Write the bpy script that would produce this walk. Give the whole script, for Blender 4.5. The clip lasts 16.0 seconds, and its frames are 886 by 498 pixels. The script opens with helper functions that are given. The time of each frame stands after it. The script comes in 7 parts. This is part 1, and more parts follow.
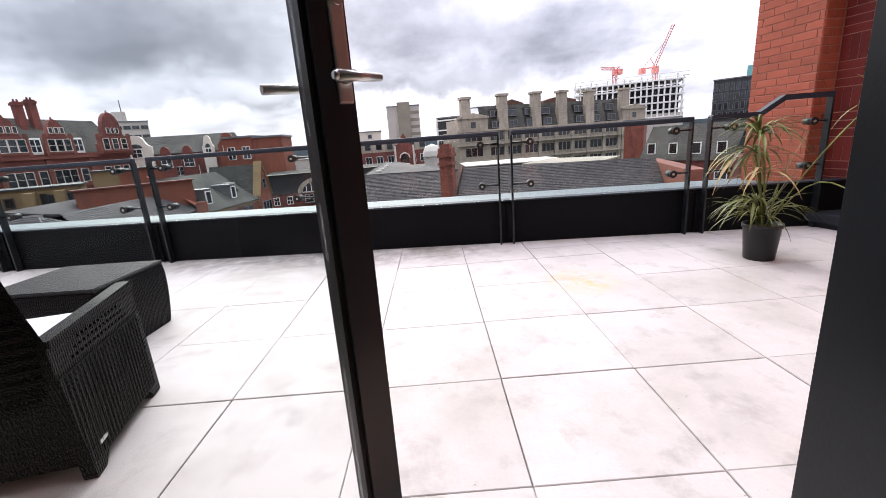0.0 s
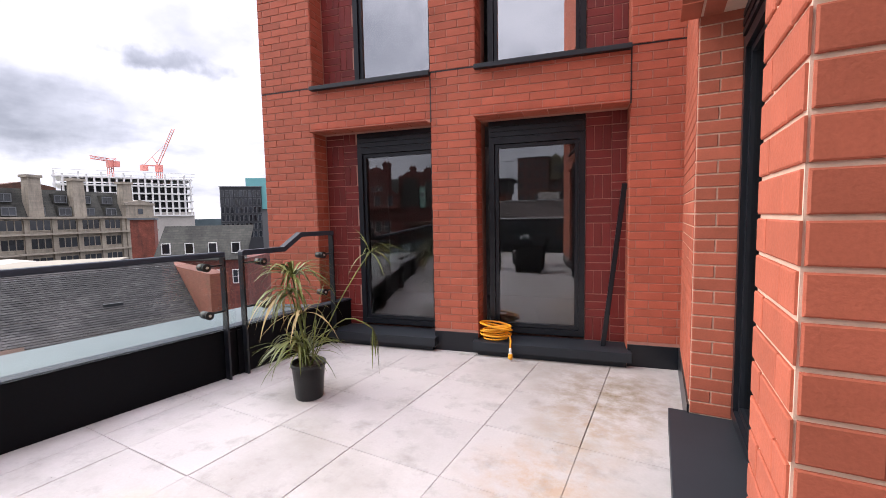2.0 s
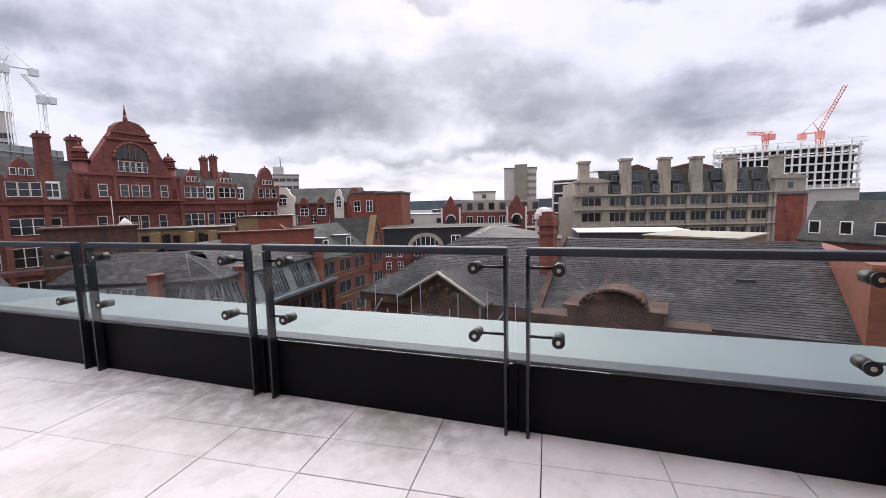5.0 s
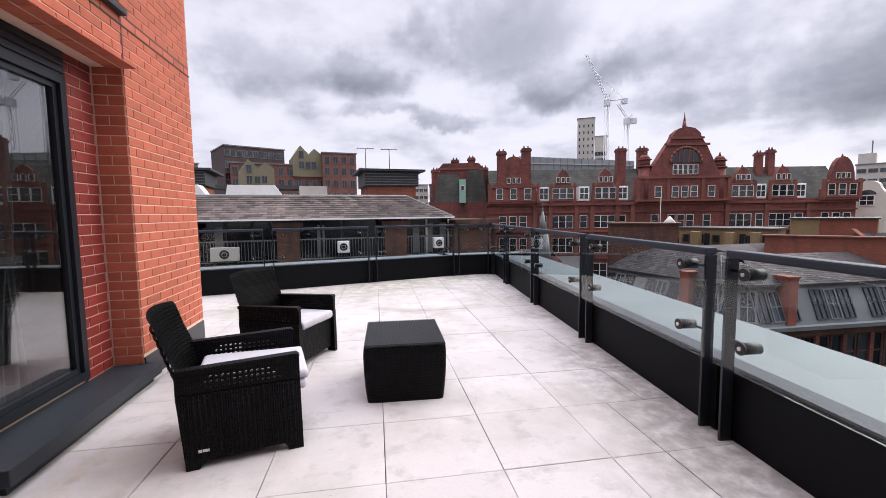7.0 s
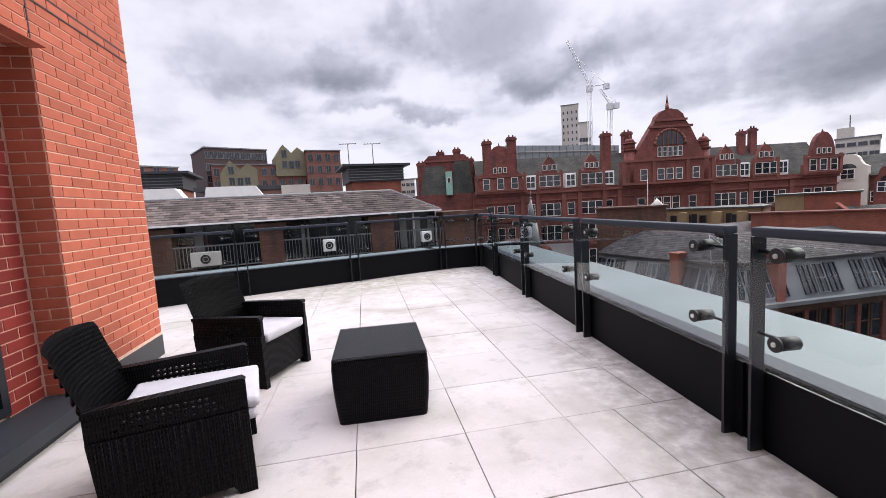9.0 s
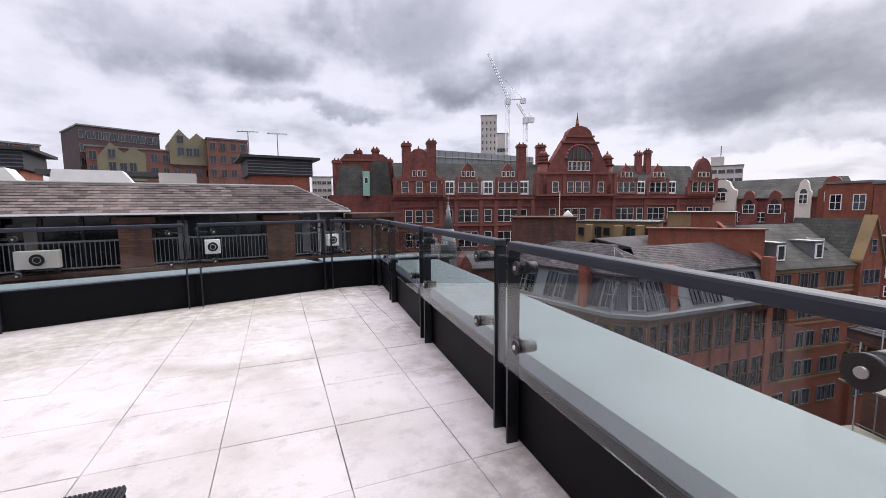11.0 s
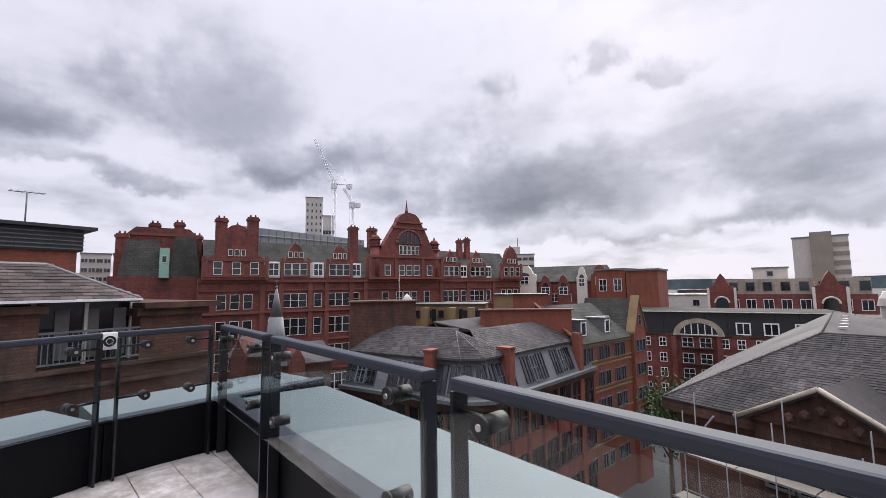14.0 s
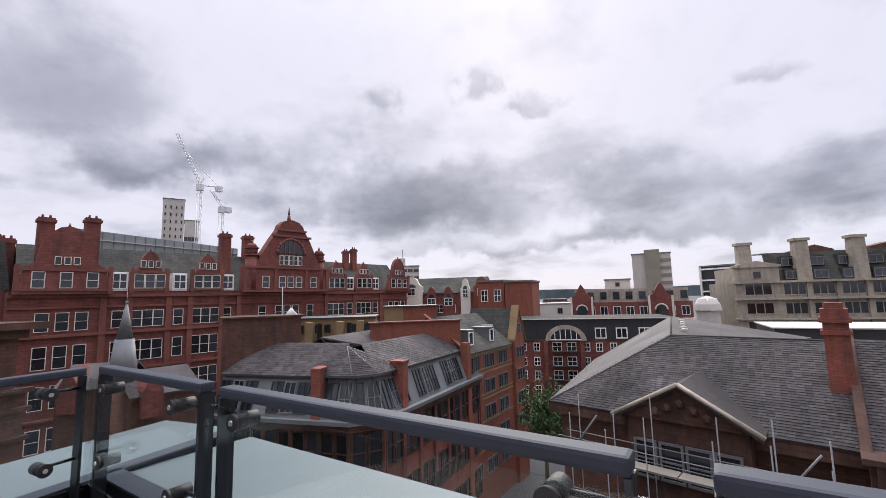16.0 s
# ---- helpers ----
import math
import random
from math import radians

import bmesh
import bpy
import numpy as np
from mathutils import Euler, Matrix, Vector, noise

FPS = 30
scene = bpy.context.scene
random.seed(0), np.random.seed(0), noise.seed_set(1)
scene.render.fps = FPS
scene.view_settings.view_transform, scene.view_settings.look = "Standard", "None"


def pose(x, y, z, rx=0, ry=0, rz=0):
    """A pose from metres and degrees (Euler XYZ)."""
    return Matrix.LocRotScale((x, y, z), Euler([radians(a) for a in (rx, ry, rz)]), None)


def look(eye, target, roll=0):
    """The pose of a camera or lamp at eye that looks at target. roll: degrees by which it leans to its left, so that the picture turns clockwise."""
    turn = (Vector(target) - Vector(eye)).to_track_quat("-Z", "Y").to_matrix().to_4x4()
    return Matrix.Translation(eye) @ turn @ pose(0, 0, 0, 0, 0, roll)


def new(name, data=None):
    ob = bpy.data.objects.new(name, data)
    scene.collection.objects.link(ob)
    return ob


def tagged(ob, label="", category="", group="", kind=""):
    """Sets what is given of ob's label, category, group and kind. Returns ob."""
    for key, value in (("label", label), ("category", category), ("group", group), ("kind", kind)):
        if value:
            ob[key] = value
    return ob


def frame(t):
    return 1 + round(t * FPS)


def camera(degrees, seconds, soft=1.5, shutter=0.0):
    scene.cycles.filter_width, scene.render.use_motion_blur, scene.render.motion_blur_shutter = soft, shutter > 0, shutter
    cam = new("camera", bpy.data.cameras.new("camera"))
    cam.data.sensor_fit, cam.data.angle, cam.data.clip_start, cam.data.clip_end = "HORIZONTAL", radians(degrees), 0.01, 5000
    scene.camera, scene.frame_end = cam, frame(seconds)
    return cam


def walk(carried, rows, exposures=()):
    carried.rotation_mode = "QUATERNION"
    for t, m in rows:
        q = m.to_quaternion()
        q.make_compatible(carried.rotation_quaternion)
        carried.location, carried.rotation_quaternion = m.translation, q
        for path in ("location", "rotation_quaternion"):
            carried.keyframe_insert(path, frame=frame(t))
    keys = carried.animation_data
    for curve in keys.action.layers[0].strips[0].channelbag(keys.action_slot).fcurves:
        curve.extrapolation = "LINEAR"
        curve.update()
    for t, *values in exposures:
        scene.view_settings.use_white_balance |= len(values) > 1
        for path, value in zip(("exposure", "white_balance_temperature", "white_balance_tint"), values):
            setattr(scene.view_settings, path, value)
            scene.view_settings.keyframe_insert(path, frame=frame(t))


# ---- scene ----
cam = camera(93.7, 16.0, soft=0.85)
PATH = [
    (0, (-0.022, 3.585, 1.053), (1.913, 3.563, 0.548), -4.2),
    (0.5, (0.215, 3.63, 1.143), (2.085, 3.047, 0.743), -3.2),
    (1, (0.362, 3.548, 1.26), (2.031, 2.484, 0.976), -1.8),
    (1.5, (0.53, 3.463, 1.312), (1.818, 1.944, 1.132), -1.2),
    (2, (0.6, 3.342, 1.357), (1.553, 1.591, 1.202), -1.1),
    (2.5, (0.644, 3.286, 1.349), (1.772, 1.644, 1.171), -1.1),
    (3, (0.794, 3.171, 1.344), (2.363, 1.945, 1.157), -1.6),
    (3.2, (0.93, 3.147, 1.274), (2.591, 2.045, 1.115), -1.2),
    (5.3, (1.802, 2.695, 1.348), (3.616, 3.515, 1.154), -1.6),
    (5.5, (1.872, 2.724, 1.334), (3.57, 3.766, 1.163), -1.5),
    (6, (2.053, 2.712, 1.318), (3.256, 4.301, 1.157), -0.5),
    (6.5, (2.198, 2.613, 1.317), (2.838, 4.499, 1.133), 0.0),
    (7, (2.219, 2.595, 1.317), (2.537, 4.563, 1.149), -0.7),
    (7.5, (2.213, 2.598, 1.319), (2.438, 4.583, 1.217), -1.4),
    (8, (2.207, 2.585, 1.361), (2.411, 4.574, 1.302), -2.2),
    (8.5, (2.256, 2.667, 1.321), (2.499, 4.649, 1.204), -3.0),
    (9, (2.371, 2.978, 1.278), (2.734, 4.935, 1.076), -3.4),
    (9.5, (2.561, 3.317, 1.267), (3.069, 5.234, 1.007), -3.0),
    (9.7, (2.668, 3.472, 1.27), (3.224, 5.372, 0.989), -2.7),
    (11.8, (3.322, 5.254, 1.297), (4.113, 7.09, 1.228), 0.1),
    (12, (3.34, 5.428, 1.316), (4.139, 7.261, 1.291), 0.2),
    (12.5, (3.376, 5.887, 1.392), (4.203, 7.707, 1.474), 0.6),
    (13, (3.34, 6.369, 1.417), (4.267, 8.135, 1.567), 0.4),
    (13.5, (3.355, 6.828, 1.425), (4.5, 8.458, 1.593), -0.1),
    (14, (3.38, 7.183, 1.405), (4.806, 8.574, 1.589), -0.8),
    (14.5, (3.393, 7.487, 1.434), (5.07, 8.558, 1.635), -1.0),
    (15, (3.462, 7.768, 1.463), (5.293, 8.542, 1.679), -1.0),
    (15.5, (3.437, 8.028, 1.44), (5.324, 8.654, 1.658), -0.9),
    (16, (3.422, 8.231, 1.457), (5.173, 9.169, 1.685), -1.5),
]
walk(cam, [(t, look(e, g, r)) for t, e, g, r in PATH], [(0, 0.88), (1.5, 0.88), (3.2, 0.88), (5.3, 0.56), (9.5, 0.58), (12, 0.46), (16, 0.42)])

# ---- world, sun ----
world = bpy.data.worlds.new("overcast_sky")
scene.world = world
world.use_nodes = True


# cloud banks over the town: bearing, height, half width and half depth in degrees, weight
CLOUDS = ((17.5, 24.5, 12, 7.5, .62), (27, 16.5, 7, 3.2, .62), (0, 18.5, 7, 3.6, .62), (8, 12.5, 7, 1.7, .62), (59, 14, 19, 6, .85), (55, 22, 9, 3.5, .3),
          (87, 13.5, 11, 5, .55), (70, 7.0, 20, 1.5, .42), (91, 7.6, 15, 2.4, .55), (53.5, 27, 4.5, 2.2, .42), (67, 28, 3.2, 2.6, .45), (75, 25.3, 5, 1.3, .4),
          (105, 11.5, 12, 4.5, .6), (101, 22.5, 4.5, 1.2, .35), (119, 17, 4.5, 1.6, .55), (-12, 19, 10, 4.2, .5), (0, 13.6, 6, 1.4, .4), (35, 18, 7, 4, .5))


def build_sky():
    nt = world.node_tree
    nt.nodes.clear()
    N, L = nt.nodes.new, nt.links.new

    def math_node(op, a, b=None, c=None):
        n = N("ShaderNodeMath")
        n.operation = op
        for k, v in enumerate((a, b, c)):
            if isinstance(v, (int, float)):
                n.inputs[k].default_value = v
            elif v is not None:
                L(v, n.inputs[k])
        return n.outputs[0]

    def vec_node(op, a, b=None, scale=None):
        n = N("ShaderNodeVectorMath")
        n.operation = op
        for k, v in enumerate((a, b)):
            if isinstance(v, tuple):
                n.inputs[k].default_value = v
            elif v is not None:
                L(v, n.inputs[k])
        if scale is not None:
            if isinstance(scale, (int, float)):
                n.inputs["Scale"].default_value = scale
            else:
                L(scale, n.inputs["Scale"])
        return n.outputs["Value"] if op in ("LENGTH", "DOT_PRODUCT") else n.outputs[0]

    def noise_node(vector, scale, detail, rough):
        n = N("ShaderNodeTexNoise")
        n.inputs["Scale"].default_value, n.inputs["Detail"].default_value, n.inputs["Roughness"].default_value = scale, detail, rough
        L(vector, n.inputs["Vector"])
        return n

    out, bg = N("ShaderNodeOutputWorld"), N("ShaderNodeBackground")
    sky = N("ShaderNodeTexSky")
    sky.sky_type, sky.sun_disc = "NISHITA", False
    sky.sun_elevation, sky.sun_rotation = radians(33), radians(73)
    gain = vec_node("SCALE", sky.outputs[0], None, 0.10)
    co = N("ShaderNodeTexCoord")
    sep = N("ShaderNodeSeparateXYZ")
    L(co.outputs["Generated"], sep.inputs[0])
    zc = math_node("MAXIMUM", sep.outputs[2], 0.0)
    # flat cloud layer overhead, seen in perspective
    layer = vec_node("SCALE", co.outputs["Generated"], None, math_node("DIVIDE", 1.0, math_node("ADD", zc, 0.22)))
    warp = noise_node(co.outputs["Generated"], 4.2, 9, 0.60)
    puff = noise_node(co.outputs["Generated"], 17.0, 5, 0.55)
    grey = noise_node(layer, 1.9, 8, 0.52)
    # bearing and height in degrees, with ragged edges
    cmb = N("ShaderNodeCombineXYZ")
    L(math_node("MULTIPLY", math_node("ARCTAN2", sep.outputs[0], sep.outputs[1]), 57.2958), cmb.inputs[0])
    L(math_node("MULTIPLY", math_node("ARCSINE", sep.outputs[2]), 57.2958), cmb.inputs[1])
    shift = vec_node("MULTIPLY", vec_node("SUBTRACT", warp.outputs["Color"], (0.5, 0.5, 0.5)), (17.0, 9.0, 0.0))
    shift2 = vec_node("MULTIPLY", vec_node("SUBTRACT", puff.outputs["Color"], (0.5, 0.5, 0.5)), (6.0, 3.4, 0.0))
    here = vec_node("ADD", vec_node("ADD", cmb.outputs[0], shift), shift2)
    total = None
    for bearing, height, wide, deep, weight in CLOUDS:
        local = vec_node("MULTIPLY", vec_node("SUBTRACT", here, (bearing, height, 0.0)), (1 / wide, 1 / deep, 0.0))
        mask = N("ShaderNodeMapRange")
        mask.interpolation_type = "SMOOTHSTEP"
        mask.inputs["From Min"].default_value, mask.inputs["From Max"].default_value = 1.25, 0.35
        L(vec_node("LENGTH", local), mask.inputs["Value"])
        # flat dark undersides
        depth = math_node("ADD", vec_node("DOT_PRODUCT", local, (0.0, -0.42 * weight, 0.0)), 0.62 * weight)
        total = math_node("MULTIPLY", mask.outputs[0], depth) if total is None else math_node("MULTIPLY_ADD", mask.outputs[0], depth, total)
    thin = N("ShaderNodeMapRange")
    thin.inputs["From Min"].default_value, thin.inputs["From Max"].default_value = 0.46, 0.68
    thin.inputs["To Max"].default_value = 0.34
    L(grey.outputs[0], thin.inputs["Value"])
    mottle = math_node("MULTIPLY_ADD", math_node("SUBTRACT", puff.outputs[0], 0.5), 0.20, math_node("ADD", math_node("MAXIMUM", total, 0.0), thin.outputs[0]))
    ramp = N("ShaderNodeValToRGB")
    e = ramp.color_ramp.elements
    e[0].position, e[0].color = 0.0, (0.640, 0.628, 0.725, 1)
    e[1].position, e[1].color = 0.95, (0.150, 0.155, 0.200, 1)
    for at, c in ((0.12, (0.580, 0.572, 0.665)), (0.34, (0.410, 0.412, 0.490)), (0.62, (0.260, 0.265, 0.325))):
        m = e.new(at)
        m.color = (*c, 1)
    L(mottle, ramp.inputs[0])
    # brighter overhead, as under any overcast sky
    up = vec_node("SCALE", ramp.outputs[0], None, math_node("MULTIPLY_ADD", math_node("POWER", zc, 8.0), 7.0, 0.98))
    mix = N("ShaderNodeMixRGB")
    mix.inputs[0].default_value = 0.94
    L(gain, mix.inputs[1]); L(up, mix.inputs[2])
    L(mix.outputs[0], bg.inputs[0])
    bg.inputs[1].default_value = 1.0
    L(bg.outputs[0], out.inputs[0])


build_sky()
sun_data = bpy.data.lights.new("sun", "SUN")
sun_data.energy, sun_data.angle, sun_data.color = 2.3, radians(50), (1.0, 0.96, 0.9)
sun = new("sun", sun_data)
sun.matrix_world = look((0, 0, 0), (-0.80, -0.245, -0.545))


# ---- materials ----
def material(name, color, rough=0.7, metal=0.0, var=0.12, scale=6.0, bump=0.15, fine=60.0, spec=0.4, island=0.0, obj=0.0, second=None):
    """Paint or mineral surface: coarse stains and fine grain, with relief."""
    m = bpy.data.materials.new(name)
    m.use_nodes = True
    nt = m.node_tree
    N, L = nt.nodes.new, nt.links.new
    b = nt.nodes["Principled BSDF"]
    b.inputs["Roughness"].default_value, b.inputs["Metallic"].default_value = rough, metal
    b.inputs["Specular IOR Level"].default_value = spec
    co = N("ShaderNodeTexCoord")
    n1, n2 = N("ShaderNodeTexNoise"), N("ShaderNodeTexNoise")
    n1.inputs["Scale"].default_value, n1.inputs["Detail"].default_value = scale, 5
    n2.inputs["Scale"].default_value, n2.inputs["Detail"].default_value = fine, 3
    geo = N("ShaderNodeNewGeometry")
    L(geo.outputs["Position"], n1.inputs["Vector"]); L(geo.outputs["Position"], n2.inputs["Vector"])
    add = N("ShaderNodeMath"); add.operation = "ADD"
    half = N("ShaderNodeMath"); half.operation = "MULTIPLY"; half.inputs[1].default_value = 0.5
    L(n2.outputs[0], half.inputs[0]); L(n1.outputs[0], add.inputs[0]); L(half.outputs[0], add.inputs[1])
    mr = N("ShaderNodeMapRange")
    mr.inputs["From Min"].default_value, mr.inputs["From Max"].default_value = 0.45, 1.05
    mr.inputs["To Min"].default_value, mr.inputs["To Max"].default_value = 1 - var, 1 + var
    L(add.outputs[0], mr.inputs["Value"])
    val = mr.outputs[0]
    for amount, node, sock in ((island, geo, "Random Per Island"), (obj, None, "Random")):
        if amount:
            node = node or N("ShaderNodeObjectInfo")
            r = N("ShaderNodeMapRange")
            r.inputs["To Min"].default_value, r.inputs["To Max"].default_value = 1 - amount, 1 + amount
            L(node.outputs[sock], r.inputs["Value"])
            mul = N("ShaderNodeMath"); mul.operation = "MULTIPLY"
            L(val, mul.inputs[0]); L(r.outputs[0], mul.inputs[1])
            val = mul.outputs[0]
    base = N("ShaderNodeMixRGB")
    base.inputs[1].default_value = (*color, 1)
    base.inputs[2].default_value = (*(second or color), 1)
    L(n1.outputs[0], base.inputs[0])
    sc = N("ShaderNodeVectorMath"); sc.operation = "SCALE"
    L(base.outputs[0], sc.inputs[0]); L(val, sc.inputs["Scale"])
    L(sc.outputs[0], b.inputs["Base Color"])
    if bump:
        bp = N("ShaderNodeBump"); bp.inputs["Strength"].default_value, bp.inputs["Distance"].default_value = bump, 0.01
        L(add.outputs[0], bp.inputs["Height"]); L(bp.outputs[0], b.inputs["Normal"])
    return m


def glass_material(name, tint=(0.93, 0.96, 0.95), base=0.05, power=4.0):
    """Clear sheet: tinted see-through with gloss that grows towards grazing."""
    m = bpy.data.materials.new(name)
    m.use_nodes = True
    nt = m.node_tree
    nt.nodes.clear()
    N, L = nt.nodes.new, nt.links.new
    out, mix, tr, gl, lw = N("ShaderNodeOutputMaterial"), N("ShaderNodeMixShader"), N("ShaderNodeBsdfTransparent"), N("ShaderNodeBsdfGlossy"), N("ShaderNodeLayerWeight")
    tr.inputs[0].default_value = (*tint, 1)
    gl.inputs["Roughness"].default_value = 0.0
    lw.inputs[0].default_value = 0.5
    pw, mr = N("ShaderNodeMath"), N("ShaderNodeMapRange")
    pw.operation, pw.inputs[1].default_value = "POWER", power
    mr.inputs["To Min"].default_value, mr.inputs["To Max"].default_value = base, 0.7
    L(lw.outputs["Facing"], pw.inputs[0]); L(pw.outputs[0], mr.inputs["Value"])
    L(mr.outputs[0], mix.inputs[0]); L(tr.outputs[0], mix.inputs[1]); L(gl.outputs[0], mix.inputs[2]); L(mix.outputs[0], out.inputs[0])
    return m


def wicker_material(name, color, size, gloss):
    """Black moulded weave: strands over and under in both directions."""
    m = material(name, color, rough=0.45, var=0.2, bump=0, spec=gloss)
    nt = m.node_tree
    N, L = nt.nodes.new, nt.links.new
    co, bp, mx, sep, cmb, add = N("ShaderNodeTexCoord"), N("ShaderNodeBump"), N("ShaderNodeMath"), N("ShaderNodeSeparateXYZ"), N("ShaderNodeCombineXYZ"), N("ShaderNodeMath")
    L(co.outputs["Object"], sep.inputs[0])
    add.operation = "ADD"
    L(sep.outputs[0], add.inputs[0]); L(sep.outputs[1], add.inputs[1])
    L(add.outputs[0], cmb.inputs[0]); L(sep.outputs[2], cmb.inputs[2])
    w1, w2 = N("ShaderNodeTexWave"), N("ShaderNodeTexWave")
    w1.bands_direction, w2.bands_direction = "X", "Z"
    for w, k in ((w1, 1.0), (w2, 0.55)):
        w.inputs["Scale"].default_value, w.inputs["Distortion"].default_value = size * k, 0.6
        L(cmb.outputs[0], w.inputs["Vector"])
    mx.operation = "MULTIPLY"
    L(w1.outputs["Fac"], mx.inputs[0]); L(w2.outputs["Fac"], mx.inputs[1])
    bp.inputs["Strength"].default_value, bp.inputs["Distance"].default_value = 0.8, 0.005
    L(mx.outputs[0], bp.inputs["Height"])
    L(bp.outputs[0], nt.nodes["Principled BSDF"].inputs["Normal"])
    return m


def paver_material():
    """Pale porcelain with grey dirt patches, rusty leaf stains and dark specks."""
    m = material("pale_porcelain_paver", (0.48, 0.443, 0.43), 0.62, var=0.08, scale=1.7, fine=70, bump=0.1, obj=0.05, spec=0.3, second=(0.445, 0.417, 0.40))
    nt = m.node_tree
    N, L = nt.nodes.new, nt.links.new
    b = nt.nodes["Principled BSDF"]
    col = b.inputs["Base Color"].links[0].from_socket
    geo = N("ShaderNodeNewGeometry")

    def layer(col, mask, color, amount):
        mx, k = N("ShaderNodeMixRGB"), N("ShaderNodeMath")
        k.operation, k.inputs[1].default_value = "MULTIPLY", amount
        L(mask, k.inputs[0]); L(k.outputs[0], mx.inputs[0]); L(col, mx.inputs[1])
        mx.inputs[2].default_value = (*color, 1)
        return mx.outputs[0]

    def blotch(scale, lo, hi, detail=6, rough=0.65):
        n, r = N("ShaderNodeTexNoise"), N("ShaderNodeMapRange")
        n.inputs["Scale"].default_value, n.inputs["Detail"].default_value, n.inputs["Roughness"].default_value = scale, detail, rough
        r.inputs["From Min"].default_value, r.inputs["From Max"].default_value = lo, hi
        L(geo.outputs["Position"], n.inputs["Vector"]); L(n.outputs[0], r.inputs["Value"])
        return r.outputs[0]

    def times(p, q):
        k = N("ShaderNodeMath"); k.operation = "MULTIPLY"
        L(p, k.inputs[0]); L(q, k.inputs[1])
        return k.outputs[0]

    def spot(x, y, r):
        d, mr = N("ShaderNodeVectorMath"), N("ShaderNodeMapRange")
        d.operation, d.inputs[1].default_value = "DISTANCE", (x, y, 0)
        L(geo.outputs["Position"], d.inputs[0])
        mr.inputs["From Min"].default_value, mr.inputs["From Max"].default_value = r, r * 0.1
        L(d.outputs["Value"], mr.inputs["Value"])
        return mr.outputs[0]

    col = layer(col, blotch(0.9, 0.47, 0.70), (0.30, 0.275, 0.24), 0.75)
    col = layer(col, blotch(5.0, 0.53, 0.72), (0.27, 0.25, 0.23), 0.65)
    col = layer(col, blotch(26.0, 0.70, 0.76, 3), (0.10, 0.09, 0.085), 0.6)
    rough = blotch(7.0, 0.38, 0.62)
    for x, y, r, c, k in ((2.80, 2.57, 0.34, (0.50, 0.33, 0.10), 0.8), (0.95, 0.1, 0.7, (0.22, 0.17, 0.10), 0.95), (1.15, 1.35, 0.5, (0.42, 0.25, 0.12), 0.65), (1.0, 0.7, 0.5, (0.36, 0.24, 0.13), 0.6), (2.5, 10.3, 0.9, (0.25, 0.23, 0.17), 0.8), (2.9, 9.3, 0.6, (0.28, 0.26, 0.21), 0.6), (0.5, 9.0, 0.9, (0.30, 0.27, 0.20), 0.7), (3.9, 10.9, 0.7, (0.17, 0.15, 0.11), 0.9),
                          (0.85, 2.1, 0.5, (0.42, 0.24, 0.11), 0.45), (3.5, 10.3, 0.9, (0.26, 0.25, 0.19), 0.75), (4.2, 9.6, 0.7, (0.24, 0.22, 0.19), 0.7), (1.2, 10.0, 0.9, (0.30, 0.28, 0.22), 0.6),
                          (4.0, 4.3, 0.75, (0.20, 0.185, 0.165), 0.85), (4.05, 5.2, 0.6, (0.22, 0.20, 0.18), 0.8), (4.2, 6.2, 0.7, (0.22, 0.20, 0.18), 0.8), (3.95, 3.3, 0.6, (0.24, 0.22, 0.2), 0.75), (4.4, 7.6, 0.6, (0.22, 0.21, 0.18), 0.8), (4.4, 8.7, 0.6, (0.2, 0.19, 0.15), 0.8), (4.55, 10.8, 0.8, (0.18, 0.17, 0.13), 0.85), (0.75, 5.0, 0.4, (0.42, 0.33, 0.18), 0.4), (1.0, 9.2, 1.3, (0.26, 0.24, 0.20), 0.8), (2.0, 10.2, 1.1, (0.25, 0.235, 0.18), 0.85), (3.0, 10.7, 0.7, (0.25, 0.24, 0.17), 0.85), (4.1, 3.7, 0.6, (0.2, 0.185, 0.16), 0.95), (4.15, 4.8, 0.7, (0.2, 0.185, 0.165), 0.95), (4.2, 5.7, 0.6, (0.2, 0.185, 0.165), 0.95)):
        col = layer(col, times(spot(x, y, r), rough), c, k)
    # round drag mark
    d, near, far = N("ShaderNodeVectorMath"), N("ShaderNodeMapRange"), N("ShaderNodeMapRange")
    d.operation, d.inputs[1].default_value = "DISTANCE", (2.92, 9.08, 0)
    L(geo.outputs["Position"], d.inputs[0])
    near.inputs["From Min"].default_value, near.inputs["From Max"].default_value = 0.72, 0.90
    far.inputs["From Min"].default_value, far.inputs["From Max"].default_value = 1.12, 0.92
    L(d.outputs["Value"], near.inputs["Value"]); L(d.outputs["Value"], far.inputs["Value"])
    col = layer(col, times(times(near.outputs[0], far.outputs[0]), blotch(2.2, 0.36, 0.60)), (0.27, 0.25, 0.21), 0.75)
    L(col, b.inputs["Base Color"])
    return m


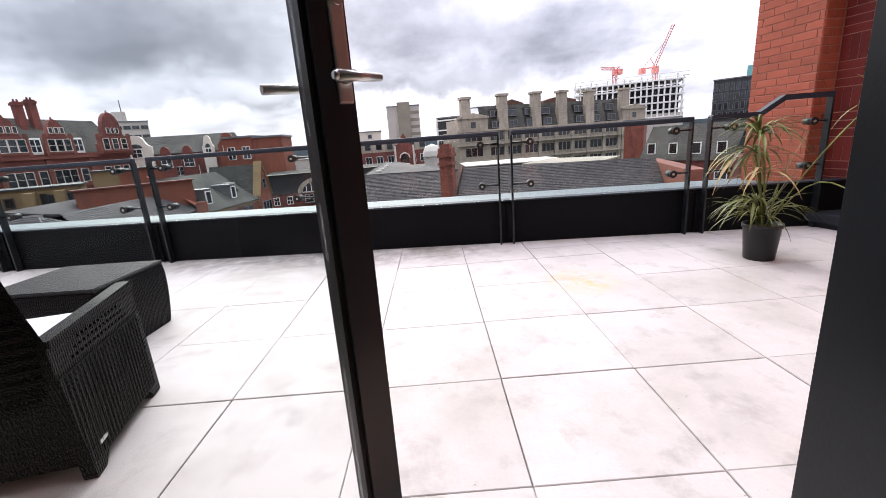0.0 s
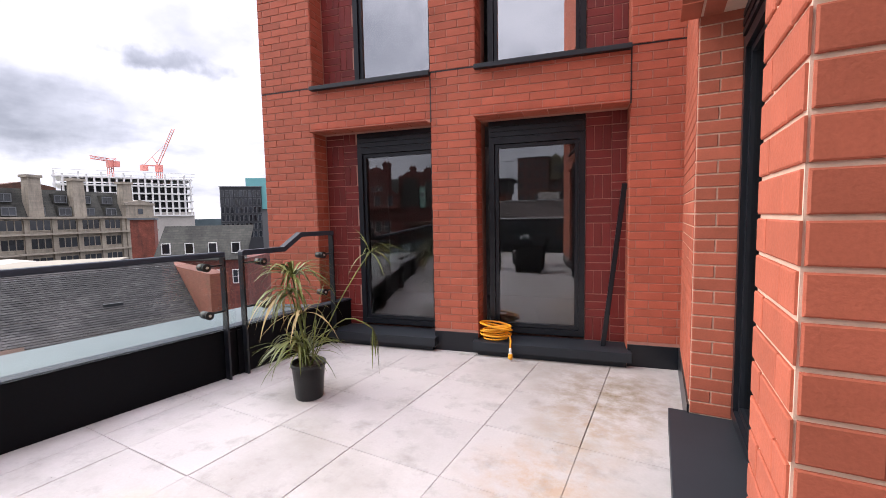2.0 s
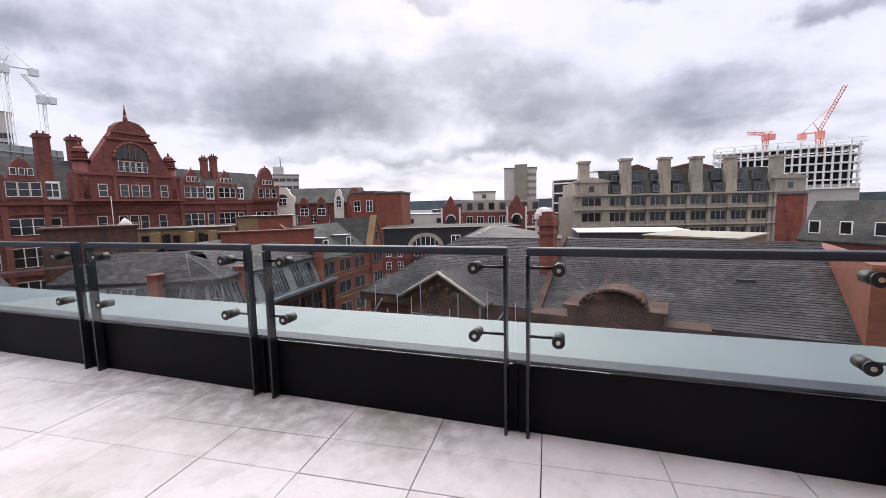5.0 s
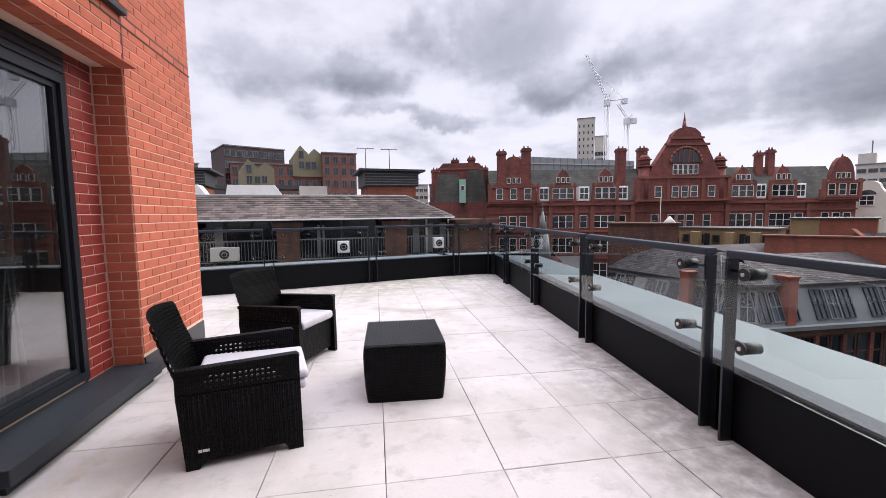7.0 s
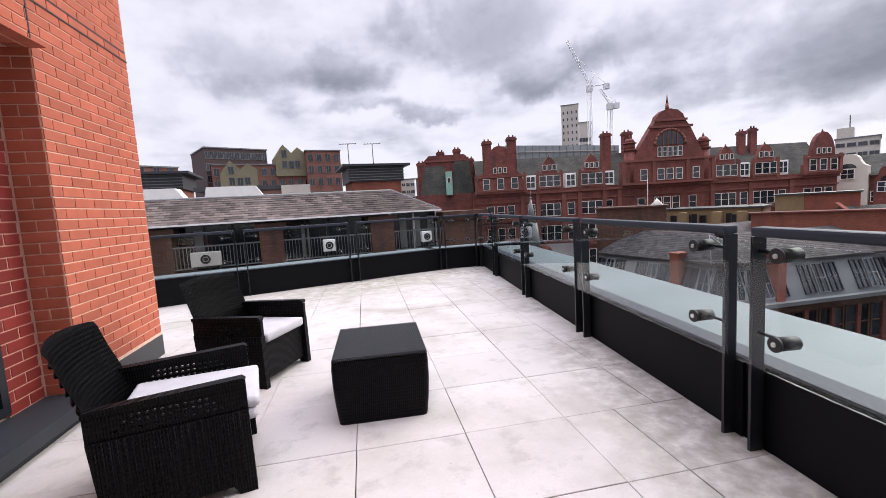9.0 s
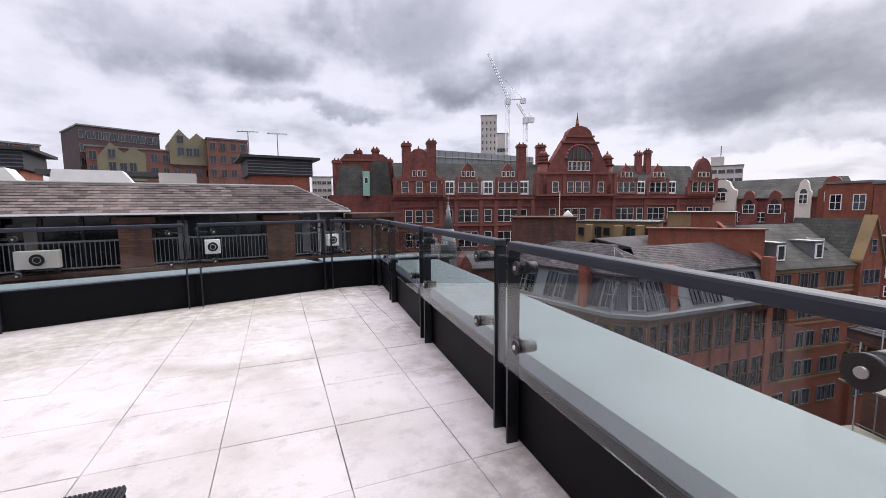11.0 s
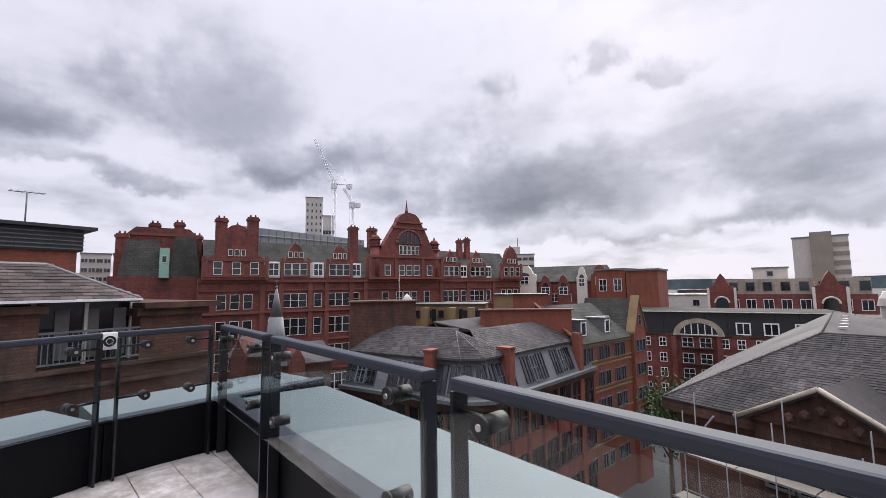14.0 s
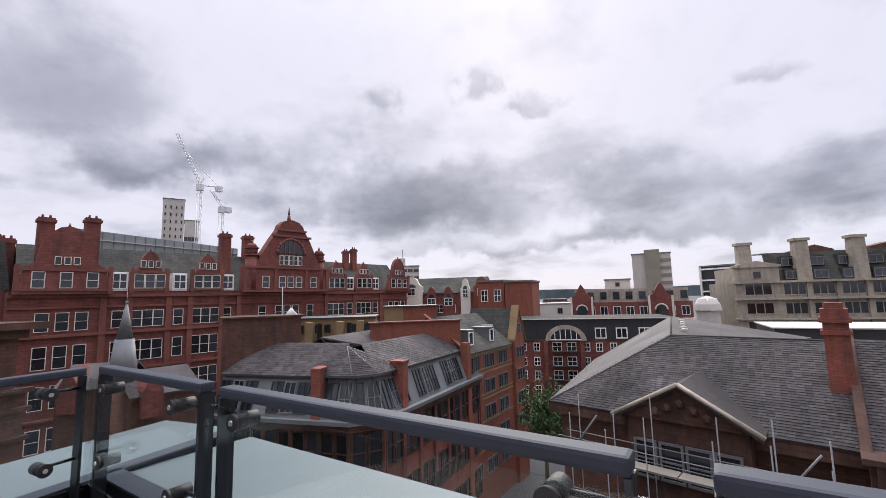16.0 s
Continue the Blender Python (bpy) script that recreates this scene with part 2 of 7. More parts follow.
def coursed(m, bw, bh, joint, amount, streak=0.5):
    """Give a wall material its courses and rain streaks, run along each face."""
    nt = m.node_tree
    N, L = nt.nodes.new, nt.links.new
    b = nt.nodes["Principled BSDF"]
    col = b.inputs["Base Color"].links[0].from_socket
    geo, cr, dt, sep, cmb = N("ShaderNodeNewGeometry"), N("ShaderNodeVectorMath"), N("ShaderNodeVectorMath"), N("ShaderNodeSeparateXYZ"), N("ShaderNodeCombineXYZ")
    cr.operation, cr.inputs[1].default_value, dt.operation = "CROSS_PRODUCT", (0, 0, 1), "DOT_PRODUCT"
    L(geo.outputs["True Normal"], cr.inputs[0]); L(cr.outputs[0], dt.inputs[0]); L(geo.outputs["Position"], dt.inputs[1])
    L(geo.outputs["Position"], sep.inputs[0]); L(dt.outputs["Value"], cmb.inputs[0]); L(sep.outputs[2], cmb.inputs[1])
    br = N("ShaderNodeTexBrick")
    br.inputs["Color1"].default_value, br.inputs["Color2"].default_value, br.inputs["Mortar"].default_value = (1.18, 1.15, 1.12, 1), (0.74, 0.74, 0.76, 1), (0.55, 0.6, 0.65, 1)
    br.inputs["Scale"].default_value, br.inputs["Mortar Size"].default_value = 1.0, joint
    br.inputs["Brick Width"].default_value, br.inputs["Row Height"].default_value = bw, bh
    L(cmb.outputs[0], br.inputs["Vector"])
    mx = N("ShaderNodeMixRGB"); mx.blend_type, mx.inputs[0].default_value = "MULTIPLY", amount
    L(col, mx.inputs[1]); L(br.outputs[0], mx.inputs[2])
    sq, nz, mr, sx = N("ShaderNodeMapping"), N("ShaderNodeTexNoise"), N("ShaderNodeMapRange"), N("ShaderNodeMixRGB")
    sq.inputs["Scale"].default_value = (1.3, 0.22, 1)
    nz.inputs["Scale"].default_value, nz.inputs["Detail"].default_value, nz.inputs["Roughness"].default_value = 1.0, 7, 0.65
    L(cmb.outputs[0], sq.inputs[0]); L(sq.outputs[0], nz.inputs["Vector"])
    mr.inputs["From Min"].default_value, mr.inputs["From Max"].default_value, mr.inputs["To Max"].default_value = 0.47, 0.72, streak
    L(nz.outputs[0], mr.inputs["Value"]); L(mr.outputs[0], sx.inputs[0]); L(mx.outputs[0], sx.inputs[1])
    sx.inputs[2].default_value = (0.03, 0.026, 0.025, 1)
    L(sx.outputs[0], b.inputs["Base Color"])


M_BRICK = material("red_brick", (0.45, 0.118, 0.064), 0.8, var=0.2, scale=9, fine=140, bump=0.25, obj=0.12, island=0.12, second=(0.37, 0.092, 0.055))
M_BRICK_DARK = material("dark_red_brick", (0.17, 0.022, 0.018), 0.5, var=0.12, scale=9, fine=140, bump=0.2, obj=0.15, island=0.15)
M_MORTAR = material("pink_mortar", (0.66, 0.46, 0.36), 0.9, var=0.1, scale=20, fine=200)
M_MORTAR_RED = material("red_mortar", (0.46, 0.24, 0.19), 0.9, var=0.1, scale=20, fine=200)
M_METAL = material("dark_grey_powder_coat", (0.011, 0.013, 0.017), 0.3, var=0.12, scale=3, fine=300, bump=0.03, spec=0.38)
M_RAIL = material("dark_blue_grey_satin_coat", (0.024, 0.030, 0.043), 0.6, var=0.15, scale=4, fine=250, bump=0.03, spec=0.3)
M_PLINTH = material("black_membrane_panel", (0.004, 0.0045, 0.006), 0.6, var=0.2, scale=2, fine=50, bump=0.05, spec=0.12)
M_LEDGE = material("pale_grey_roof_membrane", (0.114, 0.141, 0.146), 0.55, var=0.14, scale=1.4, fine=30, bump=0.04, spec=0.3)
M_STEEL = material("brushed_steel", (0.6, 0.6, 0.58), 0.3, metal=1.0, var=0.08, scale=30, fine=200, bump=0.05)
M_RUBBER = material("black_rubber", (0.012, 0.012, 0.013), 0.5, var=0.1, scale=30, fine=200, bump=0.05)
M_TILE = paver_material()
M_BASE = material("dirty_screed", (0.06, 0.05, 0.045), 0.9, var=0.3)
M_GLASS = glass_material("clear_glass", (0.95, 0.975, 0.97), 0.02)
M_WINGLASS = glass_material("window_glass", (0.62, 0.64, 0.65), 0.13, 1.9)
M_UPGLASS = glass_material("mirror_coated_glass", (0.5, 0.52, 0.53), 0.68, 1.9)
M_STACK = material("dark_red_stack_brick", (0.25, 0.078, 0.052), 0.85, var=0.3, scale=1.2, fine=12, bump=0.25)
M_SILL = material("dark_grey_sill", (0.022, 0.026, 0.032), 0.5, var=0.15, scale=3, fine=200, bump=0.03, spec=0.3)
# table-top copy of the black wicker, reflected sheen painted in as lighter grey
M_WICKER_SHEEN = wicker_material("black_wicker_painted_sheen", (0.014, 0.014, 0.016), 26, 0.22)
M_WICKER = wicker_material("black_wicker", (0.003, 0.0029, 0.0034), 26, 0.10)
M_CUSHION = material("pale_grey_fabric", (0.43, 0.415, 0.445), 0.9, var=0.08, scale=12, fine=400, bump=0.2)
M_POT = material("black_plastic_pot", (0.013, 0.013, 0.014), 0.4, var=0.15, scale=20, fine=150, bump=0.05)
M_SOIL = material("dark_soil", (0.06, 0.04, 0.03), 0.95, var=0.4, scale=40, fine=150, bump=0.6)
M_LEAF = material("palm_leaf", (0.085, 0.115, 0.022), 0.45, var=0.4, scale=5, fine=50, bump=0.1, island=0.4, obj=0.4, second=(0.19, 0.20, 0.05))
M_LEAF_DRY = material("dry_palm_leaf", (0.36, 0.27, 0.12), 0.7, var=0.3, scale=5, fine=50, bump=0.1, island=0.3)
M_YELLOW = material("yellow_rubber_cable", (0.85, 0.36, 0.015), 0.45, var=0.1, scale=10, fine=100, bump=0.05)
M_BLACK = material("matt_black", (0.01, 0.01, 0.01), 0.8, var=0.1, bump=0)
M_WHITE = material("white_paint", (0.78, 0.77, 0.74), 0.6, var=0.08, scale=2, fine=40, bump=0.05)
M_SASH = material("cream_sash_paint", (0.66, 0.61, 0.54), 0.6, var=0.15, scale=1, fine=10, bump=0.05)
M_CURTAIN = material("grey_curtain", (0.22, 0.215, 0.21), 0.9, var=0.1, scale=10, fine=200)
M_ROOM = material("interior_paint", (0.55, 0.54, 0.52), 0.8, var=0.05, scale=2)
M_ROOMFLOOR = material("interior_floor", (0.30, 0.25, 0.20), 0.6, var=0.1, scale=3)
# city
M_VRED = material("victorian_red_terracotta", (0.165, 0.048, 0.038), 0.8, var=0.35, scale=0.25, fine=2.5, bump=0.3, second=(0.185, 0.060, 0.047))
M_VBAND = material("red_terracotta_band", (0.17, 0.062, 0.047), 0.8, var=0.3, scale=0.4, fine=4, bump=0.2)
M_GLAZED = material("grey_roof_glazing", (0.25, 0.27, 0.275), 0.45, var=0.2, scale=0.3, fine=3, bump=0.05)
M_VSTONE = material("sooty_pink_stone", (0.072, 0.043, 0.033), 0.9, var=0.4, scale=0.6, fine=5, bump=0.35, spec=0.2, second=(0.10, 0.054, 0.038))
M_ORANGE = material("orange_brick_far", (0.235, 0.076, 0.047), 0.85, var=0.2, scale=0.3, fine=3, bump=0.2)
M_BROWNBRICK = material("brown_brick_far", (0.115, 0.056, 0.038), 0.85, var=0.25, scale=0.5, fine=4, bump=0.2)
M_YELLOWBRICK = material("yellow_stock_brick", (0.22, 0.15, 0.075), 0.85, var=0.2, scale=0.5, fine=4, bump=0.2)
M_HOTEL = material("weathered_pale_stone", (0.36, 0.315, 0.25), 0.85, var=0.2, scale=0.12, fine=1.5, bump=0.2)
M_CONC = material("pale_concrete", (0.46, 0.43, 0.39), 0.85, var=0.15, scale=0.1, fine=1.5, bump=0.1)
M_TAN = material("tan_concrete", (0.24, 0.215, 0.17), 0.8, var=0.15, scale=0.3, fine=3, bump=0.1)
M_LEAD = material("grey_lead", (0.135, 0.142, 0.146), 0.5, var=0.2, scale=0.6, fine=5, bump=0.1)
M_DARKCLAD = material("dark_cladding", (0.03, 0.032, 0.036), 0.5, var=0.2, scale=0.3, fine=3, bump=0.05)
M_SLATE = material("welsh_slate", (0.056, 0.053, 0.054), 0.75, obj=0.35, var=0.45, scale=0.35, fine=7, bump=0.25, island=0.35, second=(0.078, 0.068, 0.066), spec=0.2)
M_SLATEBROWN = material("brown_slate", (0.060, 0.047, 0.044), 0.75, obj=0.5, var=0.35, scale=0.5, fine=8, bump=0.25, island=0.5, second=(0.115, 0.09, 0.08), spec=0.2)
M_SLATEFAR = material("far_slate", (0.052, 0.053, 0.050), 0.85, var=0.4, scale=0.4, fine=5, bump=0.2, second=(0.085, 0.083, 0.070), spec=0.1)
M_CREAM = material("cream_render", (0.62, 0.58, 0.50), 0.8, var=0.12, scale=0.4, fine=4)
M_REDBROWN = material("red_brown_brick_far", (0.21, 0.092, 0.070), 0.85, var=0.2, scale=0.4, fine=4, bump=0.2)
M_DARKBROWN = material("dark_brown_brick_far", (0.065, 0.04, 0.04), 0.85, var=0.2, scale=0.4, fine=4, bump=0.2)
M_OLIVE = material("olive_brass_cladding", (0.185, 0.162, 0.10), 0.6, var=0.2, scale=0.2, fine=2)
M_TEAL = material("teal_glass", (0.16, 0.42, 0.42), 0.2, var=0.1, scale=0.2, fine=2)
M_COPPER = material("green_copper", (0.25, 0.42, 0.34), 0.7, var=0.25, scale=0.5, fine=4)
M_PANE = material("dark_window_pane", (0.02, 0.024, 0.03), 0.08, var=0.4, scale=0.6, fine=2, bump=0, spec=0.6, obj=0.6)
coursed(M_BROWNBRICK, 0.32, 0.12, 0.012, 0.8, 0.7)
coursed(M_STACK, 0.225, 0.075, 0.010, 0.7, 0.7)
coursed(M_ORANGE, 0.24, 0.08, 0.008, 0.6, 0.4)
coursed(M_HOTEL, 0.9, 0.4, 0.02, 0.35, 0.45)
coursed(M_REDBROWN, 0.6, 0.2, 0.02, 0.6, 0.35)
coursed(M_VSTONE, 0.75, 0.32, 0.014, 0.6, 0.8)
coursed(M_VRED, 0.6, 0.3, 0.02, 0.7, 0.6)
coursed(M_SLATE, 0.38, 0.2, 0.01, 0.3, 0.55)
coursed(M_SLATEFAR, 0.6, 0.3, 0.03, 0.6, 0.3)
M_GROUND = material("city_ground", (0.07, 0.07, 0.068), 0.9, var=0.3, scale=0.02, fine=0.5)
# distance haze is put into this woodland colour, paler and bluer than foliage
M_HILL = material("hazed_distant_woodland", (0.105, 0.135, 0.145), 0.95, var=0.35, scale=0.006, fine=0.05, bump=0, spec=0.0)
M_CRANE = material("red_crane_paint", (0.55, 0.20, 0.17), 0.6, var=0.1)
M_CRANEW = material("white_crane_paint", (0.62, 0.62, 0.64), 0.6, var=0.1)
M_TREE = material("tree_foliage", (0.05, 0.09, 0.03), 0.7, var=0.3, scale=1, fine=8, island=0.4)
M_BARK = material("tree_bark", (0.10, 0.075, 0.05), 0.9, var=0.3, scale=6, fine=40, bump=0.5)


# ---- mesh helpers ----
def plan(ox, oy, rx, ry, oz=0.0):
    """Local frame of a face as its viewer sees it: x to the right, y into the wall, z up."""
    r = Vector((rx, ry, 0)).normalized()
    n = Vector((-r.y, r.x, 0))
    return Matrix(((r.x, n.x, 0, ox), (r.y, n.y, 0, oy), (0, 0, 1, oz), (0, 0, 0, 1)))


def box(bm, x0, x1, y0, y1, z0, z1, M=None, bevel=0.0, mat=0):
    vs = [bm.verts.new(Vector(p)) for p in ((x0, y0, z0), (x1, y0, z0), (x1, y1, z0), (x0, y1, z0), (x0, y0, z1), (x1, y0, z1), (x1, y1, z1), (x0, y1, z1))]
    fs = [bm.faces.new([vs[i] for i in f]) for f in ((3, 2, 1, 0), (4, 5, 6, 7), (0, 1, 5, 4), (1, 2, 6, 5), (2, 3, 7, 6), (3, 0, 4, 7))]
    for f in fs:
        f.material_index = mat
    if bevel:
        es = list({e for f in fs for e in f.edges})
        r = bmesh.ops.bevel(bm, geom=es, offset=bevel, segments=2, affect="EDGES", profile=0.6)
        vs = list({v for f in r["faces"] for v in f.verts} | {v for v in vs if v.is_valid})
    if M is not None:
        bmesh.ops.transform(bm, matrix=M, verts=vs)
    return vs


def prism(bm, pts, y0, y1, M=None, mat=0):
    """A profile in x, z pushed along y."""
    a = [bm.verts.new(Vector((x, y0, z))) for x, z in pts]
    b = [bm.verts.new(Vector((x, y1, z))) for x, z in pts]
    n = len(pts)
    fs = [bm.faces.new(a), bm.faces.new(b[::-1])]
    for i in range(n):
        j = (i + 1) % n
        fs.append(bm.faces.new((a[j], a[i], b[i], b[j])))
    for f in fs:
        f.material_index = mat
    bmesh.ops.recalc_face_normals(bm, faces=fs)
    if M is not None:
        bmesh.ops.transform(bm, matrix=M, verts=a + b)
    return a + b


def tube(bm, p0, p1, r0, r1=None, seg=12, caps=True):
    p0, p1 = Vector(p0), Vector(p1)
    r1 = r0 if r1 is None else r1
    q = (p1 - p0).to_track_quat("Z", "Y")
    rings = []
    for p, r in ((p0, r0), (p1, r1)):
        rings.append([bm.verts.new(p + q @ Vector((r * math.cos(2 * math.pi * k / seg), r * math.sin(2 * math.pi * k / seg), 0))) for k in range(seg)])
    for k in range(seg):
        j = (k + 1) % seg
        f = bm.faces.new((rings[0][k], rings[0][j], rings[1][j], rings[1][k]))
        f.smooth = True
    if caps:
        bm.faces.new(rings[0][::-1])
        bm.faces.new(rings[1])


def polyface(bm, pts, mat=0):
    f = bm.faces.new([bm.verts.new(Vector(p)) for p in pts])
    f.material_index = mat
    return f


def mesh_of(bm, name, mats):
    me = bpy.data.meshes.new(name)
    bm.to_mesh(me)
    bm.free()
    for m in (mats if isinstance(mats, (list, tuple)) else [mats]):
        me.materials.append(m)
    return me


def part(name, bm, mats, parent=None, label="", M=None):
    ob = new(name, mesh_of(bm, name, mats) if isinstance(bm, bmesh.types.BMesh) else bm)
    if parent is not None:
        ob.parent = parent
    if M is not None:
        ob.matrix_basis = M
    if label:
        tagged(ob, label)
    return ob


def thing(name, label, category, M=None, group="", kind=""):
    ob = new(name)
    ob.empty_display_size = 0.1
    if M is not None:
        ob.matrix_basis = M
    return tagged(ob, label, category, group, kind)


def struct(name, bm, mats, label="", category="", M=None):
    ob = part(name, bm, mats, None, "", M)
    return tagged(ob, label, category, "", "structure")


def slab_with_holes(x0, x1, z0, z1, holes, t):
    """A wall in its own frame, with openings cut right through."""
    bm = bmesh.new()
    xs = sorted({x0, x1, *[v for h in holes for v in h[:2]]})
    zs = sorted({z0, z1, *[v for h in holes for v in h[2:]]})
    full = {}
    for i in range(len(xs) - 1):
        for k in range(len(zs) - 1):
            cx, cz = (xs[i] + xs[i + 1]) / 2, (zs[k] + zs[k + 1]) / 2
            full[i, k] = not any(h[0] < cx < h[1] and h[2] < cz < h[3] for h in holes)
    def q(*p):
        polyface(bm, p)
    for (i, k), on in full.items():
        if not on:
            continue
        a, b, c, d = xs[i], xs[i + 1], zs[k], zs[k + 1]
        q((a, 0, c), (b, 0, c), (b, 0, d), (a, 0, d))
        q((b, t, c), (a, t, c), (a, t, d), (b, t, d))
        if not full.get((i - 1, k)):
            q((a, t, c), (a, 0, c), (a, 0, d), (a, t, d))
        if not full.get((i + 1, k)):
            q((b, 0, c), (b, t, c), (b, t, d), (b, 0, d))
        if not full.get((i, k - 1)):
            q((a, t, c), (b, t, c), (b, 0, c), (a, 0, c))
        if not full.get((i, k + 1)):
            q((a, 0, d), (b, 0, d), (b, t, d), (a, t, d))
    bmesh.ops.remove_doubles(bm, verts=bm.verts, dist=0.0005)
    return bm


BRICK_MESHES = {}
BRICK_V = lambda w, h, p: [(0, 0, 0), (w, 0, 0), (w, 0, h), (0, 0, h), (0, -p + .002, 0), (w, -p + .002, 0), (w, -p + .002, h), (0, -p + .002, h), (.003, -p, .003), (w - .003, -p, .003), (w - .003, -p, h - .003), (.003, -p, h - .003)]
BRICK_F = [(0, 1, 5, 4), (1, 2, 6, 5), (2, 3, 7, 6), (3, 0, 4, 7), (4, 5, 9, 8), (5, 6, 10, 9), (6, 7, 11, 10), (7, 4, 8, 11), (8, 9, 10, 11)]


def lay_bricks(parent, places, mat, near, count=300, name="brick"):
    """places: (matrix of the lower left corner, width, height). The nearest are parts, the rest one mesh."""
    places = sorted(places, key=lambda p: (p[0].translation - Vector(near)).length)
    for m, w, h in places[:count]:
        key = (round(w, 2), round(h, 3), mat.name)
        if key not in BRICK_MESHES:
            me = bpy.data.meshes.new(name)
            me.from_pydata(BRICK_V(key[0], key[1], 0.006), [], BRICK_F)
            me.materials.append(mat)
            BRICK_MESHES[key] = me
        ob = new(name, BRICK_MESHES[key])
        ob.parent, ob.matrix_basis = parent, m
    vs, fs = [], []
    for m, w, h in places[count:]:
        k = len(vs)
        vs += [m @ Vector(v) for v in BRICK_V(w, h, 0.006)]
        fs += [tuple(i + k for i in f) for f in BRICK_F]
    if vs:
        me = bpy.data.meshes.new("brickwork")
        me.from_pydata(vs, [], fs)
        me.materials.append(mat)
        ob = new("brickwork", me)
        ob.parent = parent
        tagged(ob, "", "", "", "stuff")


def courses(M, x0, x1, z0, z1, holes=(), course=0.075, pitch=0.225, joint=0.009, phase=0.0):
    """Running bond on a face, cut round the openings."""
    out = []
    k0 = math.floor(z0 / course)
    for k in range(k0, math.ceil(z1 / course)):
        za, zb = max(k * course, z0), min((k + 1) * course - joint, z1)
        if zb - za < 0.02:
            continue
        zc = (za + zb) / 2
        cuts = sorted((max(h[0], x0), min(h[1], x1)) for h in holes if h[2] < zc < h[3] and h[1] > x0 and h[0] < x1)
        spans, a = [], x0
        for c0, c1 in cuts:
            if c0 > a:
                spans.append((a, c0))
            a = max(a, c1)
        if a < x1:
            spans.append((a, x1))
        off = phase + (pitch / 2 if k % 2 else 0)
        for a, b in spans:
            i = math.floor((a - off) / pitch)
            while i * pitch + off < b:
                xa, xb = max(a, i * pitch + off), min(b, (i + 1) * pitch + off - joint)
                i += 1
                if xb - xa > 0.018:
                    out.append((M @ Matrix.Translation((xa, 0, za)), xb - xa, zb - za))
    return out


def basket(M, x0, x1, z0, z1, cell=0.225, joint=0.008):
    """Basket-weave brick panel: three lying, three standing."""
    out, k, z = [], 0, z0
    while z < z1 - 0.03:
        i, x = 0, x0
        while x < x1 - 0.03:
            for s in range(3):
                if (i + k) % 2:
                    a, b, c, d = x, x + cell, z + s * cell / 3, z + (s + 1) * cell / 3
                else:
                    a, b, c, d = x + s * cell / 3, x + (s + 1) * cell / 3, z, z + cell
                b, d = min(b - joint, x1), min(d - joint, z1)
                if b - a > 0.02 and d - c > 0.02:
                    out.append((M @ Matrix.Translation((a, 0, c)), b - a, d - c))
            x += cell
            i += 1
        z += cell
        k += 1
    return out


# ---- the terrace: levels and lines in plan ----
def rail_x(y):
    return 3.845 + 0.0813 * y


def far_y(x):
    return 11.3 + 0.29 * (x - 3.9)


A_E = math.atan(0.18)
ME = plan(2.4, -0.345, -math.cos(A_E), -math.sin(A_E))      # brick end wall, seen from the terrace
MH = plan(0.48, 0.0, -0.02, 1.0)                            # house wall with the door, seen from the terrace
MR = plan(3.845, 0.0, -0.0813, -1.0)                         # long parapet
MF = plan(3.9, 11.3, 1.0, 0.29)                             # far parapet
MC = plan(3.9, 11.3, 1.0, 0.045)                            # its short end piece

LOW, HIGH = (0.14, 2.29), (2.76, 5.0)
E_HOLES = [(-1.65, -0.29, *LOW), (0.16, 1.52, *LOW), (-1.65, -0.29, *HIGH), (0.16, 1.52, *HIGH)]
H_LINTEL = 2.45
H_HOLES = [(0.5, 2.28, 0.14, H_LINTEL), (2.56, 4.5, 0.1, H_LINTEL), (4.78, 6.2, 0.14, H_LINTEL),
           (0.5, 2.28, 2.86, 5.0), (2.56, 4.5, 2.86, 5.0), (4.78, 6.2, 2.86, 5.0)]

# body of the building under the terrace
bm = bmesh.new()
ring = [(-6, -6), (4.5, -6), (rail_x(-0.4) + 1.0, -0.4), (rail_x(11.9) + 1.0, 11.95), (3.7, 11.9), (-6, far_y(-6) + 0.6)]
lo = [bm.verts.new((x, y, -19)) for x, y in ring]
hi = [bm.verts.new((x, y, -0.07)) for x, y in ring]
bm.faces.new(lo[::-1]); bm.faces.new(hi)
for i in range(6):
    bm.faces.new((lo[i], lo[(i + 1) % 6], hi[(i + 1) % 6], hi[i]))
struct("terrace_body", bm, M_BASE, "dark dirty bed under the terrace pavers", "floor bed")

floor = tagged(thing("floor", "pale grey porcelain pavers with dark open joints and stains", "floor"), kind="structure")


def clip(poly, a, b, c):
    """Keep the part of a polygon where a x + b y <= c."""
    out = []
    for i, p in enumerate(poly):
        q = poly[(i + 1) % len(poly)]
        dp, dq = a * p[0] + b * p[1] - c, a * q[0] + b * q[1] - c
        if dp <= 0:
            out.append(p)
        if dp * dq < 0:
            s = dp / (dp - dq)
            out.append((p[0] + s * (q[0] - p[0]), p[1] + s * (q[1] - p[1])))
    return out


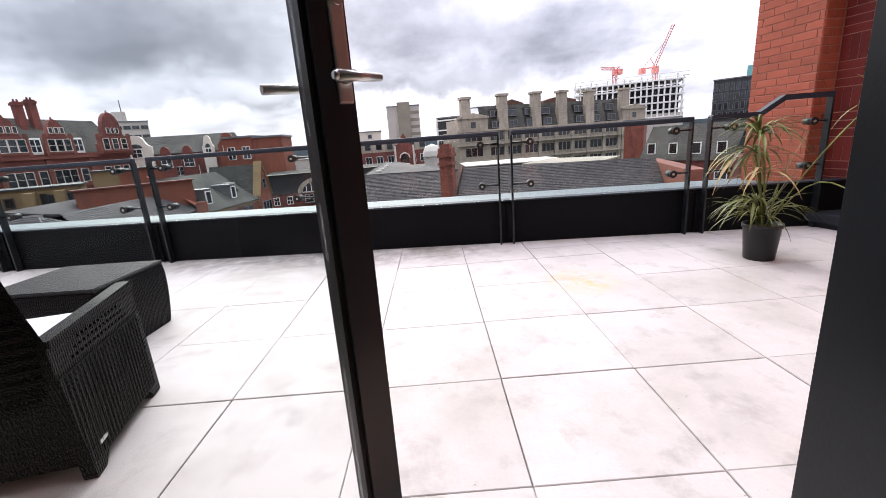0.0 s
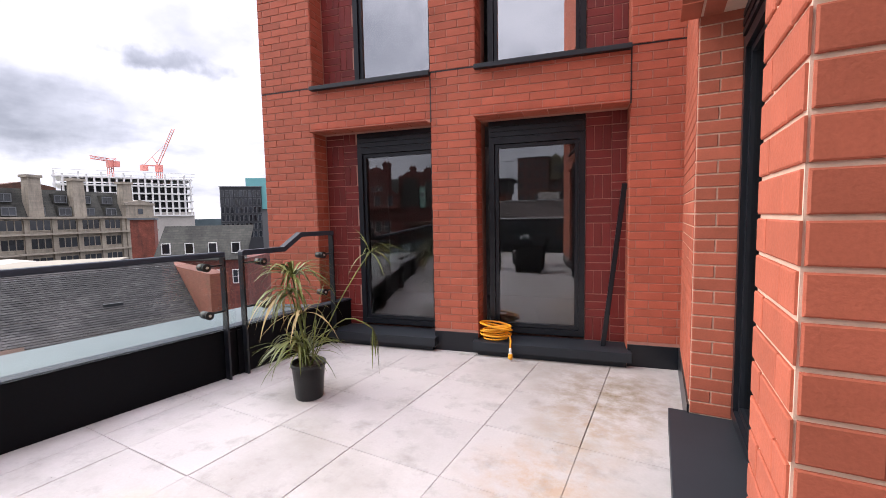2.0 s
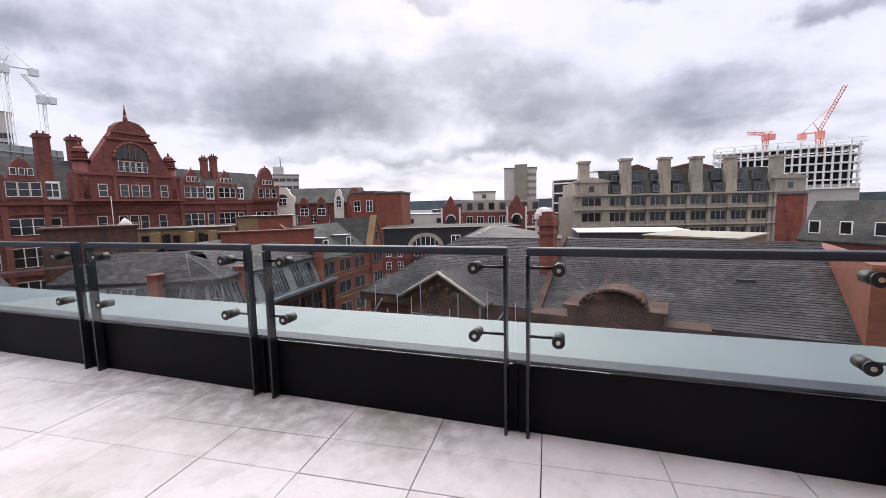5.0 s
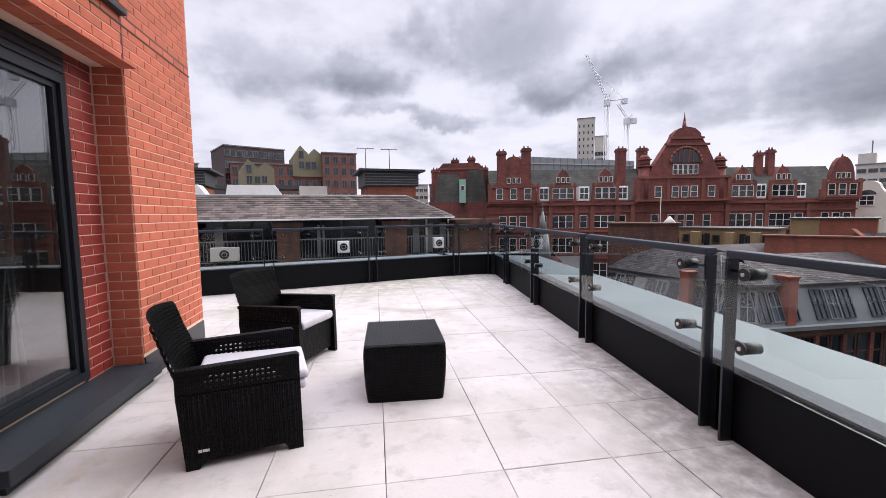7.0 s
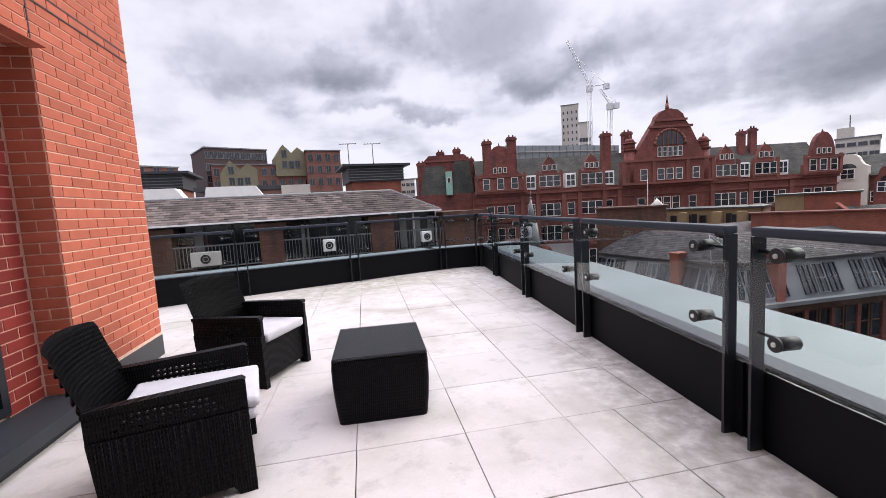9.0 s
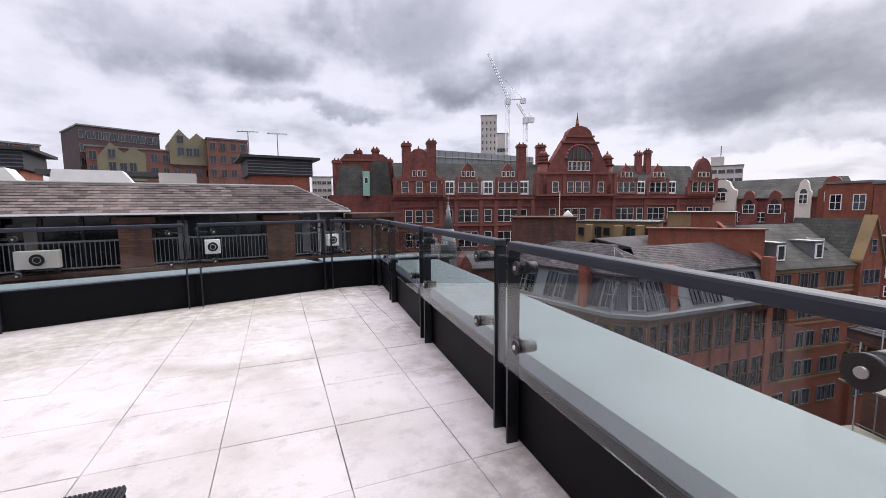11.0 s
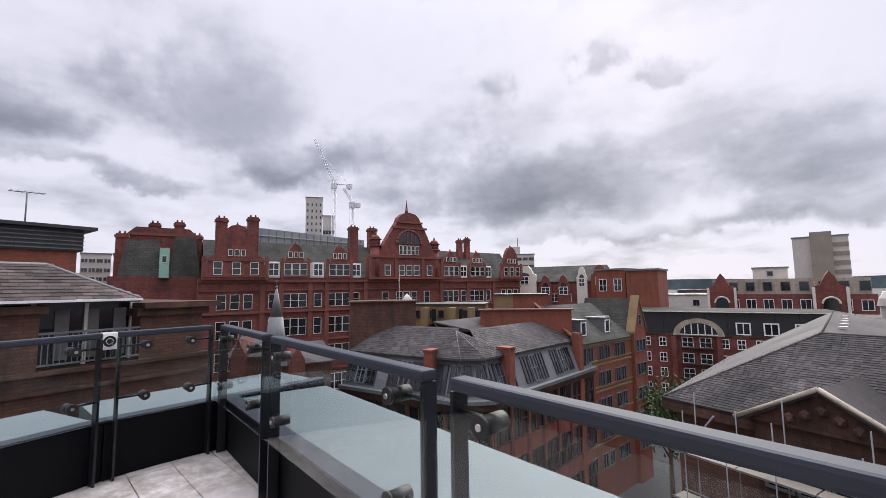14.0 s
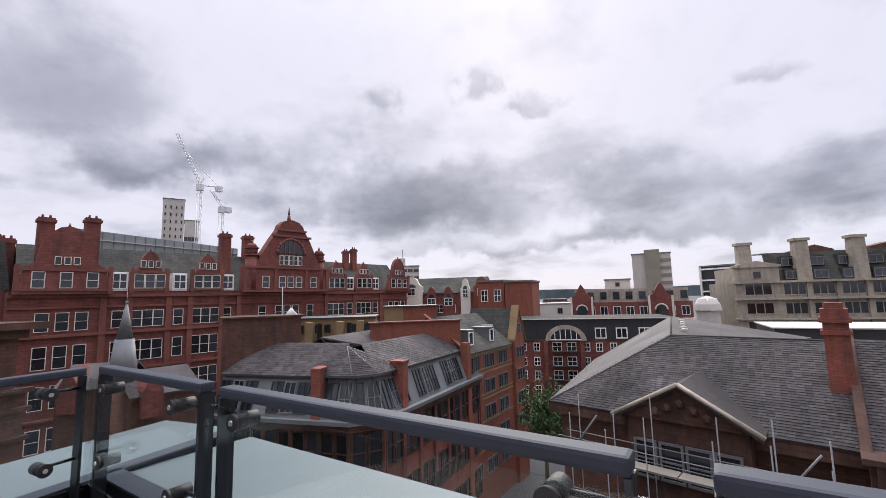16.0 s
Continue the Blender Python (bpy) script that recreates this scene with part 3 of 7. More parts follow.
def paver(x0, x1, y0, y1):
    w, e, n, q = (random.choice((0.0007, 0.0012, 0.0018, 0.0028)) for _ in range(4))
    poly = [(x0 + w, y0 + n), (x1 - e, y0 + n), (x1 - e, y1 - q), (x0 + w, y1 - q)]
    poly = clip(poly, 1, -0.0813, 3.845)
    poly = clip(poly, -0.29, 1, 11.3 - 0.29 * 3.9) if (x0 + x1) / 2 < 3.9 else clip(poly, 0, 1, 11.32)
    poly = clip(poly, 0.18, -1, 0.18 * 2.4 + 0.345)
    if len(poly) < 3:
        return
    area = abs(sum(p[0] * q[1] - q[0] * p[1] for p, q in zip(poly, poly[1:] + poly[:1]))) / 2
    if area < 0.002:
        return
    b = bmesh.new()
    dz = random.uniform(-0.0015, 0.0015)
    c = 0.0025
    cx, cy = sum(p[0] for p in poly) / len(poly), sum(p[1] for p in poly) / len(poly)
    low = [b.verts.new((x, y, -0.06)) for x, y in poly]
    mid = [b.verts.new((x, y, dz - c)) for x, y in poly]
    top = [b.verts.new((x + (c if x < cx else -c), y + (c if y < cy else -c), dz)) for x, y in poly]
    n = len(poly)
    b.faces.new(top)
    for i in range(n):
        j = (i + 1) % n
        b.faces.new((low[i], low[j], mid[j], mid[i]))
        b.faces.new((mid[i], mid[j], top[j], top[i]))
    bmesh.ops.recalc_face_normals(b, faces=b.faces)
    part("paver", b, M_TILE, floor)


TP, TX, TY = 0.604, 3.445, 2.14
for i in range(-10, 3):
    for j in range(-6, 16):
        x0, y0 = TX + i * TP, TY + j * TP
        if x0 + TP < 0.25 and y0 + TP < 7.2:
            continue
        if i == 0 and j < 5:
            paver(x0, 3.765, y0, y0 + TP); paver(3.765, x0 + 2 * TP, y0, y0 + TP)
        elif i == 1 and j < 5:
            continue
        elif i == 1 and j >= 10:
            paver(x0, 4.35, y0, y0 + TP); paver(4.35, x0 + TP, y0, y0 + TP)
        else:
            paver(x0, x0 + TP, y0, y0 + TP)


# ---- brick walls ----
def brick_wall(name, M, x0, x1, z1, holes, near, label, count=300):
    wall = struct(name, slab_with_holes(x0, x1, 0.0, z1, holes, 0.42), M_MORTAR_RED if name == "wall_end" else M_MORTAR, label, "wall", M)
    places = courses(Matrix(), x0, x1, 0.2, z1, [(h[0], h[1], 0.0 if h[2] < 0.2 else h[2], h[3]) for h in holes])
    for h in holes:
        left = Matrix.Translation((h[0], 0, 0)) @ Matrix.Rotation(radians(90), 4, "Z")
        right = Matrix.Translation((h[1], 0.21, 0)) @ Matrix.Rotation(radians(-90), 4, "Z")
        places += courses(left, 0.004, 0.21, h[2], h[3], phase=0.0)
        places += courses(right, 0.0, 0.206, h[2], h[3], phase=-0.015)
        # soffit bricks
        i = h[0]
        while i < h[1] - 0.03:
            w = min(0.216, h[1] - i - 0.004)
            places.append((Matrix.Translation((i, 0.004, h[3])) @ Matrix.Rotation(radians(90), 4, "X"), w, 0.1))
            places.append((Matrix.Translation((i, 0.112, h[3])) @ Matrix.Rotation(radians(90), 4, "X"), w, 0.095))
            i += 0.225
    lay_bricks(wall, places, M_BRICK, near, count)
    # dark plinth strip between the sills, and movement joints
    b = bmesh.new()
    a = x0
    for h in sorted(h for h in holes if h[2] < 1):
        box(b, a, h[0], -0.012, 0.05, 0.0, 0.195)
        a = h[1]
    box(b, a, x1, -0.012, 0.05, 0.0, 0.195)
    part("plinth", b, M_METAL, wall, "dark grey metal plinth strip")
    return wall


wall_end = brick_wall("wall_end", ME, -2.32, 2.05, 7.2, E_HOLES, (0.6, 0, 1.2), "red brick wall with pale joints and two deep window recesses")
wall_house = brick_wall("wall_house", MH, -0.85, 7.42, 7.2, H_HOLES, (2.2, 0, 1.2), "orange-red brick house wall with deep window and door recesses")

b = bmesh.new()
box(b, -0.5, 0.006, -0.008, 0.42, 0.0, 7.2)
side = struct("wall_house_side", b, M_MORTAR, "orange-red brick return wall of the house", "wall", MH @ Matrix.Translation((7.42, 0.5, 0)) @ Matrix.Rotation(radians(90), 4, "Z"))

# movement joints in the brickwork
for M, xs, zj in ((ME, (-0.29, 1.52), 2.765), (MH, (6.2,), 2.845)):
    b = bmesh.new()
    box(b, -2.31 if M is ME else -0.8, 2.0 if M is ME else 7.41, -0.0075, 0.01, zj - 0.006, zj + 0.006)
    for x in xs:
        box(b, x - 0.006, x + 0.006, -0.0078, 0.01, (2.29 if M is ME else H_LINTEL), zj)
    struct("movement_joint", b, M_METAL, "dark sealant joint in the brickwork", "joint", M)


# ---- windows in the recesses ----
def frame_bars(x0, x1, z0, z1, w, y0, y1):
    b = bmesh.new()
    box(b, x0, x0 + w, y0, y1, z0, z1); box(b, x1 - w, x1, y0, y1, z0, z1)
    box(b, x0 + w, x1 - w, y0, y1, z0, z0 + w); box(b, x0 + w, x1 - w, y0, y1, z1 - w, z1)
    return b


WINDOW_NO = [0]


def recess_window(M, hole, wx0, wx1, panel, near, weave=True, transom=True):
    """Dark framed pane deep in the recess with a darker brick panel beside it."""
    x0, x1, z0, z1 = hole
    WINDOW_NO[0] += 1
    win = tagged(thing("window_%d" % WINDOW_NO[0], "tall dark-framed window set deep in the brick, with a dark sill", "window", M), kind="structure")
    ztop = z1 - 0.17 if transom else z1
    zb = z0 + 0.03
    part("window_frame", frame_bars(wx0, wx1, zb, ztop, 0.055, 0.21, 0.30), M_METAL, win)
    part("sash", frame_bars(wx0 + 0.058, wx1 - 0.058, zb + 0.058, ztop - 0.058, 0.035, 0.235, 0.285), M_METAL, win)
    b = bmesh.new()
    box(b, wx0 + 0.09, wx1 - 0.09, 0.255, 0.267, zb + 0.09, ztop - 0.09)
    pane = part("pane", b, M_UPGLASS if z0 > 1 else M_WINGLASS, win)
    if transom:
        b = bmesh.new()
        box(b, wx0, wx1, 0.215, 0.29, z1 - 0.168, z1 - 0.002)
        for k in range(3):
            box(b, wx0 + 0.02, wx1 - 0.02, 0.200, 0.216, z1 - 0.155 + k * 0.05, z1 - 0.125 + k * 0.05)
        part("head_panel", b, M_METAL, win, "dark grey metal head panel")
    # sill with a drip edge
    b = bmesh.new()
    if z0 < 1:
        box(b, x0 - 0.03, x1 + 0.03, -0.11, 0.24, z0 - 0.085, z0 + 0.002, bevel=0.006)
        box(b, x0 + 0.01, x1 - 0.01, -0.06, 0.2, 0.0, z0 - 0.086)
    else:
        box(b, x0 - 0.0, x1 + 0.0, -0.06, 0.24, z0 - 0.03, z0 + 0.012, bevel=0.004)
    part("window_sill", b, M_SILL, win, "dark grey metal sill")
    if panel:
        pm = Matrix.Translation((0, 0.22, 0))
        b = bmesh.new()
        box(b, panel[0], panel[1], 0.226, 0.3, z0, z1)
        brick_panel = part("brick_panel", b, M_MORTAR_RED, win, "dark red basket-weave brick panel" if weave else "dark red glazed brick panel")
        pm = Matrix.Translation((0, 0.226, 0))
        pl = basket(pm, panel[0] + 0.004, panel[1], z0 + 0.01, z1) if weave else courses(pm, panel[0], panel[1], z0, z1)
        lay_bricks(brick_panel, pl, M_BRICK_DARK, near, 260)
    return win


for k in (0, 2):
    recess_window(ME, E_HOLES[k], -1.245, -0.292, (-1.645, -1.247), (0, 0, 1), transom=k == 0)
    recess_window(ME, E_HOLES[k + 1], 0.24, 1.158, (1.16, 1.516), (0, 0, 1), transom=k == 0)
recess_window(MH, H_HOLES[0], 0.504, 2.276, None, (1, 0, 1))
recess_window(MH, H_HOLES[2], 4.784, 5.90, (5.902, 6.196), (6, 0, 1), weave=False)
for k in (3, 4, 5):
    recess_window(MH, H_HOLES[k], H_HOLES[k][0] + 0.004, H_HOLES[k][1] - 0.004, None, (1, 0, 1), transom=False)

# movement joint running along the house wall above the lintels
b = bmesh.new()
box(b, 0.0, 7.42, -0.011, 0.0, 2.762, 2.774)
part("movement_joint", b, M_RUBBER, bpy.data.objects["wall_house"], "dark sealant joint")

# door opening: frame, side light, open leaf
DOOR_Y0, DOOR_Y1 = 3.352, 4.36
door = tagged(thing("door_1", "open glazed terrace door with a slim dark metal frame and steel lever", "door", MH), kind="structure")
b = frame_bars(2.562, 4.498, 0.0, H_LINTEL, 0.06, 0.2, 0.3)
box(b, DOOR_Y0 - 0.07, DOOR_Y0, 0.2, 0.3, 0.06, H_LINTEL - 0.06)
box(b, DOOR_Y1, DOOR_Y1 + 0.07, 0.2, 0.3, 0.06, H_LINTEL - 0.06)
part("door_frame", b, M_METAL, door)
b = bmesh.new()
box(b, 2.63, DOOR_Y0 - 0.075, 0.245, 0.257, 0.07, H_LINTEL - 0.07)
part("side_light", b, M_WINGLASS, door, "dark fixed glass pane")
b = bmesh.new()
box(b, 2.55, 4.51, -0.1, 0.2, 0.0, 0.055, bevel=0.006)
part("threshold", b, M_METAL, door, "dark grey metal threshold")
hinge = MH @ Vector((DOOR_Y1, 0.22, 0))
free = Vector((0.668, 3.712, 0))
MD = plan(hinge.x, hinge.y, free.x - hinge.x, free.y - hinge.y)
LEAF = (free - Vector((hinge.x, hinge.y, 0))).length
door_leaf = thing("door_leaf", "open glazed door leaf in a dark metal frame, ajar", "door", MD)
part("leaf_frame", frame_bars(0.0, LEAF, 0.07, H_LINTEL - 0.07, 0.056, -0.032, 0.032), M_METAL, door_leaf)
b = bmesh.new()
for z in (0.155, H_LINTEL - 0.165):
    box(b, 0.064, LEAF - 0.064, -0.02, 0.02, z, z + 0.012)
for x in (0.056, LEAF - 0.064):
    box(b, x, x + 0.008, -0.02, 0.02, 0.17, H_LINTEL - 0.17)
part("gasket", b, M_RUBBER, door_leaf, "black rubber glazing gasket")
b = bmesh.new()
box(b, 0.066, LEAF - 0.066, -0.005, 0.005, 0.16, H_LINTEL - 0.16)
leaf_glass = part("pane", b, M_GLASS, door_leaf)
for s in (-1, 1):
    b = bmesh.new()
    box(b, LEAF - 0.028, LEAF - 0.003, s * 0.03 - 0.006, s * 0.03 + 0.006, 1.115, 1.315, bevel=0.004)
    plate = part("lock_plate", b, M_STEEL, door_leaf, "brushed steel lock plate")
    b = bmesh.new()
    tube(b, (LEAF - 0.015, s * 0.034, 1.15), (LEAF - 0.015, s * 0.066, 1.15), 0.008)
    if s < 0:
        tube(b, (LEAF + 0.03, -0.062, 1.149), (LEAF - 0.04, -0.062, 1.15), 0.0055, 0.009)
        tube(b, (LEAF - 0.04, -0.062, 1.15), (LEAF - 0.046, -0.062, 1.15), 0.009, 0.005)
    else:
        tube(b, (LEAF - 0.008, 0.062, 1.15), (LEAF - 0.105, 0.062, 1.146), 0.008)
    part("door_handle", b, M_STEEL, door_leaf, "steel lever handle")
    b = bmesh.new()
    tube(b, (LEAF - 0.015, s * 0.034, 1.255), (LEAF - 0.015, s * 0.041, 1.255), 0.009)
    part("lock_cylinder", b, M_STEEL, door_leaf)

# rooms behind the glass
b = bmesh.new()
box(b, -0.8, 7.0, 0.43, 5.4, -0.06, -0.004)
struct("room_floor", b, M_ROOMFLOOR, "plain indoor floor", "floor", MH)
b = bmesh.new()
box(b, -0.8, 7.0, 0.43, 5.4, 2.62, 2.74)
struct("ceiling", b, M_ROOM, "plain white ceiling", "ceiling", MH)
b = bmesh.new()
box(b, -0.8, 7.0, 5.4, 5.5, -0.06, 7.2); box(b, -0.9, -0.8, 0.43, 5.5, -0.06, 7.2); box(b, 7.0, 7.1, 0.93, 5.5, -0.06, 7.2)
struct("room_wall", b, M_ROOM, "plain white indoor wall", "wall", MH)
b = bmesh.new()
box(b, -2.3, 2.6, 3.0, 3.1, -0.06, 7.2); box(b, -2.32, -2.22, 0.43, 3.0, -0.06, 7.2); box(b, -2.3, 2.6, 0.43, 3.0, 2.5, 2.62); box(b, -2.3, 2.6, 0.43, 3.0, -0.06, -0.004); box(b, 2.5, 2.6, 0.5, 3.0, -0.06, 7.2)
struct("room_wall", b, M_ROOM, "plain dark room behind the end wall", "wall", ME)
b = bmesh.new()
box(b, -6.5, 7.42, 0.0, 7.0, 7.2, 7.4)
struct("roof_slab", b, M_LEAD, "flat grey roof of the house", "roof", MH)
b = bmesh.new()
box(b, -2.32, 3.2, 0.0, 6.0, 7.2, 7.38)
struct("roof_slab", b, M_LEAD, "flat grey roof of the brick wing", "roof", ME)


def curtain(M, x0, x1, y, z0, z1, tie):
    """Gathered cloth, pinched by a tie-back and hanging loose below it."""
    b = bmesh.new()
    n, rows = 60, 22
    cols = []
    for i in range(n + 1):
        col = []
        for k in range(rows + 1):
            z = z0 + (z1 - z0) * k / rows
            pinch = 0.22 + 0.78 * min(1.0, abs(z - tie) / (1.15 if z > tie else 1.5)) ** 0.75
            x = x1 - (x1 - x0) * (1 - i / n) * pinch - 0.12 * (1 - pinch)
            col.append(b.verts.new((x, y + 0.05 * (0.5 + pinch * .5) * math.sin(i * 0.75) + 0.012 * math.sin(i * 0.31 + k * 0.5), z)))
        cols.append(col)
    for i in range(n):
        for k in range(rows):
            b.faces.new((cols[i][k], cols[i + 1][k], cols[i + 1][k + 1], cols[i][k + 1])).smooth = True
    ob = part("curtain", b, M_CURTAIN, None, "", M)
    tagged(ob, "grey floor-length curtain tied back behind the window", "curtain")
    md = ob.modifiers.new("thick", "SOLIDIFY")
    md.thickness = 0.004
    b = bmesh.new()
    box(b, x1 - 0.12 - (x1 - x0) * .23, x1 - 0.07, y - 0.07, y + 0.07, tie - 0.03, tie + 0.04, bevel=0.02)
    part("tie_back", b, M_CURTAIN, ob, "narrow fabric tie-back")


curtain(MH, 4.80, 5.72, 0.45, 0.0, 2.5, 1.05)


# ---- parapets and balustrade ----
def parapet(name, M, x0, x1, ledge):
    b = bmesh.new()
    box(b, x0, x1, 0.0, 0.1, -0.06, 0.42)
    ob = struct(name, b, M_PLINTH, "low black parapet upstand below the glass", "parapet", M)
    b = bmesh.new()
    box(b, x0, x1, -0.012, 0.11, 0.421, 0.436, bevel=0.003)
    part("capping", b, M_RAIL, ob, "dark metal capping")
    b = bmesh.new()
    vs = [(x0, 0.1, 0.40), (x1, 0.1, 0.40), (x1, ledge, 0.37), (x0, ledge, 0.37)]
    up = [b.verts.new(v) for v in vs]
    dn = [b.verts.new((v[0], v[1], -0.3)) for v in vs]
    b.faces.new(up); b.faces.new(dn[::-1])
    for i in range(4):
        b.faces.new((dn[i], dn[(i + 1) % 4], up[(i + 1) % 4], up[i]))
    bmesh.ops.recalc_face_normals(b, faces=b.faces)
    part("ledge", b, M_LEDGE, ob, "wide pale grey membrane ledge, damp and slightly shiny")
    return ob


parapet("parapet_long", MR, -11.42, 0.62, 1.0)
parapet("parapet_far", MF, -9.5, 0.02, 1.12)
parapet("parapet_corner", MC, 0.0, 1.9, 1.1)


def knob_mesh():
    b = bmesh.new()
    tube(b, (0, -0.125, 0), (0, -0.113, 0), 0.034, seg=20)
    tube(b, (0, -0.113, 0), (0, -0.018, 0), 0.031, seg=20)
    return mesh_of(b, "knob", M_RUBBER)


KNOB = knob_mesh()
b = bmesh.new()
tube(b, (0, -0.131, 0), (0, -0.124, 0), 0.011, seg=12)
BOLT = mesh_of(b, "bolt", M_STEEL)


def balustrade(M, x0, x1, rail=1.1, rise=None):
    """One panel: handrail, two flat posts, glass, four arms with clamps."""
    w = x1 - x0
    pan = thing("balustrade_panel", "frameless glass balustrade panel with dark grey handrail and clamp arms", "balustrade", M @ Matrix.Translation((x0, 0, 0)), "glass balustrade panels")
    b = bmesh.new()
    if rise:
        a, c, up = rise
        pts = [(0.0, rail - 0.045), (0.0, rail - 0.012), (0.012, rail), (a, rail), (c, rail + up), (w, rail + up), (w, rail + up - 0.045), (c + 0.01, rail + up - 0.045), (a + 0.01, rail - 0.045)]
    if rise:
        prism(b, pts, -0.085, -0.012)
    else:
        box(b, 0.0, w, -0.085, -0.012, rail - 0.045, rail, bevel=0.012)
    part("handrail", b, M_RAIL, pan)
    for x in (0.0, w - 0.016):
        b = bmesh.new()
        box(b, x, x + 0.016, -0.082, -0.015, 0.0 if not rise else 0.0, rail - 0.046 + ((rise[2] if rise and x > 0 else 0)))
        part("post", b, M_METAL, pan)
    for x0, x1 in ((-0.05, 0.0), (w, w + 0.05)):
        b = bmesh.new()
        box(b, x0, x1, -0.022, -0.004, 0.004, 0.40)
        part("cover_plate", b, M_PLINTH, pan)
    b = bmesh.new()
    box(b, -0.045, w + 0.045, -0.112, -0.101, 0.45, rail - 0.065, bevel=0.002)
    g = part("glass", b, M_GLASS, pan, "clear toughened glass pane")
    for side, x in ((1, 0.016), (-1, w - 0.016)):
        for z in (0.595, 0.985):
            b = bmesh.new()
            tube(b, (x, -0.045, z), (x + side * 0.155, -0.045, z), 0.009, seg=8)
            part("arm", b, M_METAL, pan)
            kn = part("knob", KNOB, None, pan, "black rubber clamp knob", Matrix.Translation((x + side * 0.16, 0, z)))
            part("bolt", BOLT, None, kn, "steel bolt head")
    return pan


pairs = [11.26, 10.02, 8.25, 6.50, 4.68, 2.86, 1.09]
for p, q in zip(pairs, pairs[1:]):
    balustrade(MR, -p * 1.0033 + (0.02 if p > 11 else 0.035 if p < 3 else 0.075), -q * 1.0033 - 0.075)
balustrade(MR, -1.09 * 1.0033 + 0.075, 0.02, rise=(0.42, 0.62, 0.13))
xs = [0.0, -1.84, -3.7, -5.5, -7.3]
for p, q in zip(xs, xs[1:]):
    balustrade(MF, q + 0.07, p - 0.07)
balustrade(MC, 0.05, 0.72)


# ---- furniture ----
def wicker_table(M):
    t = thing("side_table", "black woven wicker-look cube side table with a ribbed top", "table", M)
    b = bmesh.new()
    w, d, h = 0.29, 0.335, 0.42
    rings = []
    for z, k in ((0.0, 0.93), (0.03, 0.945), (0.12, 0.975), (0.24, 1.0), (0.34, 1.005), (0.395, 0.99)):
        rings.append([b.verts.new((sx * w * k, sy * d * k, z)) for sx, sy in ((-1, -1), (1, -1), (1, 1), (-1, 1))])
    for r0, r1 in zip(rings, rings[1:]):
        for i in range(4):
            b.faces.new((r0[i], r0[(i + 1) % 4], r1[(i + 1) % 4], r1[i]))
    b.faces.new(rings[0][::-1]); b.faces.new(rings[-1])
    es = [e for e in b.edges if abs(e.verts[0].co.z - e.verts[1].co.z) > 0.005]
    bmesh.ops.bevel(b, geom=es, offset=0.032, segments=4, affect="EDGES", profile=0.5)
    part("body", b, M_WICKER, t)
    b = bmesh.new()
    box(b, -w * 0.985, w * 0.985, -d * 0.985, d * 0.985, 0.396, h - 0.004, bevel=0.010)
    top = part("tabletop", b, M_WICKER_SHEEN, t, "black woven top, its sheen painted in as lighter grey")
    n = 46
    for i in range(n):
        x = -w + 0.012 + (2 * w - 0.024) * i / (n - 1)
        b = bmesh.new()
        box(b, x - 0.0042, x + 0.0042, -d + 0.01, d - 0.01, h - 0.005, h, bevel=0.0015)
        part("rib", b, M_WICKER_SHEEN, top)
    for sx in (-1, 1):
        for sy in (-1, 1):
            b = bmesh.new()
            box(b, sx * (w * 0.80) - 0.025, sx * (w * 0.80) + 0.025, sy * (d * 0.82) - 0.025, sy * (d * 0.82) + 0.025, -0.0, 0.02, bevel=0.004)
            part("foot", b, M_RUBBER, t)
    return t


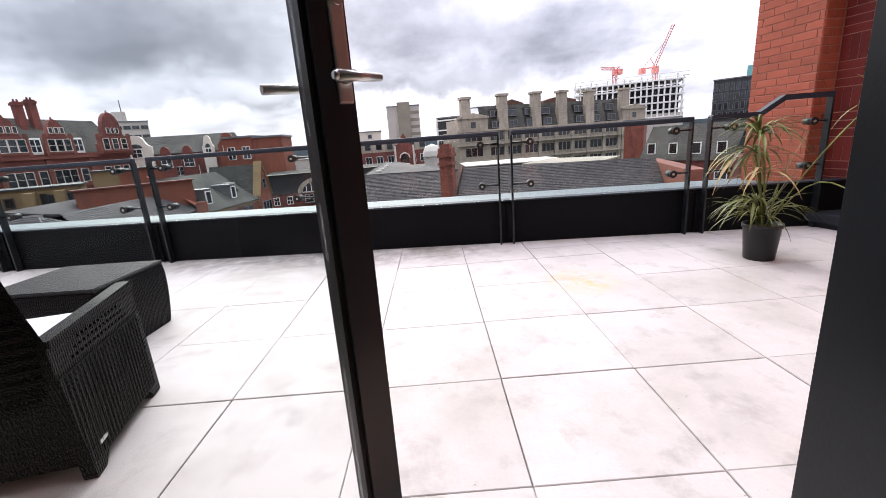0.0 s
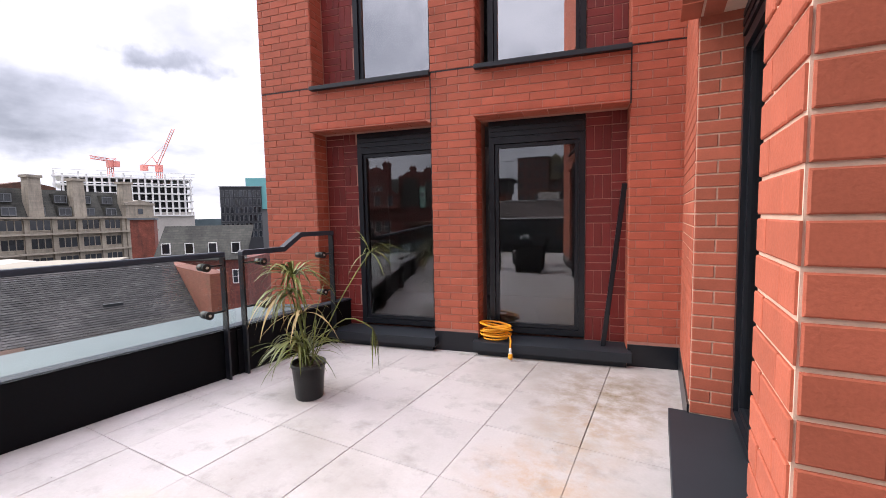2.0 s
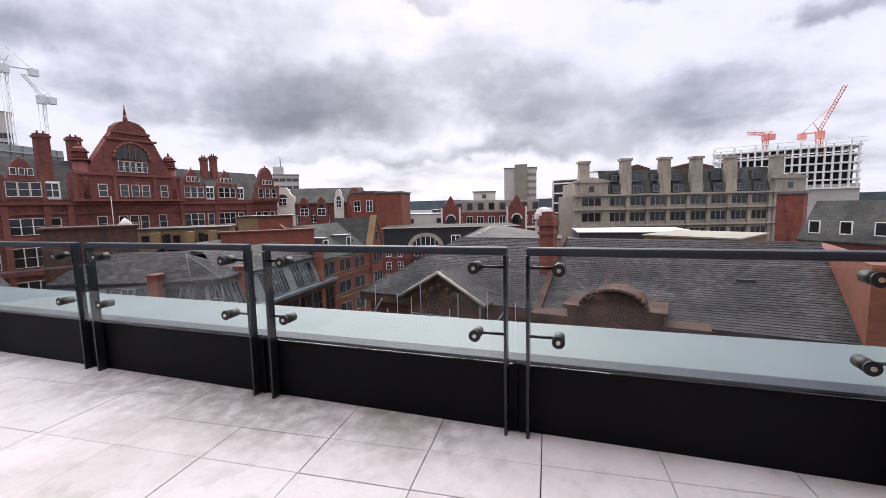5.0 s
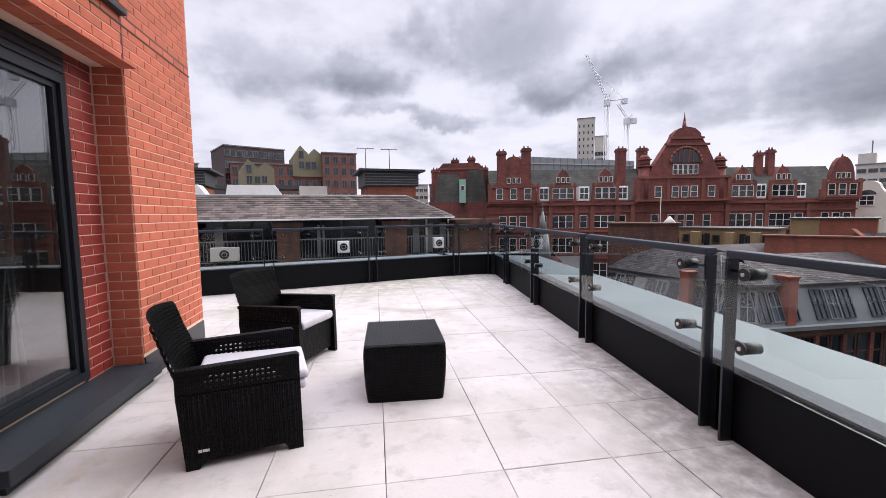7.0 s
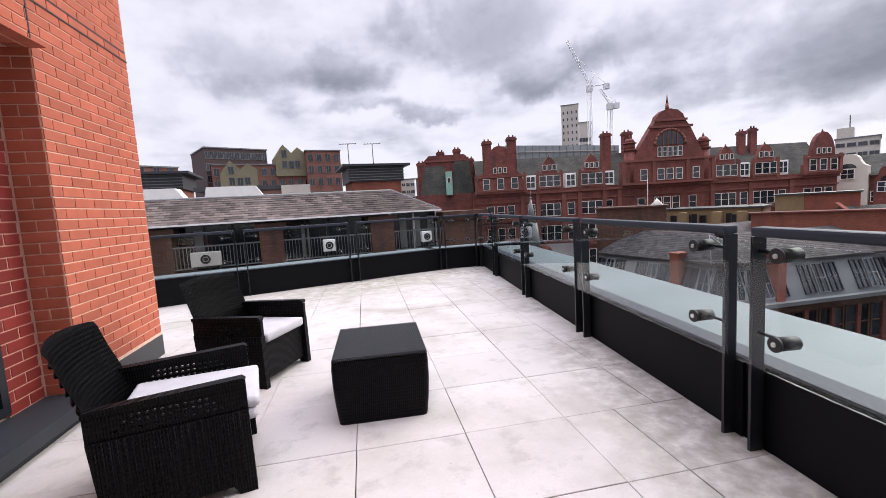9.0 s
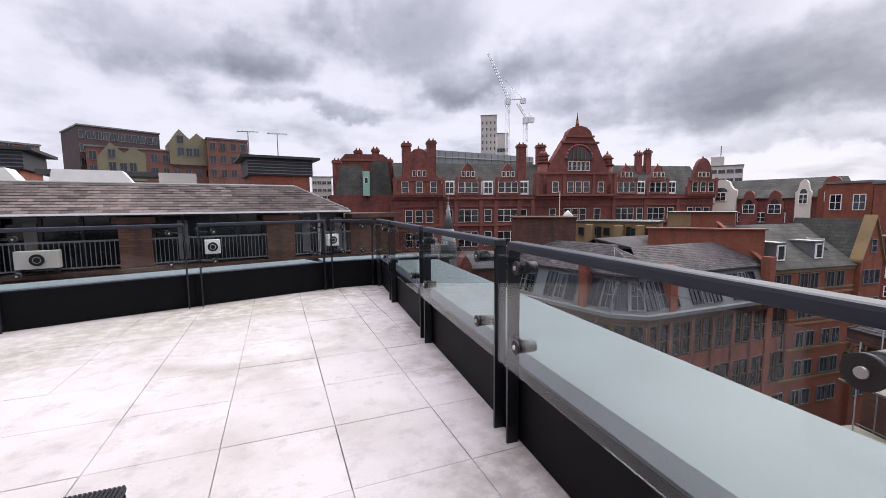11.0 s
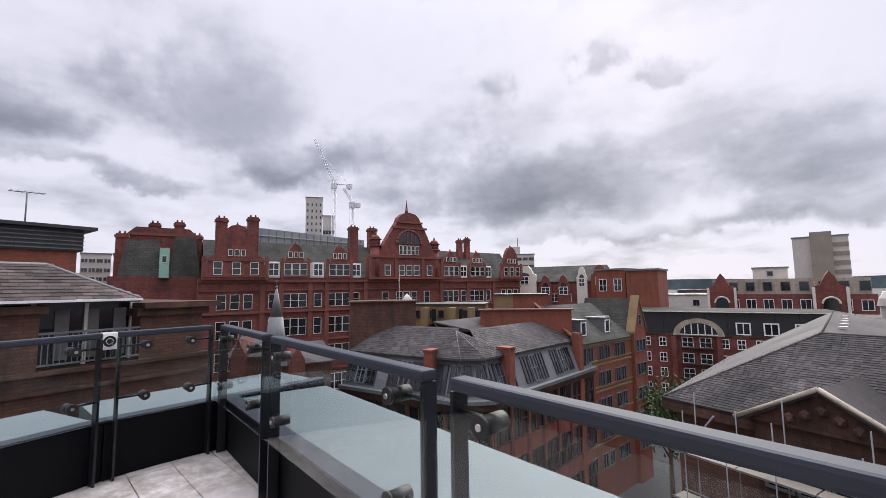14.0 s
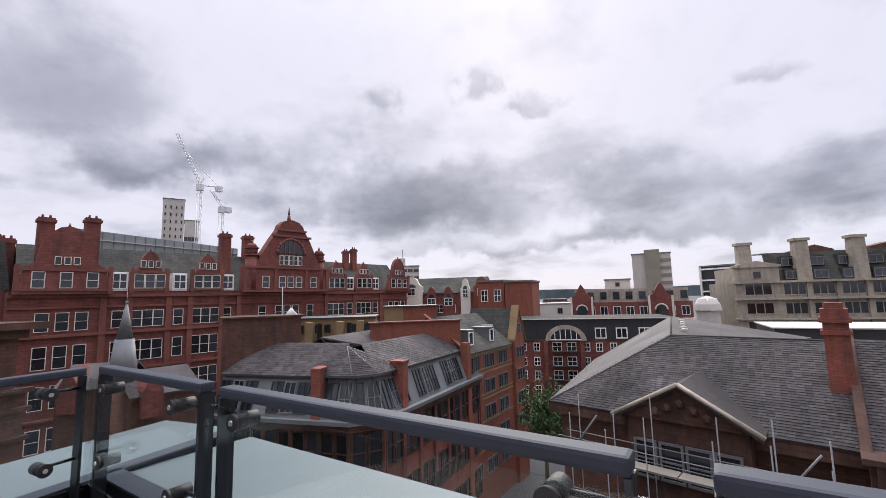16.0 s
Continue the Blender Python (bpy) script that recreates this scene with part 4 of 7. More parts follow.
def wicker_chair(M, two):
    t = thing("garden_armchair", "black wicker-look garden armchair with a pale grey seat cushion", "armchair", M, "wicker armchairs")
    hw, hd = 0.28, 0.30
    for s in (-1, 1):
        # side: solid skirt, pierced band, arm rail
        b = bmesh.new()
        prism(b, [(-hd + 0.02, 0.0), (-hd + 0.08, 0.0), (-hd + 0.12, 0.045), (hd - 0.1, 0.045), (hd - 0.07, 0.0), (hd, 0.0), (hd - 0.006, 0.40), (-hd - 0.01, 0.40)], s * hw - 0.022, s * hw + 0.022)
        part("side_panel", b, M_WICKER, t)
        b = bmesh.new()
        prism(b, [(-hd - 0.012, 0.512), (hd - 0.010, 0.522), (hd - 0.004, 0.540), (hd - 0.02, 0.552), (-hd - 0.01, 0.536)], s * hw - 0.027, s * hw + 0.027)
        part("armrest", b, M_WICKER, t)
        holes = []
        for r, z in enumerate((0.425, 0.452, 0.479)):
            for k in range(15 - 2 * r):
                x = -0.21 + r * 0.028 + k * 0.028
                holes.append((x, x + 0.013, z, z + 0.012))
        b = slab_with_holes(-hd - 0.011, hd - 0.006, 0.398, 0.52, holes, 0.03)
        bmesh.ops.translate(b, vec=(0, s * hw - 0.015, 0), verts=b.verts)
        part("pierced_band", b, M_WICKER, t, "open-weave band under the armrest")
        # upright strands woven through the skirt
        for k in range(22):
            x = -hd + 0.022 + k * 0.0255
            b = bmesh.new()
            tube(b, (x, s * (hw + 0.021), 0.05), (x - 0.004, s * (hw + 0.021), 0.398), 0.0045, seg=6)
            part("strand", b, M_WICKER, t)
    b = bmesh.new()
    box(b, -hd + 0.03, hd - 0.035, -hw + 0.023, hw - 0.023, 0.05, 0.335, bevel=0.01)
    part("seat", b, M_WICKER, t)
    # curved, raked back
    b = bmesh.new()
    cols = []
    for i in range(13):
        a = -1 + 2 * i / 12
        y = a * (hw + 0.01)
        bow = -0.055 * (1 - a * a)
        col = []
        for x, z in ((-hd + 0.06, 0.30), (-hd + 0.01, 0.50), (-hd - 0.05, 0.66), (-hd - 0.085, 0.775 + 0.02 * (1 - a * a)), (-hd - 0.10, 0.80 + 0.02 * (1 - a * a))):
            col.append(b.verts.new((x + bow, y, z)))
        cols.append(col)
    for i in range(12):
        for k in range(4):
            b.faces.new((cols[i][k], cols[i + 1][k], cols[i + 1][k + 1], cols[i][k + 1]))
    bmesh.ops.solidify(b, geom=list(b.faces), thickness=0.035)
    part("backrest", b, M_WICKER, t, "raked woven back with a curved top")
    for k in range(9):
        z = 0.40 + k * 0.042
        b = bmesh.new()
        x = -hd + 0.045 - (z - 0.30) * 0.31
        last = None
        for i in range(13):
            a = -1 + 2 * i / 12
            p = (x - 0.055 * (1 - a * a) + 0.004, a * (hw - 0.01), z)
            if last:
                tube(b, last, p, 0.007, seg=6, caps=False)
            last = p
        part("rib", b, M_WICKER, t)
    # cushion, soft and overhanging; the nearer chair has two
    for c in range(two):
        b = bmesh.new()
        z0 = 0.337 + c * 0.058
        box(b, -hd + 0.06, hd + (0.03 if two > 1 else 0.0) + c * 0.015, -hw + 0.035, hw - 0.035, z0, z0 + (0.055 if two > 1 else 0.07), bevel=0.022)
        for v in b.verts:
            if v.co.z > z0 + 0.04:
                v.co.z += 0.012 * math.cos(v.co.y * 6) + 0.006 * math.sin(v.co.x * 11)
            if two > 1 and v.co.x > hd:
                v.co.z -= 0.02
        for f in b.faces:
            f.smooth = True
        part("cushion", b, M_CUSHION, t, "pale grey fabric seat cushion")
    for sx in (-1, 1):
        for s in (-1, 1):
            b = bmesh.new()
            box(b, sx * 0.25 - 0.03, sx * 0.25 + 0.03, s * hw - 0.02, s * hw + 0.02, 0.0, 0.012)
            part("foot", b, M_RUBBER, t)
    b = bmesh.new()
    box(b, -0.22, -0.17, -hw - 0.025, -hw - 0.0215, 0.09, 0.105)
    part("badge", b, M_STEEL, t, "small silver badge")
    return t


wicker_table(pose(2.41, 5.755, 0.0, 0, 0, -1.5))
wicker_chair(pose(1.42, 5.19, 0, 0, 0, 13.8), 2)
wicker_chair(pose(1.42, 6.56, 0, 0, 0, -24.5), 1)


# ---- potted palm ----
def potted_plant(M):
    t = thing("potted_palm", "tall straggly palm in a black plastic pot, partly dried out", "plant", M)
    b = bmesh.new()
    prof = [(0.0, 0.0), (0.098, 0.0), (0.102, 0.01), (0.122, 0.245), (0.131, 0.248), (0.132, 0.275), (0.124, 0.276), (0.118, 0.245), (0.0, 0.235)]
    rings = []
    for r, z in prof:
        rings.append([b.verts.new((r * math.cos(k * math.pi / 14), r * math.sin(k * math.pi / 14), z)) for k in range(28)] if r else [b.verts.new((0, 0, z))])
    for r0, r1 in zip(rings, rings[1:]):
        for k in range(28):
            j = (k + 1) % 28
            if len(r0) == 1:
                b.faces.new((r0[0], r1[j], r1[k]))
            elif len(r1) == 1:
                b.faces.new((r0[k], r0[j], r1[0]))
            else:
                b.faces.new((r0[k], r0[j], r1[j], r1[k])).smooth = True
    part("pot", b, M_POT, t, "black plastic pot with a rolled rim")
    b = bmesh.new()
    vs = [b.verts.new((0.117 * math.cos(k * math.pi / 10), 0.117 * math.sin(k * math.pi / 10), 0.243 + random.uniform(-.004, .004))) for k in range(20)]
    c = b.verts.new((0, 0, 0.252))
    for k in range(20):
        b.faces.new((vs[k], vs[(k + 1) % 20], c))
    part("soil", b, M_SOIL, t)
    rnd = random.Random(5)

    def strap(b, base, way, length, width, droop, seg=6):
        """One narrow folded leaf that bends over by its own weight."""
        p, d = Vector(base), Vector(way).normalized()
        side = d.cross(Vector((0, 0, 1)))
        side = side.normalized() if side.length > 0.05 else Vector((1, 0, 0))
        last = None
        for k in range(seg + 1):
            s = k / seg
            wdt = width * (0.35 + 1.3 * s) if s < 0.4 else width * (1.0 - (s - 0.4) / 0.6) * 0.9 + 0.0006
            fold = Vector((0, 0, 0.25 * wdt))
            row = [b.verts.new(p - side * wdt + fold), b.verts.new(p), b.verts.new(p + side * wdt + fold)]
            if last:
                b.faces.new((last[0], last[1], row[1], row[0])); b.faces.new((last[1], last[2], row[2], row[1]))
            last = row
            p = p + d * (length / seg)
            d = (d + Vector((0, 0, -droop / seg))).normalized()

    def stem(name, pts, r):
        b = bmesh.new()
        for a, c in zip(pts, pts[1:]):
            tube(b, a, c, r, r * 0.9, seg=6, caps=False)
        return part(name, b, M_LEAF, t)

    def arc(p0, p1, lift, n=7):
        p0, p1 = Vector(p0), Vector(p1)
        return [p0.lerp(p1, k / n) + Vector((0, 0, lift * math.sin(math.pi * k / n))) for k in range(n + 1)]

    def tuft(at, n, length, droop, up, mat, spread=1.0, lean=(0, 0), width=0.0125):
        for k in range(n):
            b = bmesh.new()
            a = 2.4 * k + rnd.uniform(-.3, .3)
            tilt = rnd.uniform(*up)
            way = (math.cos(a) * spread + lean[0], math.sin(a) * spread + lean[1], tilt)
            strap(b, at, way, length * rnd.uniform(0.7, 1.27), width * rnd.uniform(0.7, 1.2), droop * rnd.uniform(0.7, 1.3))
            part("leaf", b, mat, t)

    # stems: main crown, low crown, two long arching fronds
    crowns = [((0.01, 0.0, 0.25), (0.07, 0.05, 0.92)), ((-0.03, 0.02, 0.25), (0.13, 0.02, 0.80)), ((0.02, -0.03, 0.25), (-0.02, 0.06, 0.70)),
              ((0.0, 0.03, 0.25), (0.10, 0.12, 0.55)), ((-0.02, -0.02, 0.25), (-0.08, -0.02, 0.60)), ((0.03, 0.01, 0.25), (0.05, -0.04, 0.66))]
    for p0, p1 in crowns:
        stem("stem", arc(p0, p1, 0.02), 0.006)
    tuft((0.07, 0.05, 0.92), 40, 0.36, 1.9, (0.2, 1.5), M_LEAF, width=0.015)
    tuft((0.13, 0.02, 0.80), 24, 0.40, 2.4, (-0.1, 0.9), M_LEAF, lean=(0.4, 0.2), width=0.015)
    tuft((0.15, 0.06, 0.78), 12, 0.38, 2.8, (-0.3, 0.4), M_LEAF_DRY, lean=(0.5, 0.3))
    tuft((-0.02, 0.06, 0.66), 10, 0.34, 2.0, (0.0, 0.8), M_LEAF_DRY, lean=(0.2, 0.2))
    tuft((0.02, 0.02, 0.30), 44, 0.44, 1.9, (0.5, 1.6), M_LEAF, width=0.010)
    tuft((0.06, 0.03, 0.42), 24, 0.36, 2.2, (0.2, 1.0), M_LEAF, lean=(0.4, 0.3))
    tuft((0.0, 0.0, 0.30), 8, 0.62, 0.6, (1.6, 3.0), M_LEAF, width=0.006)
    end = (-0.42, -0.26, 1.10)
    stem("stem", arc((-0.02, 0.0, 0.25), end, 0.06), 0.005)
    tuft(end, 16, 0.30, 1.5, (-0.1, 0.9), M_LEAF, lean=(-0.5, -0.3), width=0.007)
    end2 = (-0.44, -0.24, 0.52)
    stem("stem", arc((-0.02, -0.01, 0.25), end2, 0.20), 0.005)
    tuft(end2, 10, 0.30, 3.2, (-1.6, -0.5), M_LEAF, spread=0.35, lean=(-0.1, 0.0), width=0.006)
    return t


potted_plant(pose(3.0, 1.12, 0.0))


# ---- small things by the end wall ----
def cable_coil(M):
    t = thing("cable_coil", "coiled yellow rubber cable lying on the dark sill", "cable", M)
    rnd = random.Random(3)
    for k in range(9):
        b = bmesh.new()
        r = 0.13 + rnd.uniform(-0.03, 0.02)
        cx, cy, cz = rnd.uniform(-.02, .02), rnd.uniform(-.02, .02), 0.02 + k * 0.016
        tx, ty = rnd.uniform(-0.25, 0.25), rnd.uniform(-0.25, 0.25)
        pts = []
        for i in range(25):
            a = 2 * math.pi * i / 24
            x, y = cx + r * math.cos(a), cy + 0.62 * r * math.sin(a)
            pts.append((x, y, max(0.011, cz + tx * (x - cx) + ty * (y - cy))))
        rings = []
        for i in range(24):
            a = 2 * math.pi * i / 24
            out = Vector((math.cos(a), math.sin(a) / 0.62, 0)).normalized()
            rings.append([b.verts.new(Vector(pts[i]) + (out * math.cos(u * math.pi / 4) + Vector((0, 0, 1)) * math.sin(u * math.pi / 4)) * 0.0095) for u in range(8)])
        for i in range(24):
            for u in range(8):
                b.faces.new((rings[i][u], rings[(i + 1) % 24][u], rings[(i + 1) % 24][(u + 1) % 8], rings[i][(u + 1) % 8])).smooth = True
        bmesh.ops.recalc_face_normals(b, faces=b.faces)
        part("loop", b, M_YELLOW, t)
    b = bmesh.new()
    for p, q in zip([(0.1, 0.0, 0.06), (0.15, -0.05, 0.05), (0.165, -0.10, 0.03)], [(0.15, -0.05, 0.05), (0.165, -0.10, 0.03), (0.17, -0.15, -0.03)]):
        tube(b, p, q, 0.009, seg=8)
    tail = part("tail", b, M_YELLOW, t)
    b = bmesh.new()
    tube(b, (0.17, -0.15, -0.03), (0.172, -0.165, -0.075), 0.014)
    tube(b, (0.172, -0.165, -0.075), (0.173, -0.172, -0.085), 0.018)
    part("connector", b, M_WHITE, t, "white and black plastic connector")
    b = bmesh.new()
    tube(b, (0.173, -0.172, -0.083), (0.174, -0.178, -0.10), 0.02)
    tube(b, (0.174, -0.178, -0.10), (0.175, -0.185, -0.128), 0.024, 0.017)
    part("plug", b, M_YELLOW, t, "yellow plug")
    return t


cable_coil(ME @ Matrix.Translation((0.33, 0.02, 0.144)))
bar = thing("metal_bar", "long dark grey metal strip leaning in the window recess", "bar", ME)
b = bmesh.new()
prism(b, [(1.30, 0.144), (1.335, 0.144), (1.50, 1.62), (1.465, 1.62)], 0.05, 0.075)
part("strip", b, M_METAL, bar)
b = bmesh.new()
prism(b, [(1.33, 0.144), (1.345, 0.144), (1.51, 1.62), (1.495, 1.62)], 0.075, 0.11)
part("flange", b, M_METAL, bar)

# ---- ground and distance ----
b = bmesh.new()
box(b, -2500, 2500, -2500, 2500, -20, -19)
struct("ground", b, M_GROUND, "dark streets and ground far below the terrace", "ground")
b = bmesh.new()
rnd = random.Random(11)
last = None
for k in range(81):
    a = radians(-40 + 200 * k / 80)
    r = 1800
    h = 8 + 14 * noise.noise(Vector((k * 0.21, 0, 0))) + 10 * (1 if 60 < math.degrees(a) < 95 else 0.3)
    row = [b.verts.new((r * math.sin(a), r * math.cos(a), -19)), b.verts.new((r * math.sin(a), r * math.cos(a), h)), b.verts.new((2300 * math.sin(a), 2300 * math.cos(a), -19))]
    if last:
        b.faces.new((last[0], row[0], row[1], last[1])); b.faces.new((last[1], row[1], row[2], last[2]))
    last = row
struct("backdrop_hills", b, M_HILL, "low wooded hills on the horizon, blue-green with haze in their colour", "hills")

# ---- city helpers ----
WIN = {}


def win_mesh(w, h, frame_mat, bars=(1, 1), fw=0.09):
    """Frame with bars as one piece, and its pane."""
    key = (w, h, frame_mat.name, bars, fw)
    if key not in WIN:
        nx, nz, hb = bars[0] + 1, bars[1] + 1, fw * 0.35
        holes = [(-w / 2 + w * i / nx + (hb if i else 0), -w / 2 + w * (i + 1) / nx - (hb if i < nx - 1 else 0), h * k / nz + (hb if k else 0), h * (k + 1) / nz - (hb if k < nz - 1 else 0)) for i in range(nx) for k in range(nz)]
        b = slab_with_holes(-w / 2 - fw, w / 2 + fw, -fw, h + fw, holes, 0.12)
        bmesh.ops.translate(b, vec=(0, -0.10, 0), verts=b.verts)
        p = bmesh.new()
        box(p, -w / 2, w / 2, -0.045, -0.02, 0, h)
        WIN[key] = mesh_of(b, "window", frame_mat), mesh_of(p, "pane", M_PANE)
    return WIN[key]


def windows(parent, M, meshes, places):
    for x, z in places:
        ob = new("window", meshes[0])
        ob.parent, ob.matrix_basis = parent, M @ Matrix.Translation((x, 0, z))
        new("pane", meshes[1]).parent = ob


def block(parent, name, mat, x0, x1, y0, y1, z0, z1, M=Matrix(), label=""):
    b = bmesh.new()
    box(b, x0, x1, y0, y1, z0, z1, M)
    return part(name, b, mat, parent, label)


def gable_pts(w, z0, z1, n=10, shoulder=0.45):
    """Curved Flemish gable outline."""
    pts = [(-w / 2, z0), (w / 2, z0)]
    h = z1 - z0
    pts += [(w / 2, z0 + h * shoulder * 0.55), (w * 0.44, z0 + h * shoulder * 0.6), (w * 0.42, z0 + h * shoulder * 0.85), (w * 0.33, z0 + h * shoulder)]
    r = w * 0.31
    for k in range(n + 1):
        a = math.pi * k / n
        pts.append((r * math.cos(a), z0 + h * shoulder + (h * (1 - shoulder)) * math.sin(a)))
    pts += [(-w * 0.33, z0 + h * shoulder), (-w * 0.42, z0 + h * shoulder * 0.85), (-w * 0.44, z0 + h * shoulder * 0.6), (-w / 2, z0 + h * shoulder * 0.55)]
    return pts


def chimney(parent, mat, x, y, z0, z1, w, M, pots=2):
    b = bmesh.new()
    box(b, x - w / 2, x + w / 2, y - w * .4, y + w * .4, z0, z1 - 0.5, M)
    box(b, x - w / 2 - .12, x + w / 2 + .12, y - w * .4 - .12, y + w * .4 + .12, z1 - 0.5, z1 - 0.2, M)
    box(b, x - w / 2, x + w / 2, y - w * .4, y + w * .4, z1 - 0.2, z1, M)
    c = part("chimney", b, mat, parent)
    for k in range(pots):
        b = bmesh.new()
        px = x + (k - (pots - 1) / 2) * w * 0.45
        p = M @ Vector((px, y, z1))
        tube(b, p, p + Vector((0, 0, 0.35)), 0.13, 0.1, seg=8)
        part("chimney_pot", b, mat, c)


SLATE = {}


def slates(parent, O, ux, up, rows, span, w, gauge, mat, count=300, near=0.5):
    """Courses of thin slates up a slope; span(row fraction) gives the ends."""
    if mat.name not in SLATE:
        me = bpy.data.meshes.new("slate")
        vs = [(0, 0, .026), (1, 0, .026), (1, 1.25, 0.002), (0, 1.25, 0.002), (0, 0, 0), (1, 0, 0)]
        me.from_pydata(vs, [], [(0, 1, 2, 3), (4, 5, 1, 0), (4, 0, 3), (5, 2, 1)])
        me.materials.append(mat)
        SLATE[mat.name] = me
    O, ux, up = Vector(O), Vector(ux).normalized(), Vector(up).normalized()
    n = ux.cross(up)
    rnd = random.Random(7)
    places = []
    for r in range(rows):
        a, c = span(r / rows)
        x = a - (w / 2 if r % 2 else 0) - rnd.uniform(0, .02)
        while x < c:
            x0, x1 = max(x, a), min(x + w - 0.024, c)
            if x1 - x0 > 0.04:
                lift = rnd.uniform(0, 0.006)
                m = Matrix(((ux.x * (x1 - x0), up.x * gauge, n.x, 0), (ux.y * (x1 - x0), up.y * gauge, n.y, 0), (ux.z * (x1 - x0), up.z * gauge, n.z, 0), (0, 0, 0, 1)))
                m.translation = O + ux * x0 + up * (r * gauge) + n * (0.004 + lift)
                places.append(m)
            x += w
    me = SLATE[mat.name]
    mid = O + ux * (span(0)[0] + (span(0)[1] - span(0)[0]) * near)
    places.sort(key=lambda m: (m.translation - mid).length)
    for m in places[:count]:
        ob = new("slate", me)
        ob.parent, ob.matrix_basis = parent, m
    vs, fs = [], []
    for m in places[count:]:
        k = len(vs)
        vs += [m @ v.co for v in me.vertices]
        fs += [tuple(i + k for i in p.vertices) for p in me.polygons]
    if vs:
        m2 = bpy.data.meshes.new("slating")
        m2.from_pydata(vs, [], fs)
        m2.materials.append(mat)
        ob = new("slating", m2)
        ob.parent = parent
        tagged(ob, "", "", "", "stuff")


def quad_roof(parent, pts, mat, name="roof", label=""):
    b = bmesh.new()
    f = polyface(b, pts)
    f.normal_update()
    if f.normal.z < 0:
        f.normal_flip()
    r = bmesh.ops.extrude_face_region(b, geom=[f])
    for v in r["geom"]:
        if isinstance(v, bmesh.types.BMVert):
            v.co.z -= 0.12
    bmesh.ops.recalc_face_normals(b, faces=b.faces)
    return part(name, b, mat, parent, label)


# ---- long red terracotta building with curved gables ----
def victorian():
    M = plan(23.1, 62.2, 0.977, -0.213)
    t = thing("terracotta_building", "long sooty red terracotta office building with curved gables and slate roof", "building")
    block(t, "wall", M_VRED, -4.6, 48, 0, 14, -19, 3.0, M)
    for z, h, d in ((2.35, 0.35, 0.35), (1.25, 0.2, 0.2), (-1.6, 0.3, 0.3), (-5.6, 0.25, 0.25), (-9.6, 0.25, 0.25)):
        block(t, "cornice", M_VBAND, -4.7, 48.1, -d, 0.05, z, z + h, M)
    # slate roof behind the gables
    def P(x, y, z):
        return M @ Vector((x, y, z))
    rf = quad_roof(t, [P(-4, 1.0, 3.0), P(48, 1.0, 3.0), P(48, 5.5, 8.0), P(-4, 5.5, 8.2)], M_SLATEFAR)
    quad_roof(t, [P(-4, 5.5, 8.2), P(48, 5.5, 8.0), P(48, 12, 3.0), P(-4, 12, 3.0)], M_SLATEFAR)
    w3 = win_mesh(0.85, 1.5, M_SASH, (0, 1), fw=.07)
    wbig = win_mesh(0.95, 1.75, M_SASH, (0, 1), fw=.06)
    wsm = win_mesh(0.42, 0.7, M_SASH, (0, 0), fw=.06)
    wd = win_mesh(1.15, 1.55, M_WHITE, (1, 1), fw=0.12)

    def gable(s, w, top, y=-0.35, n=3, small=True):
        b = bmesh.new()
        prism(b, [(x + s, z) for x, z in gable_pts(w, 2.7, top)], y, y + 0.7, M)
        g = part("gable", b, M_VRED, t, "red terracotta gable with a curved top")
        b = bmesh.new()
        prism(b, [(s - w / 2 - .1, 5.0), (s + w / 2 + .1, 5.0), (s + w / 2 + .1, 5.25), (s - w / 2 - .1, 5.25)], y - 0.15, y + .2, M)
        prism(b, [(s - w / 2 - .1, 3.0), (s + w / 2 + .1, 3.0), (s + w / 2 + .1, 3.2), (s - w / 2 - .1, 3.2)], y - 0.12, y + .2, M)
        for k in range(2):
            xx = s + (-1 if k else 1) * (w / 2 - 0.15)
            prism(b, [(xx - .2, 2.7), (xx + .2, 2.7), (xx + .2, 5.6), (xx - .2, 5.6)], y - 0.1, y + .2, M)
        part("band", b, M_VBAND, g)
        Mg = M @ Matrix.Translation((0, y, 0))
        st = w / (n + 0.6)
        windows(t, Mg, w3, [(s + (k - (n - 1) / 2) * st, 3.35) for k in range(n)])
        if small:
            windows(t, Mg, wsm, [(s + (k - 1) * 0.72, 5.7) for k in range(3)])
        b = bmesh.new()
        p = M @ Vector((s, y + .3, top))
        tube(b, p, p + Vector((0, 0, 0.35)), 0.14, 0.05, seg=8)
        part("finial", b, M_VBAND, t)
        return g
    gable(-0.6, 7.4, 9.6, -0.8)
    for s in (6.65, 12.75, 32.05, 37.6):
        gable(s, 3.7, 7.5)
    gable(45.3, 5.2, 8.7, -0.8)
    # white boxed dormers between the gables
    for s in (3.9, 9.75, 15.3, 34.75, 40.2):
        b = bmesh.new()
        box(b, s - .78, s + .78, -0.1, 2.5, 3.0, 5.1, M)
        part("dormer", b, M_WHITE, t)
        windows(t, M @ Matrix.Translation((0, -0.1, 0)), wd, [(s, 3.3)])
    # main gable
    b = bmesh.new()
    prism(b, [(17.0, 2.7), (30.0, 2.7), (30.0, 6.2), (28.6, 6.4), (26.6, 10.6), (25.9, 11.6), (25.6, 12.4), (24.9, 13.0), (23.8, 13.25), (22.7, 13.0), (22.0, 12.4), (21.7, 11.6), (21.0, 10.6), (18.4, 6.4), (17.0, 6.2)], -0.9, 0.5, M)
    mg = part("gable", b, M_VRED, t, "tall red terracotta centre gable with a semicircular window")
    b = bmesh.new()
    for z, x0, x1 in ((2.75, 16.9, 30.1), (6.0, 16.9, 30.1), (10.6, 20.7, 26.9), (11.5, 21.5, 26.1)):
        box(b, x0, x1, -1.1, -0.85, z, z + 0.3, M)
